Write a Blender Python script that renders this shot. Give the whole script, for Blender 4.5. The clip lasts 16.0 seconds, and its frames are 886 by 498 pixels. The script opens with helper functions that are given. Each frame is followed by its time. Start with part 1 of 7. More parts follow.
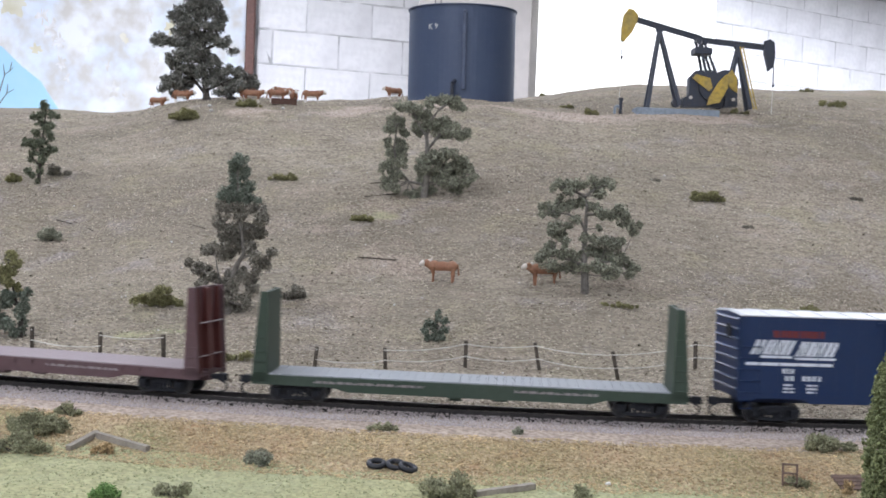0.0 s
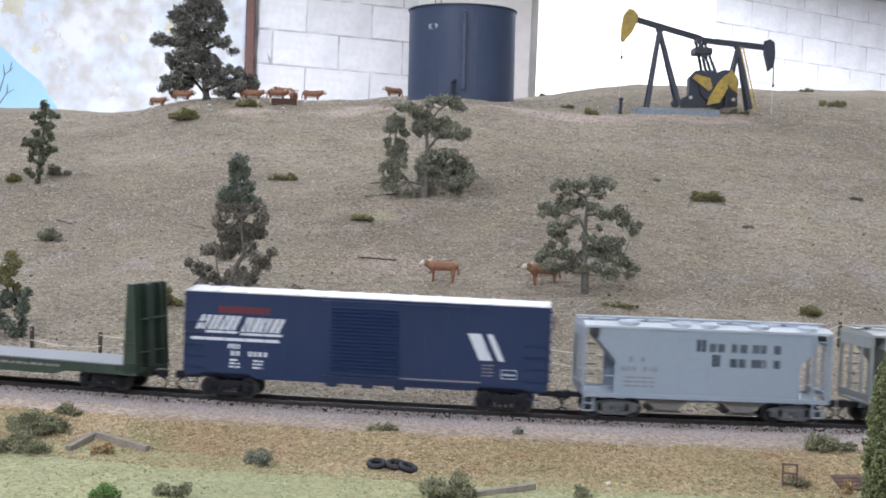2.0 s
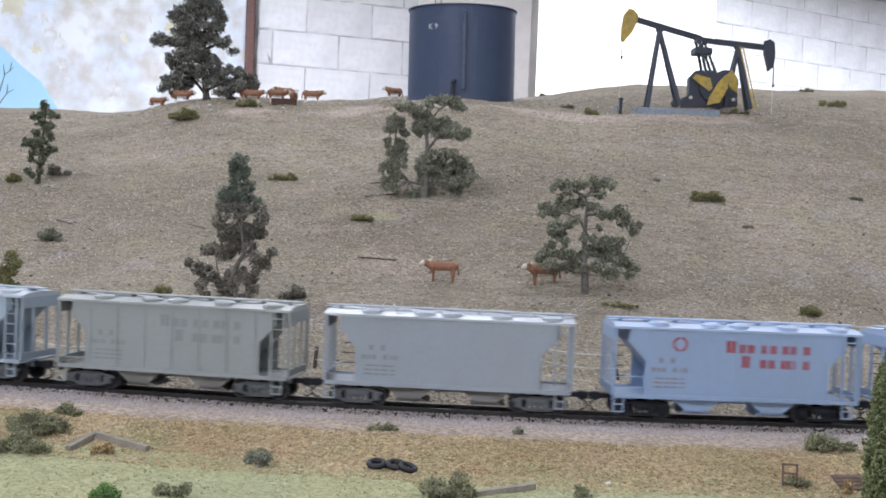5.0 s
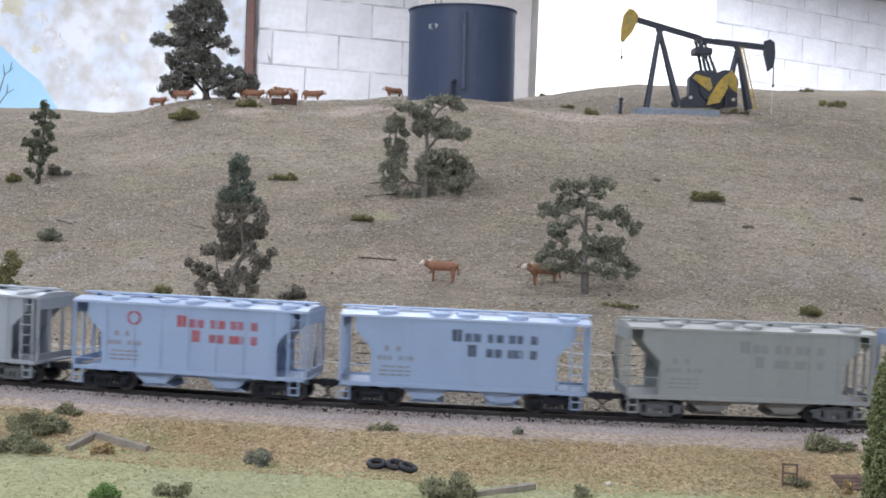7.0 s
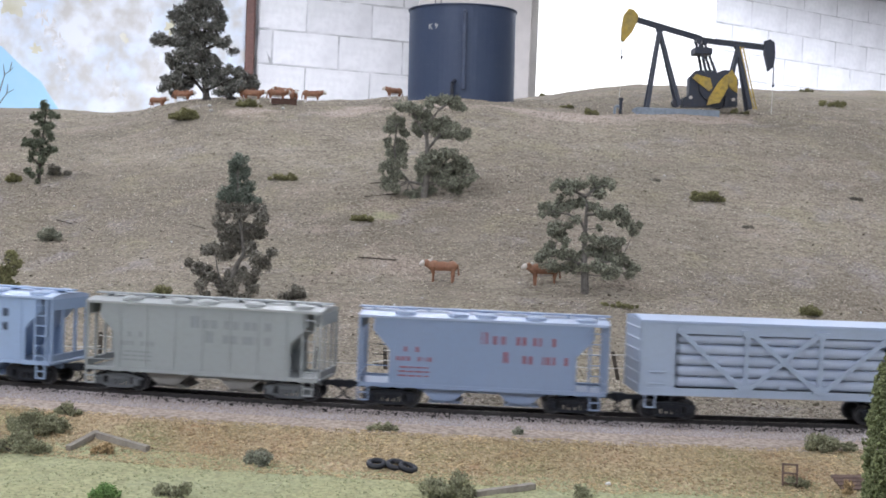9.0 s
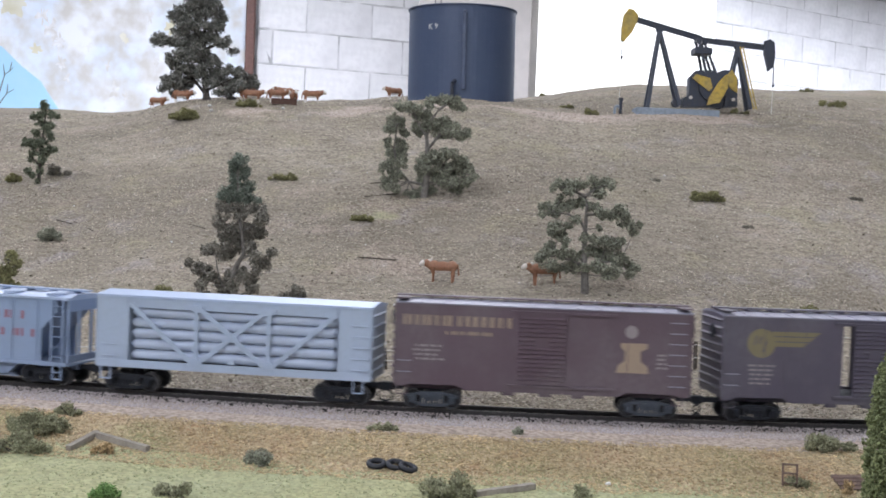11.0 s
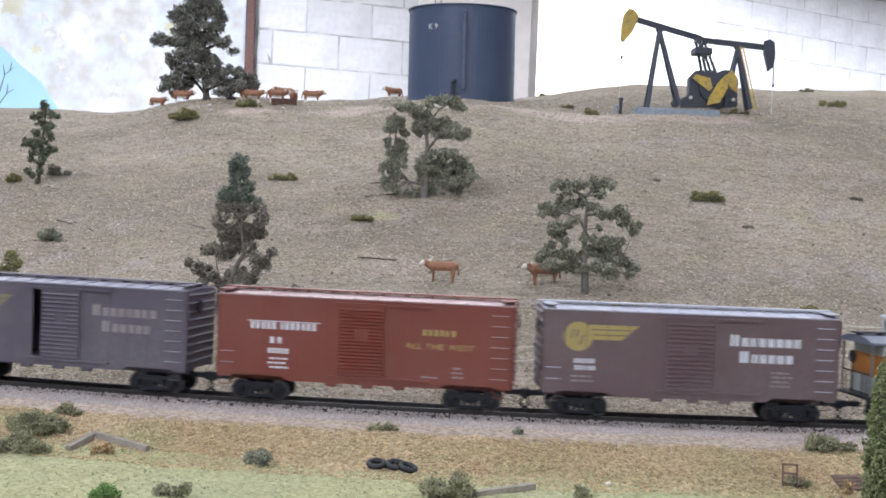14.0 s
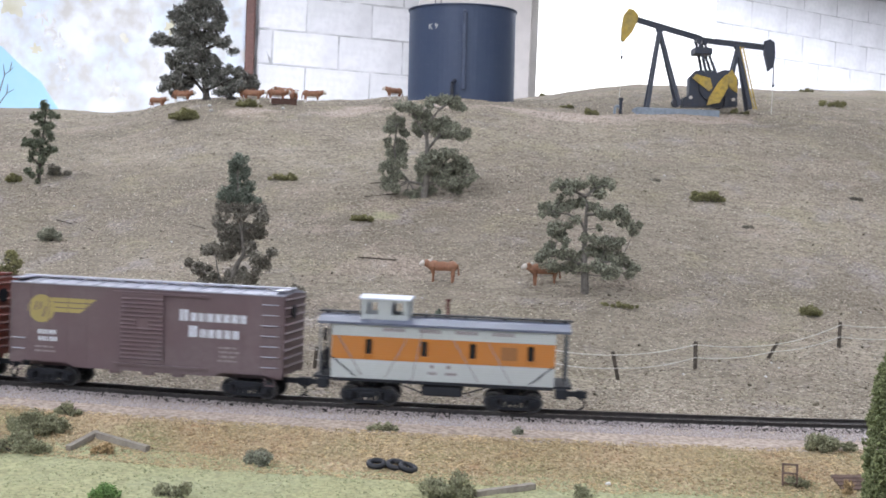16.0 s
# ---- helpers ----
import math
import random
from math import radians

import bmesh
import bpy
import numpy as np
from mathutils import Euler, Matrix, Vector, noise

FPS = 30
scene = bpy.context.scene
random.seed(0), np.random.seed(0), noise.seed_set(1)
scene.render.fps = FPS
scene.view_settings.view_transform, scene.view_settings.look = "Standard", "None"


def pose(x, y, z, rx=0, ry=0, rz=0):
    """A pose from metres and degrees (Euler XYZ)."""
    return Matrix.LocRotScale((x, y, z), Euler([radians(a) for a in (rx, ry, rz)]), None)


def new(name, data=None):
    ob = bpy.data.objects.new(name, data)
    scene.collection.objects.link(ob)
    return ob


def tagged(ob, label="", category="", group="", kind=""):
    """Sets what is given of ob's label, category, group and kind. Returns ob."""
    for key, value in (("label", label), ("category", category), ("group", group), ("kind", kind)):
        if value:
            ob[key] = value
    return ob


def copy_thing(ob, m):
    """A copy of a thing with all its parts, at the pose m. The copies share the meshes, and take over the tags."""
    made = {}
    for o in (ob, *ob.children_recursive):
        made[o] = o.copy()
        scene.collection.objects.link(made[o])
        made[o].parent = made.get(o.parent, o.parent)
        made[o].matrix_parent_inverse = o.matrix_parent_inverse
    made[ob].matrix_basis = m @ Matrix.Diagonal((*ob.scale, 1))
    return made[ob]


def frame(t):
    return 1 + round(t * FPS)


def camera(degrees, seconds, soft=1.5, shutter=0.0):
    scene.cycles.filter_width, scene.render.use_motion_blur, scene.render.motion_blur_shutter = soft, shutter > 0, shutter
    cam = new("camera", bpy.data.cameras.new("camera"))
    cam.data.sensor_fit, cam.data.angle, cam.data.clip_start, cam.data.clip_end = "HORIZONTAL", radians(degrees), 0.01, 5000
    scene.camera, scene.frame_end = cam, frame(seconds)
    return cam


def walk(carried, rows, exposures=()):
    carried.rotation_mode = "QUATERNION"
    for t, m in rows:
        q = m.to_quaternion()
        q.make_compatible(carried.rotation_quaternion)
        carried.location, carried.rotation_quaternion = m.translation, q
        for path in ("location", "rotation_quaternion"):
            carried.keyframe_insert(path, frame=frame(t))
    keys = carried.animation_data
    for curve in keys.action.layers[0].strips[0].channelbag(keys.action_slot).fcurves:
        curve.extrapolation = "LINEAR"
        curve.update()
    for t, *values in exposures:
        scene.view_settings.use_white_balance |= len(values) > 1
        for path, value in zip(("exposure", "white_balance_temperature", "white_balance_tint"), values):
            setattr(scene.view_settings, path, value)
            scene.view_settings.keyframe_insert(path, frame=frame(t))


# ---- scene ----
PITCH, ROLL, H = -0.0334, 0.0412, 0.1012
SPEED = 0.1354
PSI, KAP, DIST = -0.0615, 0.7643, 0.6414


def heading(s):
    """The track's heading: one curve in the middle, easing to straight on both sides."""
    a = PSI + KAP * max(-0.36, min(0.30, s))
    over = max(0.0, abs(s + 0.03) - 0.33)
    return a * max(0.0, 1 - over / 0.5) if over else a


TRACK_STEP, TRACK_N = 0.01, 320
TRACK = {0: (0.0, DIST)}
for side in (1, -1):
    px, py = 0.0, DIST
    for i in range(TRACK_N):
        a = heading(side * (i + 0.5) * TRACK_STEP)
        px, py = px + side * TRACK_STEP * math.cos(a), py + side * TRACK_STEP * math.sin(a)
        TRACK[side * (i + 1)] = (px, py)
TRACK_X = [TRACK[i][0] for i in range(-TRACK_N, TRACK_N + 1)]
TRACK_Y = [TRACK[i][1] for i in range(-TRACK_N, TRACK_N + 1)]


def track(s):
    """Place and heading of the track's middle line at s metres along it."""
    k = s / TRACK_STEP
    i = max(-TRACK_N, min(TRACK_N - 1, math.floor(k)))
    f, (x0, y0), (x1, y1) = k - i, TRACK[i], TRACK[i + 1]
    return x0 + (x1 - x0) * f, y0 + (y1 - y0) * f, heading(s)


# height of the layout's ground over the distance behind (+) or before (-) the track
PROFILE_W = (-0.40, -0.16, -0.10, -0.055, -0.034, -0.026, 0.026, 0.034, 0.08, 0.12, 0.20, 0.30, 0.45, 0.62, 0.72, 0.80, 0.90, 1.10, 1.60)
PROFILE_Z = (-0.024, -0.019, -0.016, -0.006, -0.0052, -0.0036, -0.0036, -0.005, -0.003, 0.003, 0.020, 0.045, 0.097, 0.158, 0.192, 0.212, 0.225, 0.243, 0.270)


def smooth01(t):
    t = max(0.0, min(1.0, t))
    return t * t * (3 - 2 * t)


def height(x, y):
    """The ground's height on the layout."""
    w = y - float(np.interp(x, TRACK_X, TRACK_Y))
    z = sum(float(np.interp(w + d, PROFILE_W, PROFILE_Z)) for d in (-0.006, 0, 0.006)) / 3
    if w > 0.4:
        z = sum(float(np.interp(w + d, PROFILE_W, PROFILE_Z)) for d in (-0.06, -0.03, 0, 0.03, 0.06)) / 5
    hill = smooth01((w - 0.06) / 0.12)
    z += hill * 0.0035 * math.sin(9 * x + 1.0) * math.sin(7 * y) + hill * 0.002 * math.sin(23 * x + 5 * y)
    z += smooth01((w - 0.3) / 0.5) * 0.022 * (smooth01((x + 0.9) / 1.8) - 0.5)
    side = x / max(y, 0.3)
    z += smooth01((side - 0.02) / 0.14) * 0.075 * max(0.0, w - 0.78) + (0.008 * math.exp(-((side - 0.005) / 0.07) ** 2) - 0.017 * smooth01((-0.19 - side) / 0.08)) * smooth01((w - 0.5) / 0.3)
    # a low mound under the spreading tree
    z += 0.0065 * math.exp(-(((x - 0.075) / 0.055) ** 2) - ((y - 0.865) / 0.035) ** 2) + 0.004 * math.exp(-(((x - 0.30) / 0.06) ** 2) - ((y - 1.02) / 0.08) ** 2) * hill
    return z


# ---- camera ----
cam = camera(38.417, 16.0, soft=1.75, shutter=0.45)
EYE = pose(0, 0, H) @ pose(0, 0, 0, 90 + math.degrees(PITCH), 0, 0) @ pose(0, 0, 0, 0, 0, math.degrees(ROLL))
walk(cam, [(0.0, EYE), (16.0, EYE)], [(0.0, 0.03), (3.5, 0.0), (7.0, -0.09), (9.0, -0.06), (11.3, 0.02), (12.5, 0.19), (14.5, 0.19), (16.0, 0.14)])

# ---- world and light ----
world = bpy.data.worlds.new("room_air")
scene.world = world
world.use_nodes = True
sky = world.node_tree.nodes.new("ShaderNodeTexSky")
sky.sky_type, sky.sun_disc = "NISHITA", False
sky.sun_elevation, sky.sun_rotation = radians(40), radians(20)
world.node_tree.links.new(sky.outputs[0], world.node_tree.nodes["Background"].inputs[0])
world.node_tree.nodes["Background"].inputs[1].default_value = 0.08


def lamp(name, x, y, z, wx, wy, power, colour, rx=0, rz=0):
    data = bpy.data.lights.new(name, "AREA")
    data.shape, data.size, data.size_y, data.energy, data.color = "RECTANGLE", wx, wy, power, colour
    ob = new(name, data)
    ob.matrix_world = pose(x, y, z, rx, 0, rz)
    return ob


# unseen ceiling lights, inferred overhead; some added to brighten car sides and walls
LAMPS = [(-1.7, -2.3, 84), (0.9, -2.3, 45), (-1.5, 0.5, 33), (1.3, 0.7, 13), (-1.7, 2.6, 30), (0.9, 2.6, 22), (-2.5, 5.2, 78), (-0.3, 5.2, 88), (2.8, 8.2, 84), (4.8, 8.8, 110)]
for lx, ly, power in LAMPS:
    lamp("unseen_tube_light", lx, ly, 1.93, 1.2, 0.28, power, (0.86, 0.90, 1.03))
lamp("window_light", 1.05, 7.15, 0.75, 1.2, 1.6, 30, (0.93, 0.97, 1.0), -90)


# ---- materials ----
def material(name, colour, rough=0.8, metal=0.0, second=None, scale=200.0, amount=0.35, bump=0.2, third=None, big=12.0, spread=0.0, spec=0.5, detail=6.0):
    """Two scales of noise mix the colours; the fine one gives the relief too."""
    m = bpy.data.materials.new(name)
    m.use_nodes = True
    t = m.node_tree
    n, l = t.nodes, t.links
    b = n["Principled BSDF"]
    b.inputs["Roughness"].default_value, b.inputs["Metallic"].default_value = rough, metal
    b.inputs["Specular IOR Level"].default_value = spec
    co = n.new("ShaderNodeTexCoord")
    fine, large = n.new("ShaderNodeTexNoise"), n.new("ShaderNodeTexNoise")
    fine.inputs["Scale"].default_value, fine.inputs["Detail"].default_value = scale, detail
    large.inputs["Scale"].default_value, large.inputs["Detail"].default_value = big, 4
    for q in (fine, large):
        l.new(co.outputs["Object"], q.inputs["Vector"])
    second = second or tuple(c * 0.6 for c in colour)
    third = third or tuple(c * 0.8 for c in colour)

    def mix(fac, a, c):
        x = n.new("ShaderNodeMix")
        x.data_type = "RGBA"
        for sock, v in ((x.inputs[0], fac), (x.inputs[6], a), (x.inputs[7], c)):
            if hasattr(v, "is_linked"):
                l.new(v, sock)
            else:
                sock.default_value = (*v, 1) if isinstance(v, tuple) else v
        return x.outputs[2]

    def ramp(src, lo, hi, top):
        r = n.new("ShaderNodeMapRange")
        r.inputs[1].default_value, r.inputs[2].default_value, r.inputs[4].default_value = lo, hi, top
        l.new(src, r.inputs[0])
        return r.outputs[0]
    c = mix(ramp(large.outputs[0], 0.42, 0.62, 0.9), colour, third)
    c = mix(ramp(fine.outputs[0], 0.42, 0.68, min(1.0, amount * 2)), c, second)
    if spread:
        info = n.new("ShaderNodeObjectInfo")
        geo = n.new("ShaderNodeNewGeometry")
        add = n.new("ShaderNodeMath")
        add.operation = "FRACT"
        s = n.new("ShaderNodeMath")
        l.new(info.outputs["Random"], s.inputs[0])
        l.new(geo.outputs["Random Per Island"], s.inputs[1])
        l.new(s.outputs[0], add.inputs[0])
        h = n.new("ShaderNodeHueSaturation")
        l.new(ramp(add.outputs[0], 0, 1, 1.0), h.inputs["Value"])
        h.inputs["Value"].default_value = 1
        vr = n.new("ShaderNodeMapRange")
        vr.inputs[3].default_value, vr.inputs[4].default_value = 1 - spread, 1 + spread
        l.new(add.outputs[0], vr.inputs[0])
        l.new(vr.outputs[0], h.inputs["Value"])
        l.new(c, h.inputs["Color"])
        c = h.outputs[0]
    l.new(c, b.inputs["Base Color"])
    if bump:
        bp = n.new("ShaderNodeBump")
        bp.inputs["Strength"].default_value, bp.inputs["Distance"].default_value = bump, 0.3 / scale
        l.new(fine.outputs[0], bp.inputs["Height"])
        l.new(bp.outputs[0], b.inputs["Normal"])
    return m


def glow(name, colour, strength):
    m = bpy.data.materials.new(name)
    m.use_nodes = True
    b = m.node_tree.nodes["Principled BSDF"]
    b.inputs["Base Color"].default_value = (*colour, 1)
    b.inputs["Emission Color"].default_value, b.inputs["Emission Strength"].default_value = (*colour, 1), strength
    return m


# ---- mesh helpers ----
def thing(name, m=None, label="", category="", group="", kind=""):
    ob = new(name)
    ob.empty_display_size = 0.01
    if m is not None:
        ob.matrix_basis = m
    return tagged(ob, label, category, group, kind)


def mesh_of(name, bm, mat, smooth=False):
    me = bpy.data.meshes.new(name)
    bm.to_mesh(me)
    bm.free()
    for k in (mat if isinstance(mat, (list, tuple)) else [mat]):
        me.materials.append(k)
    if smooth:
        me.polygons.foreach_set("use_smooth", [True] * len(me.polygons))
    return me


def part(name, bm, mat, parent, label="", smooth=False, m=None):
    ob = new(name, mesh_of(name, bm, mat, smooth))
    ob.parent = parent
    if m is not None:
        ob.matrix_basis = m
    return tagged(ob, label)


def solo(name, bm, mat, m=None, label="", category="", group="", kind="", smooth=False):
    ob = new(name, mesh_of(name, bm, mat, smooth))
    if m is not None:
        ob.matrix_basis = m
    return tagged(ob, label, category, group, kind)


def box(bm, x0, x1, y0, y1, z0, z1, bevel=0.0, m=None, mat=0):
    r = bmesh.ops.create_cube(bm, size=1.0)
    vs = r["verts"]
    for v in vs:
        v.co = Vector(((x0 + x1) / 2 + v.co.x * (x1 - x0), (y0 + y1) / 2 + v.co.y * (y1 - y0), (z0 + z1) / 2 + v.co.z * (z1 - z0)))
    fs = {f for v in vs for f in v.link_faces}
    if bevel:
        es = list({e for v in vs for e in v.link_edges})
        r = bmesh.ops.bevel(bm, geom=es, offset=bevel, segments=1, affect="EDGES", profile=0.5)
        fs = set(r["faces"]) | {f for f in fs if f.is_valid}
        vs = list({v for f in fs for v in f.verts})
    for f in fs:
        f.material_index = mat
    if m is not None:
        bmesh.ops.transform(bm, matrix=m, verts=vs)
    return vs


def rod(bm, a, b, r0, r1=None, seg=8, mat=0):
    """A round bar from a to b."""
    a, b = Vector(a), Vector(b)
    d = b - a
    if d.length < 1e-9:
        return []
    q = d.to_track_quat("Z", "Y").to_matrix().to_4x4()
    r = bmesh.ops.create_cone(bm, cap_ends=True, segments=seg, radius1=r0, radius2=r0 if r1 is None else r1, depth=d.length,
                              matrix=Matrix.Translation((a + b) / 2) @ q)
    for f in {f for v in r["verts"] for f in v.link_faces}:
        f.material_index = mat
    return r["verts"]


def bar(bm, a, b, wide, deep, up=(0, 0, 1), mat=0):
    """A square bar from a to b."""
    a, b = Vector(a), Vector(b)
    d = (b - a)
    z = d.normalized()
    x = Vector(up).cross(z)
    x = x.normalized() if x.length > 1e-4 else Vector((1, 0, 0))
    y = z.cross(x)
    m = Matrix((x, y, z)).transposed().to_4x4()
    m.translation = (a + b) / 2
    return box(bm, -wide / 2, wide / 2, -deep / 2, deep / 2, -d.length / 2, d.length / 2, m=m, mat=mat)


def prism(bm, outline, axis, lo, hi, mat=0):
    """An outline of (a, b) pairs pushed along an axis ('x', 'y' or 'z')."""
    def at(p, q):
        return {"x": (q, p[0], p[1]), "y": (p[0], q, p[1]), "z": (p[0], p[1], q)}[axis]
    r0 = [bm.verts.new(at(p, lo)) for p in outline]
    r1 = [bm.verts.new(at(p, hi)) for p in outline]
    fs = [bm.faces.new(r0), bm.faces.new(list(reversed(r1)))]
    k = len(outline)
    fs += [bm.faces.new((r0[i], r1[i], r1[(i + 1) % k], r0[(i + 1) % k])) for i in range(k)]
    for f in fs:
        f.material_index = mat
    bmesh.ops.recalc_face_normals(bm, faces=fs)
    return r0 + r1


def B():
    return bmesh.new()


def lettering(parent, text, x, z, size, mat, y, width=None, name="lettering", shear=0.0):
    """Flat raised letters on a side that faces -y; x, z: the left foot of the word."""
    cu = bpy.data.curves.new(name, "FONT")
    cu.body, cu.size, cu.extrude, cu.shear = text, size, 0.00006, shear
    cu.resolution_u = 2
    tmp = bpy.data.objects.new(name, cu)
    scene.collection.objects.link(tmp)
    dg = bpy.context.evaluated_depsgraph_get()
    me = bpy.data.meshes.new_from_object(tmp.evaluated_get(dg))
    bpy.data.objects.remove(tmp)
    bpy.data.curves.remove(cu)
    xs = [v.co.x for v in me.vertices]
    k = width / (max(xs) - min(xs)) if width else 1.0
    for v in me.vertices:
        v.co = Vector((v.co.x * k, v.co.y, v.co.z))
    me.materials.clear()
    me.materials.append(mat)
    ob = new(name, me)
    ob.parent = parent
    ob.matrix_basis = pose(x, y, z, 90, 0, 0)
    return ob


def tube(bm, pts, r, seg=6):
    """One bent round bar through the points."""
    prev = None
    pts = [Vector(p) for p in pts]
    for i, p in enumerate(pts):
        d = (pts[min(i + 1, len(pts) - 1)] - pts[max(i - 1, 0)]).normalized()
        m = d.to_track_quat("Z", "Y").to_matrix()
        ring = [bm.verts.new(p + m @ Vector((r * math.cos(2 * math.pi * k / seg), r * math.sin(2 * math.pi * k / seg), 0))) for k in range(seg)]
        if prev:
            for k in range(seg):
                bm.faces.new((prev[k], prev[(k + 1) % seg], ring[(k + 1) % seg], ring[k]))
        else:
            bm.faces.new(list(reversed(ring)))
        prev = ring
    bm.faces.new(prev)


def lathe(bm, prof, seg=24):
    """A body turned about the y axis: prof holds (y, radius, material)."""
    prev = None
    for y, r, mat in prof:
        ring = [bm.verts.new((r * math.cos(2 * math.pi * k / seg), y, r * math.sin(2 * math.pi * k / seg))) for k in range(seg)]
        if prev:
            for k in range(seg):
                bm.faces.new((prev[k], prev[(k + 1) % seg], ring[(k + 1) % seg], ring[k])).material_index = mat
        else:
            bm.faces.new(ring).material_index = mat
        prev = ring
    bm.faces.new(list(reversed(prev))).material_index = prof[-1][2]
    bmesh.ops.recalc_face_normals(bm, faces=bm.faces)


# ---- materials of the place ----
M_WALL = material("painted_block", (0.86, 0.86, 0.88), 0.7, second=(0.70, 0.70, 0.72), scale=26, amount=0.25, third=(0.72, 0.72, 0.74), big=2.5, bump=0.3, spread=0.05)
M_MORTAR = material("mortar", (0.76, 0.76, 0.78), 0.9, second=(0.34, 0.34, 0.35), third=(0.62, 0.61, 0.63), scale=8, amount=0.5, big=5)
M_PLASTER = material("plaster", (0.78, 0.77, 0.75), 0.8, scale=20, big=2, amount=0.1)
M_FLOOR = material("concrete", (0.34, 0.33, 0.32), 0.7, scale=30, big=1.5)
M_PILLAR = material("beige_paint", (0.56, 0.525, 0.505), 0.7, scale=14, amount=0.1, big=2)
M_BROWN = material("brown_trim", (0.16, 0.075, 0.06), 0.5, scale=60, big=6)
M_WOODEDGE = material("fascia_board", (0.22, 0.14, 0.08), 0.6, scale=60, big=6)
M_MAP = material("map_paper", (0.80, 0.82, 0.86), 0.6, second=(0.55, 0.52, 0.47), third=(0.68, 0.76, 0.87), scale=9, amount=0.40, big=3.2, bump=0, detail=12)
M_SEA = material("map_sea", (0.36, 0.62, 0.85), 0.6, second=(0.46, 0.68, 0.86), third=(0.40, 0.66, 0.86), scale=6, amount=0.2, big=2, bump=0)
M_YELLOW_PATCH = material("map_yellow", (0.74, 0.70, 0.52), 0.6, second=(0.74, 0.73, 0.66), scale=5, amount=0.5, big=3, bump=0)
M_RIDGE = material("map_ridge", (0.66, 0.65, 0.64), 0.6, second=(0.80, 0.82, 0.86), third=(0.58, 0.56, 0.52), scale=22, amount=0.5, big=9, bump=0, detail=10)
M_BLIND = glow("sunlit_blind", (0.97, 0.98, 1.0), 1.15)
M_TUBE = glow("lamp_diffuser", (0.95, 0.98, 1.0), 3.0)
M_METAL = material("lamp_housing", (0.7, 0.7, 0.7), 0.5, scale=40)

# ---- room ----
FLOOR_Z, CEIL_Z = -1.05, 2.0


def block_wall(name, m, x0, x1, z0, z1, start, bx0, bx1, bz0):
    """A wall of painted blocks in running bond: a mortar core with proud blocks where they show."""
    b = B(); box(b, x0, x1, -0.0005, 0.20, z0, z1)
    w = solo(name, b, M_MORTAR, m, "white painted concrete block wall", "wall", kind="structure")
    for nm, q in (("wall_foot", (x0, x1, z0, bz0)), ("wall_side", (x0, bx0, bz0, z1)), ("wall_side", (bx1, x1, bz0, z1))):
        if q[1] - q[0] > 0.01 and q[3] - q[2] > 0.01:
            b = B(); box(b, q[0], q[1], -0.004, -0.0005, q[2], q[3])
            part(nm, b, M_WALL, w)
    meshes = {}
    r = random.Random(7)
    k, z = 0, bz0
    while z < z1 - 0.02:
        zt = min(z + 0.2, z1)
        x = bx0 - (0.2 if (k + start) % 2 else 0.0)
        while x < bx1 - 0.01:
            a, c = max(x, bx0, x0), min(x + 0.4, bx1)
            if c - a > 0.03:
                key = (round(c - a, 3), round(zt - z, 3), r.randrange(3))
                if key not in meshes:
                    b = B(); box(b, 0.0036, c - a - 0.0036, 0.0, 0.03, 0.0036, zt - z - 0.0036, 0.004)
                    for v in b.verts:
                        v.co.y += r.uniform(-0.002, 0.002)
                    meshes[key] = mesh_of("block", b, M_WALL)
                ob = new("block", meshes[key])
                ob.parent = w
                ob.matrix_basis = pose(a, -0.004 + r.uniform(-0.002, 0.002), z)
            x += 0.4
        z, k = zt, k + 1
    return w


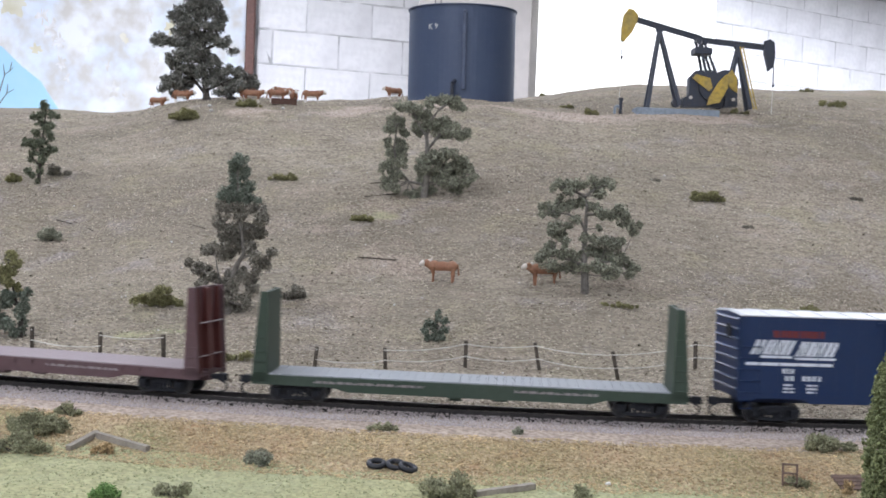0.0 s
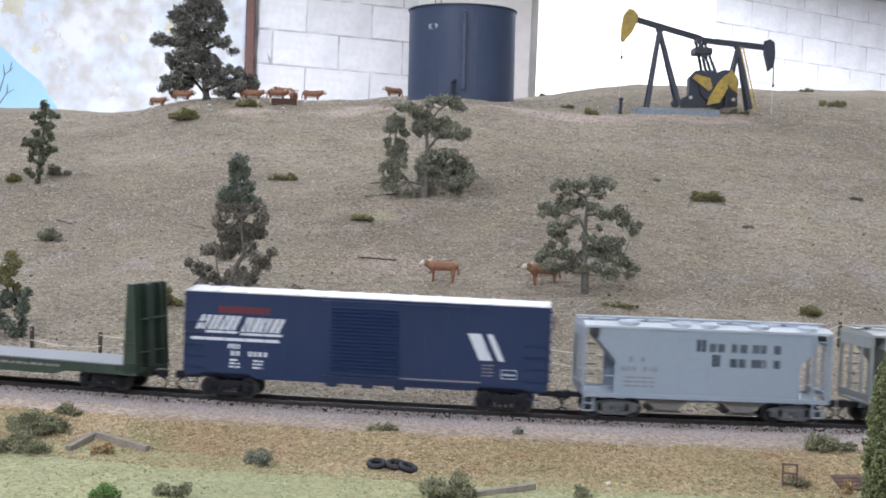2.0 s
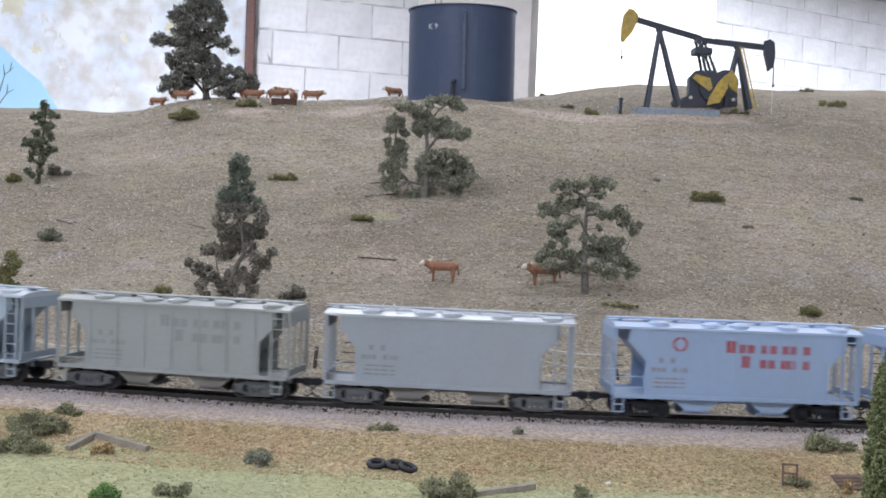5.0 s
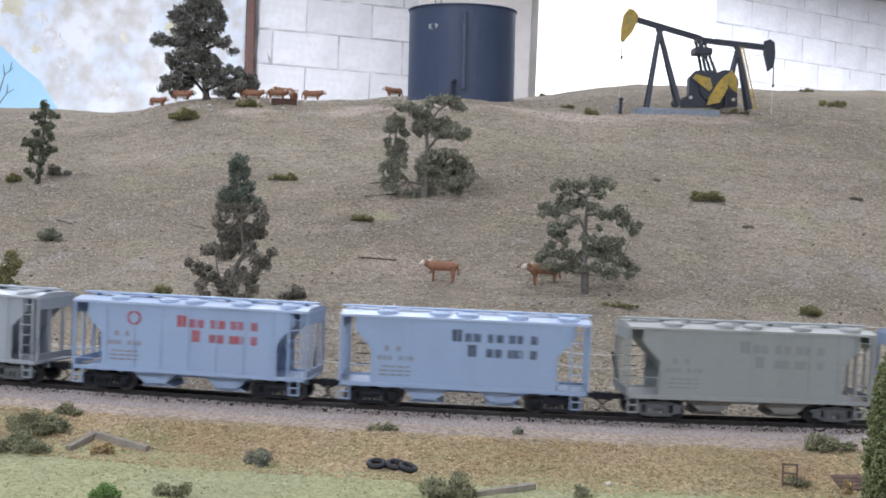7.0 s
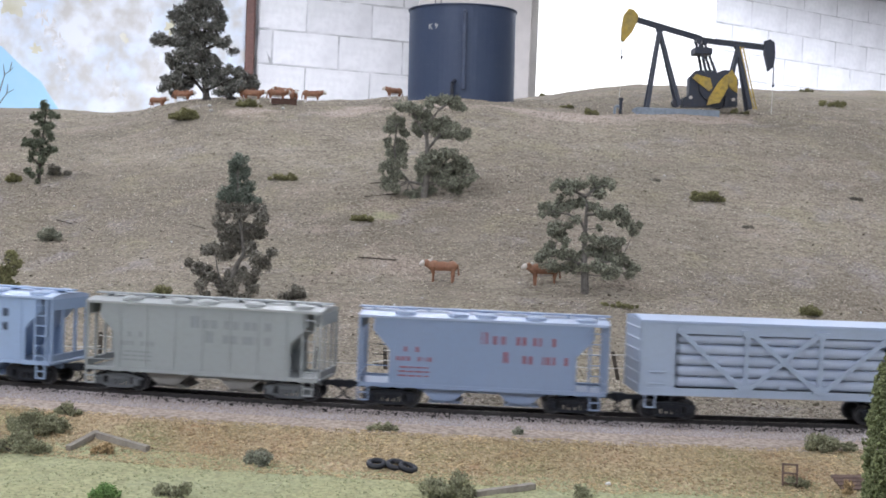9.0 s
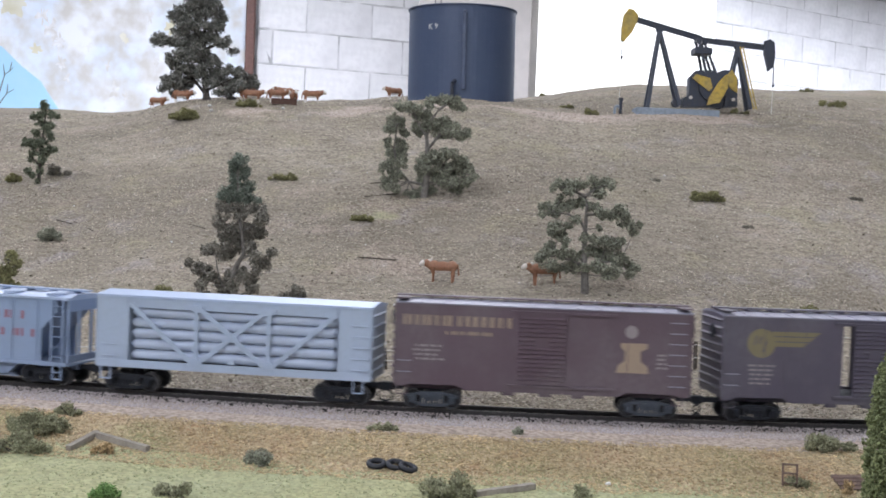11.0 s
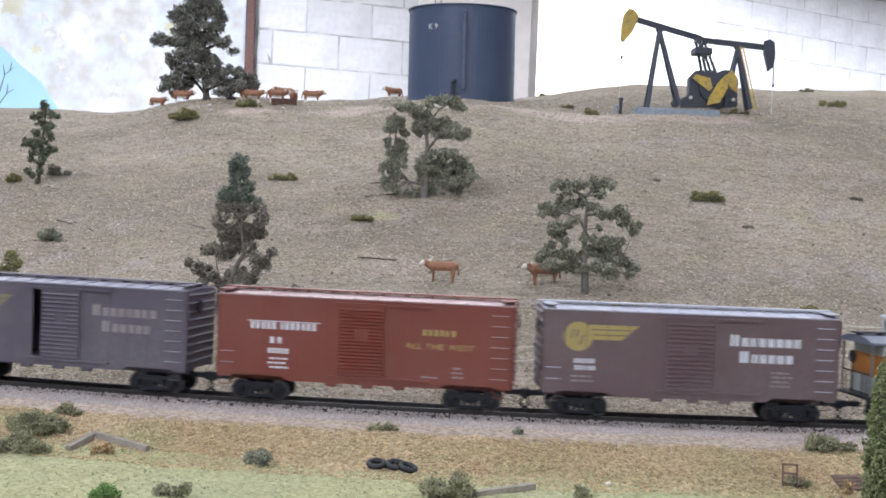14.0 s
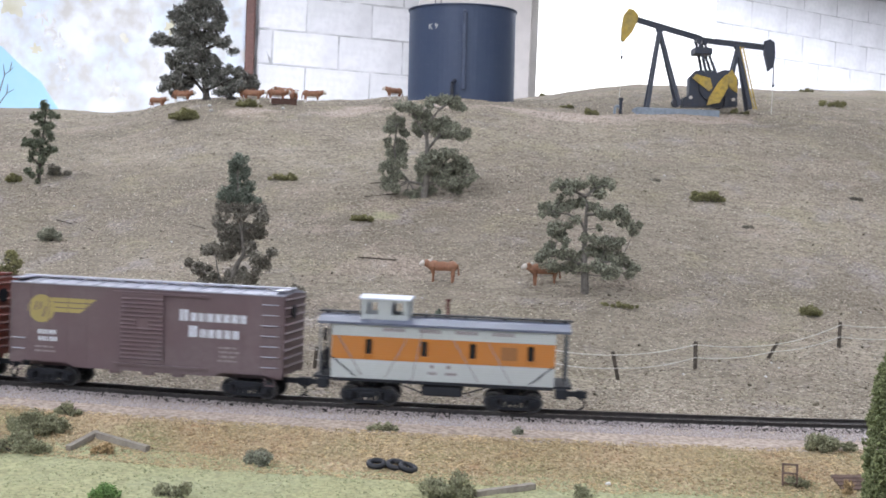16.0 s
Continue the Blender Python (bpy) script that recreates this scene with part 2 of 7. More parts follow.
def room():
    b = B(); box(b, -6.2, 9.5, -3.2, 14, FLOOR_Z - 0.1, FLOOR_Z)
    solo("floor", b, M_FLOOR, label="grey concrete floor of the room", category="floor", kind="structure")
    b = B(); box(b, -6.2, 9.5, -3.2, 14, CEIL_Z, CEIL_Z + 0.1)
    solo("ceiling", b, M_PLASTER, label="white plain ceiling of the room", category="ceiling", kind="structure")
    for nm, q in (("wall_south", (-6.2, 9.5, -3.2, -3.1)), ("wall_west", (-6.2, -6.1, -3.1, 14)), ("wall_east", (9.4, 9.5, -3.1, 14)), ("wall_back", (-6.1, 9.4, 13.9, 14))):
        b = B(); box(b, *q, FLOOR_Z, CEIL_Z)
        solo(nm, b, M_PLASTER, label="white plain wall that closes the room", category="wall", kind="structure")
    # block wall behind the hill, with its pillar
    b = B(); box(b, -6.0, -1.13, 7.3, 7.5, FLOOR_Z, CEIL_Z)
    solo("wall_north", b, M_PLASTER, label="white plain wall behind the paper map", category="wall", kind="structure")
    block_wall("wall_north_blocks", pose(-0.661, 7.5, 0, 0, 0, 23), -0.485, 1.0, FLOOR_Z, CEIL_Z, 0, -0.8, 1.0, 0.4765)
    b = B(); box(b, -0.19, 0.445, 7.16, 7.295, FLOOR_Z, CEIL_Z, 0.006)
    solo("pillar", b, M_PILLAR, label="beige grey painted pillar on the block wall", category="pillar", kind="structure")
    # window bay with a sunlit blind
    b = B(); box(b, 0.45, 1.541, 7.50, 7.54, FLOOR_Z, CEIL_Z)
    win = solo("window_1", b, M_BLIND, label="tall window behind a sunlit white blind", category="window", kind="structure")
    b = B(); box(b, 0.45, 0.50, 7.44, 7.495, FLOOR_Z, CEIL_Z)
    part("window_frame", b, M_PLASTER, win)
    # far block wall that runs off at a slant
    block_wall("wall_east_blocks", pose(2.917, 10.15, 0, 0, 0, 35), -1.19, 5.0, FLOOR_Z, CEIL_Z, 0, -1.4, 2.2, 0.95)
    b = B(); prism(b, [(1.53, 7.56), (1.546, 7.56), (1.945, 9.44), (1.915, 9.44)], "z", FLOOR_Z, CEIL_Z)
    solo("wall_return", b, M_PLASTER, label="white plain wall beside the window", category="wall", kind="structure")
    # paper map and its wooden upright
    b = B(); box(b, -3.9, -1.172, 7.270, 7.282, -0.2, 1.9)
    mp = solo("wall_map", b, M_MAP, label="large pale paper map hung on the wall", category="map")
    b = B(); prism(b, [(-3.9, -0.2), (-1.95, 0.10), (-2.10, 0.40), (-2.22, 0.56), (-2.33, 0.72), (-2.44, 0.80), (-2.56, 0.91), (-3.2, 1.0), (-3.9, 1.2)], "y", 7.266, 7.2695)
    part("map_sea", b, M_SEA, mp, "blue sea on the map")
    r = random.Random(5)
    for cx, cz, rr in ((-2.50, 1.18, 0.11), (-2.36, 0.90, 0.035), (-1.86, 0.98, 0.03), (-2.05, 1.22, 0.04), (-1.60, 1.05, 0.04)):
        b = B()
        prism(b, [(cx + rr * (0.75 + 0.8 * noise.noise((math.cos(q * 0.157) * 2, math.sin(q * 0.157) * 2, cx * 9))) * math.cos(q * 0.157), cz + rr * (0.75 + 0.8 * noise.noise((math.cos(q * 0.157) * 2, math.sin(q * 0.157) * 2, cx * 9))) * math.sin(q * 0.157)) for q in range(40)], "y", 7.267, 7.2695)
        part("map_patch", b, M_YELLOW_PATCH, mp)
    for cx, cz, rr in ((-2.33, 1.09, 0.045), (-2.28, 1.02, 0.06), (-2.23, 0.945, 0.05), (-2.215, 0.835, 0.035), (-2.18, 0.745, 0.03), (-1.91, 0.68, 0.04), (-1.845, 0.65, 0.03), (-1.88, 1.08, 0.02), (-1.72, 1.115, 0.045), (-1.67, 0.86, 0.025), (-2.06, 0.93, 0.02), (-1.95, 0.82, 0.022)):
        b = B()
        prism(b, [(cx + rr * k * math.cos(q * 0.157) * 0.7, cz + rr * k * math.sin(q * 0.157) * 1.2) for q in range(40) for k in [0.75 + 1.1 * noise.noise((math.cos(q * 0.157) * 2.6, math.sin(q * 0.157) * 2.6, cx * 31))]], "y", 7.2672, 7.2696)
        part("map_ridge", b, M_RIDGE, mp, "tan mountain shading on the map")
    b = B(); box(b, -1.168, -1.119, 7.235, 7.29, FLOOR_Z, CEIL_Z, 0.004)
    solo("wooden_upright", b, M_BROWN, label="brown painted upright post against the wall", category="post", kind="structure")
    # fixtures for the added lamps on the ceiling, which is out of view
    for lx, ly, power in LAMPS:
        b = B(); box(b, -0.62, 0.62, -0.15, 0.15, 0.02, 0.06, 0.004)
        f = thing("ceiling_light", pose(lx, ly, CEIL_Z - 0.06), "long white fluorescent ceiling light, added out of view, switched on", "ceiling light", "ceiling lights")
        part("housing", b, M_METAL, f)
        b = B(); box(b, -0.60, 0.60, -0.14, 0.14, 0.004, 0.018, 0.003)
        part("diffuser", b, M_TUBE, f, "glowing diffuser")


room()


# ---- the layout's ground ----
def ground_material():
    m = material("layout_ground", (0.384, 0.336, 0.272), 0.95, second=(0.135, 0.114, 0.090), third=(0.308, 0.276, 0.216), scale=330, amount=0.46, bump=1.0, big=7, spec=0.08, detail=8)
    n, l = m.node_tree.nodes, m.node_tree.links
    bsdf = n["Principled BSDF"]
    src = bsdf.inputs["Base Color"].links[0].from_socket
    at = n.new("ShaderNodeAttribute")
    at.attribute_name = "zone"
    sep = n.new("ShaderNodeSeparateColor")
    l.new(at.outputs["Color"], sep.inputs[0])
    fine = n.new("ShaderNodeTexNoise")
    fine.inputs["Scale"].default_value, fine.inputs["Detail"].default_value = 430, 8
    mid = n.new("ShaderNodeTexNoise")
    mid.inputs["Scale"].default_value, mid.inputs["Detail"].default_value = 45, 5
    co = n.new("ShaderNodeTexCoord")
    for q in (fine, mid):
        l.new(co.outputs["Object"], q.inputs["Vector"])

    def mix(fac, a, c):
        x = n.new("ShaderNodeMix")
        x.data_type = "RGBA"
        l.new(fac, x.inputs[0])
        for v, s in ((a, x.inputs[6]), (c, x.inputs[7])):
            if isinstance(v, tuple):
                s.default_value = (*v, 1)
            else:
                l.new(v, s)
        return x.outputs[2]

    def steep(a):
        r = n.new("ShaderNodeMapRange")
        r.inputs[1].default_value, r.inputs[2].default_value = 0.40, 0.62
        l.new(a, r.inputs[0])
        return r.outputs[0]

    def zone(ch):
        a = n.new("ShaderNodeMath")
        a.operation = "MULTIPLY_ADD"
        l.new(mid.outputs[0], a.inputs[0])
        a.inputs[1].default_value = 0.7
        b = n.new("ShaderNodeMath")
        b.operation = "SUBTRACT"
        b.inputs[1].default_value = 0.35
        l.new(sep.outputs[ch], b.inputs[0])
        l.new(b.outputs[0], a.inputs[2])
        r = n.new("ShaderNodeMapRange")
        r.inputs[1].default_value, r.inputs[2].default_value = 0.38, 0.62
        l.new(a.outputs[0], r.inputs[0])
        return r.outputs[0]
    f, g = steep(fine.outputs[0]), steep(mid.outputs[0])
    # matted, combed growth and worn patches on the hillside
    mp = n.new("ShaderNodeMapping")
    mp.inputs["Scale"].default_value = (0.65, 1.3, 1.3)
    l.new(co.outputs["Object"], mp.inputs[0])
    comb, patch = n.new("ShaderNodeTexNoise"), n.new("ShaderNodeTexNoise")
    comb.inputs["Scale"].default_value, comb.inputs["Detail"].default_value = 110, 8
    patch.inputs["Scale"].default_value, patch.inputs["Detail"].default_value = 4.5, 9
    l.new(mp.outputs[0], comb.inputs["Vector"])
    l.new(mp.outputs[0], patch.inputs["Vector"])
    src = mix(steep(patch.outputs[0]), src, mix(f, (0.275, 0.240, 0.190), (0.130, 0.112, 0.088)))
    for k, (tint, deep, sc, lo) in enumerate((((0.41, 0.345, 0.290), (0.215, 0.172, 0.140), 13.0, 0.54), ((0.365, 0.328, 0.235), (0.180, 0.160, 0.110), 17.0, 0.52), ((0.37, 0.335, 0.315), (0.19, 0.168, 0.160), 23.0, 0.55))):
        tn = n.new("ShaderNodeTexNoise")
        tn.noise_dimensions = "4D"
        tn.inputs["W"].default_value = 3.7 * k + 1.3
        tn.inputs["Scale"].default_value, tn.inputs["Detail"].default_value, tn.inputs["Roughness"].default_value = sc, 8, 0.65
        l.new(co.outputs["Object"], tn.inputs["Vector"])
        tr = n.new("ShaderNodeMapRange")
        tr.inputs[1].default_value, tr.inputs[2].default_value, tr.inputs[4].default_value = lo, lo + 0.13, 0.85
        l.new(tn.outputs[0], tr.inputs[0])
        src = mix(tr.outputs[0], src, mix(f, tint, deep))
    r2 = n.new("ShaderNodeMapRange")
    r2.inputs[1].default_value, r2.inputs[2].default_value, r2.inputs[4].default_value = 0.50, 0.72, 0.75
    l.new(comb.outputs[0], r2.inputs[0])
    src = mix(r2.outputs[0], src, (0.155, 0.130, 0.102))
    tan = mix(f, mix(g, (0.53, 0.425, 0.28), (0.46, 0.385, 0.25)), (0.28, 0.205, 0.13))
    green = mix(f, mix(g, (0.40, 0.40, 0.245), (0.345, 0.36, 0.215)), (0.285, 0.292, 0.178))
    dirt = mix(f, mix(g, (0.51, 0.425, 0.355), (0.45, 0.38, 0.33)), (0.29, 0.235, 0.20))
    wide = n.new("ShaderNodeTexNoise")
    wide.inputs["Scale"].default_value, wide.inputs["Detail"].default_value, wide.inputs["Roughness"].default_value = 14, 8, 0.65
    l.new(co.outputs["Object"], wide.inputs["Vector"])
    tan = mix(steep(wide.outputs[0]), tan, mix(f, (0.43, 0.285, 0.175), (0.26, 0.165, 0.10)))
    other = n.new("ShaderNodeTexNoise")
    other.noise_dimensions = "4D"
    other.inputs["W"].default_value, other.inputs["Scale"].default_value, other.inputs["Detail"].default_value = 5.0, 24, 8
    l.new(co.outputs["Object"], other.inputs["Vector"])
    tan = mix(steep(other.outputs[0]), tan, mix(f, (0.33, 0.30, 0.165), (0.20, 0.185, 0.10)))
    green = mix(steep(wide.outputs[0]), green, mix(f, (0.42, 0.41, 0.235), (0.28, 0.275, 0.155)))
    stone = mix(f, (0.16, 0.14, 0.145), (0.07, 0.06, 0.065))
    c = mix(zone(0), src, tan)
    c = mix(zone(1), c, green)
    at2 = n.new("ShaderNodeAttribute")
    at2.attribute_name = "bed"
    sep2 = n.new("ShaderNodeSeparateColor")
    l.new(at2.outputs["Color"], sep2.inputs[0])
    sep = sep2
    c = mix(zone(0), c, dirt)
    c = mix(zone(1), c, stone)
    l.new(c, bsdf.inputs["Base Color"])
    # folds of the plaster cloth under the growth
    fold = n.new("ShaderNodeBump")
    fold.inputs["Strength"].default_value, fold.inputs["Distance"].default_value = 0.4, 0.004
    l.new(comb.outputs[0], fold.inputs["Height"])
    l.new(bsdf.inputs["Normal"].links[0].from_socket, fold.inputs["Normal"])
    swell, lump = n.new("ShaderNodeBump"), n.new("ShaderNodeTexNoise")
    lump.inputs["Scale"].default_value, lump.inputs["Detail"].default_value, lump.inputs["Roughness"].default_value = 16, 4, 0.6
    l.new(co.outputs["Object"], lump.inputs["Vector"])
    swell.inputs["Strength"].default_value, swell.inputs["Distance"].default_value = 0.5, 0.022
    l.new(lump.outputs[0], swell.inputs["Height"])
    l.new(fold.outputs[0], swell.inputs["Normal"])
    l.new(swell.outputs[0], bsdf.inputs["Normal"])
    return m


M_GROUND = ground_material()


def lines(*stretches):
    out = []
    for a, b, d in stretches:
        out += [a + i * (b - a) / round((b - a) / d) for i in range(round((b - a) / d))]
    return out + [stretches[-1][1]]


def offset(x, y):
    return y - float(np.interp(x, TRACK_X, TRACK_Y))


def surface(x, y):
    """The ground with its small bumps."""
    w = offset(x, y)
    rough = smooth01((abs(w) - 0.03) / 0.03)
    z = height(x, y)
    z += rough * (0.0008 * noise.noise((x * 90, y * 90, 0)) + 0.0022 * noise.noise((x * 22, y * 22, 3)) * smooth01((abs(w) - 0.06) / 0.08))
    hill = smooth01((w - 0.08) / 0.15)
    if hill:
        z += hill * (0.0030 * noise.noise((x * 11 + 4, y * 15, 8)) + 0.0013 * noise.noise((x * 38, y * 60, 5)) - 0.0022 * max(0.0, 0.25 - abs(noise.noise((x * 6, y * 14, 2)))))
    return z


def ground():
    xs = lines((-2.7, -0.8, 0.06), (-0.8, 0.8, 0.0056), (0.8, 2.7, 0.06))
    ys = lines((0.36, 0.46, 0.01), (0.46, 0.80, 0.004), (0.80, 1.55, 0.006), (1.55, 2.14, 0.02))
    nx, ny = len(xs), len(ys)
    verts, zone, bed = [], [], []
    for y in ys:
        for x in xs:
            w = offset(x, y)
            verts.append((x, y, surface(x, y)))
            edge = -0.088 - 0.012 * smooth01((x + 0.25) / 0.5) + 0.006 * noise.noise((x * 12, 0, 0))
            tan = smooth01((-0.046 - w) / 0.02 + 0.5)
            moss = 0.50 * math.exp(-((x + 0.052) / 0.030) ** 2 - ((y - 1.085) / 0.030) ** 2) + 0.5 * math.exp(-((x + 0.19) / 0.05) ** 2 - ((y - 0.83) / 0.03) ** 2)
            zone += [tan, max(moss, smooth01((edge - w) / 0.008 + 0.5)), 0.0, 1.0]
            far = 0.12 + 0.05 * noise.noise((x * 9, y * 9, 7))
            dirt = smooth01((0.052 - abs(w + 0.004)) / 0.022 + 0.3) if w < 0 else 0.35 * smooth01((far - w) / 0.06)
            bare = noise.noise((x * 5.5, y * 5.5, 11))
            if w > 0.2:
                dirt = max(dirt, 0.36 * smooth01((bare - 0.30) / 0.25))
            path = math.exp(-((y - 1.43 - 0.05 * noise.noise((x * 4, 2, 0))) / 0.045) ** 2) * smooth01((x + 0.33) / 0.12) * smooth01((0.42 - x) / 0.12)
            dirt = max(dirt, path * (0.62 + 0.5 * noise.noise((x * 14, y * 9, 4))))
            bed += [dirt, smooth01((0.013 - abs(w)) / 0.004 + 0.5), 0.0, 1.0]
    faces = [(j * nx + i, j * nx + i + 1, (j + 1) * nx + i + 1, (j + 1) * nx + i) for j in range(ny - 1) for i in range(nx - 1)]
    me = bpy.data.meshes.new("ground")
    me.from_pydata(verts, [], faces)
    for nm, data in (("zone", zone), ("bed", bed)):
        a = me.color_attributes.new(nm, "FLOAT_COLOR", "POINT")
        a.data.foreach_set("color", data)
    me.materials.append(M_GROUND)
    me.polygons.foreach_set("use_smooth", [True] * len(me.polygons))
    tagged(new("ground", me), "dry grass hillside of a model railway layout", "ground", kind="structure")
    # boards that carry the layout
    for x, s in ((-2.7, -1), (2.7, 1)):
        top = [(0.36 + i * 0.02, height(x, 0.36 + i * 0.02) - 0.001) for i in range(90)]
        b = B(); prism(b, [(0.36, FLOOR_Z)] + top + [(top[-1][0], FLOOR_Z)], "x", *sorted((x + s * 0.002, x + s * 0.03)))
        solo("layout_fascia", b, M_WOODEDGE, label="brown board along the layout's edge", category="board", kind="structure")
    for q in ((-2.7, 2.7, 0.33, 0.358), (-2.7, 2.7, 2.142, 2.17)):
        b = B(); box(b, q[0], q[1], q[2], q[3], FLOOR_Z, -0.06 if q[3] < 1 else 0.10)
        solo("layout_fascia", b, M_WOODEDGE, label="brown board along the layout's edge", category="board", kind="structure")


ground()


# ---- small loose stuff on the ground ----
def flakes(name, places, size, mat, label, category, parent=None, flat=0.6, up=0.0, strand=0.0):
    """Many small crumpled lumps, six corners each, as one mesh of kind stuff."""
    rng = np.random.default_rng(len(places) + 11)
    p = np.array(places, dtype=float)
    n = len(p)
    base = np.array([(1, 0, 0), (-1, 0, 0), (0, 1, 0), (0, -1, 0), (0, 0, 1), (0, 0, -1)], dtype=float)
    tri = np.array([(0, 2, 4), (2, 1, 4), (1, 3, 4), (3, 0, 4), (2, 0, 5), (1, 2, 5), (3, 1, 5), (0, 3, 5)])
    q = rng.normal(size=(n, 4))
    q /= np.linalg.norm(q, axis=1)[:, None]
    w, x, y, z = q.T
    rot = np.array([[1 - 2 * (y * y + z * z), 2 * (x * y - z * w), 2 * (x * z + y * w)], [2 * (x * y + z * w), 1 - 2 * (x * x + z * z), 2 * (y * z - x * w)], [2 * (x * z - y * w), 2 * (y * z + x * w), 1 - 2 * (x * x + y * y)]]).transpose(2, 0, 1)
    if strand:
        a, e = rng.normal(0, 0.75, n), rng.normal(0, 0.16, n)
        ca, sa, ce, se, o = np.cos(a), np.sin(a), np.cos(e), np.sin(e), np.zeros(n)
        rot = np.array([[ca * ce, -sa, -ca * se], [sa * ce, ca, -sa * se], [se, o, ce]]).transpose(2, 0, 1)
    s = np.asarray(size if np.ndim(size) else np.full(n, size)) * rng.uniform(0.55, 1.35, n)
    shape = base[None] * np.array([1, strand or 0.75, strand or flat])[None, None] * rng.uniform(0.6, 1.3, (n, 6, 1))
    v = np.einsum("nij,nkj->nki", rot, shape) * s[:, None, None]
    v[:, :, 2] += up * s[:, None]
    v += p[:, None, :]
    faces = (tri[None] + 6 * np.arange(n)[:, None, None]).reshape(-1, 3)
    me = bpy.data.meshes.new(name)
    me.vertices.add(n * 6)
    me.vertices.foreach_set("co", v.reshape(-1))
    me.loops.add(len(faces) * 3)
    me.loops.foreach_set("vertex_index", faces.reshape(-1))
    me.polygons.add(len(faces))
    me.polygons.foreach_set("loop_start", np.arange(0, len(faces) * 3, 3))
    me.update()
    me.validate()
    me.materials.append(mat)
    ob = new(name, me)
    if parent is not None:
        ob.parent = parent
        return tagged(ob, label)
    return tagged(ob, label, category, kind="stuff")


def scatter(n, seed, lo, hi, spread, keep=None):
    r = random.Random(seed)
    out = []
    while len(out) < n:
        y = lo + (hi - lo) * r.random() ** 1.25
        x = r.uniform(-spread, spread) * y
        if keep is None or keep(x, y, r):
            out.append((x, y, surface(x, y)))
    return out


M_TUFT = material("dry_tuft", (0.36, 0.312, 0.255), 0.95, second=(0.20, 0.166, 0.132), third=(0.27, 0.245, 0.190), scale=300, bump=0, big=9, spread=0.34, spec=0.05)
M_STRAND_A = material("pale_strand", (0.62, 0.555, 0.465), 0.9, second=(0.40, 0.34, 0.28), scale=300, bump=0, big=9, spread=0.35, spec=0.05)
M_STRAND_B = material("brown_strand", (0.155, 0.128, 0.100), 0.9, second=(0.27, 0.225, 0.185), scale=300, bump=0, big=9, spread=0.4, spec=0.05)
M_STRAND_C = material("olive_strand", (0.27, 0.255, 0.165), 0.9, second=(0.19, 0.18, 0.11), scale=300, bump=0, big=9, spread=0.35, spec=0.05)
M_TUFT_TAN = material("tan_tuft", (0.50, 0.405, 0.265), 0.95, second=(0.31, 0.235, 0.155), third=(0.42, 0.355, 0.225), scale=300, bump=0, big=20, spread=0.28, spec=0.05)
M_TUFT_GREEN = material("green_tuft", (0.40, 0.405, 0.245), 0.95, second=(0.30, 0.312, 0.185), third=(0.36, 0.375, 0.22), scale=300, bump=0, big=20, spread=0.22, spec=0.05)
M_STONE = material("ballast_stone", (0.45, 0.398, 0.382), 0.9, second=(0.33, 0.287, 0.275), third=(0.44, 0.405, 0.41), scale=500, bump=0, big=40, spread=0.2, spec=0.2)
M_STONE_D = material("dark_ballast_stone", (0.085, 0.075, 0.075), 0.9, second=(0.04, 0.035, 0.035), third=(0.11, 0.10, 0.10), scale=500, bump=0, big=40, spread=0.5, spec=0.2)
M_CHIP = material("white_chip", (0.75, 0.74, 0.72), 0.8, scale=300, bump=0)
M_DARK_CHIP = material("dark_litter", (0.10, 0.085, 0.055), 0.95, scale=300, bump=0, spread=0.4)

flakes("dry_grass", scatter(34000, 1, 0.68, 1.75, 0.39, lambda x, y, r: offset(x, y) > 0.03 and noise.noise((x * 40, y * 40, 0)) > r.uniform(-0.6, 0.4)), 0.00082, M_TUFT, "dry tan grass crumbs over the hillside", "grass", up=0.1)
for nm, mat, count, seed, lab in (("straw", "M_STRAND_A", 44000, 21, "pale dead grass strands matted over the hillside"), ("thatch", "M_STRAND_B", 17000, 22, "dull brown dead grass strands over the hillside"), ("sward", "M_STRAND_C", 3500, 23, "thin olive grass strands over the hillside")):
    strands = {"M_STRAND_A": M_STRAND_A, "M_STRAND_B": M_STRAND_B, "M_STRAND_C": M_STRAND_C}[mat]
    flakes(nm, scatter(count, seed, 0.68, 1.72, 0.39, lambda x, y, r: offset(x, y) > 0.034 and noise.noise((x * 14, y * 14, seed)) > r.uniform(-0.8, 0.5)), 0.0014, strands, lab, "grass", up=0.12, strand=0.15)
flakes("bank_grass", scatter(13000, 2, 0.47, 0.66, 0.40, lambda x, y, r: -0.105 < offset(x, y) < -0.048), 0.00072, M_TUFT_TAN, "straw-coloured grass crumbs on the bank", "grass", up=0.1)
M_STRAW_BANK = material("straw_strand", (0.60, 0.47, 0.28), 0.9, second=(0.44, 0.31, 0.17), scale=300, bump=0, big=9, spread=0.35, spec=0.05)
M_STRAW_DARK = material("brown_straw_strand", (0.26, 0.19, 0.115), 0.9, second=(0.33, 0.25, 0.14), scale=300, bump=0, big=9, spread=0.4, spec=0.05)
flakes("bank_straw", scatter(8000, 31, 0.47, 0.66, 0.40, lambda x, y, r: -0.107 < offset(x, y) < -0.046 and noise.noise((x * 30, y * 30, 3)) > r.uniform(-0.6, 0.4)), 0.0013, M_STRAW_BANK, "pale straw strands lying on the bank", "grass", up=0.15, strand=0.14)
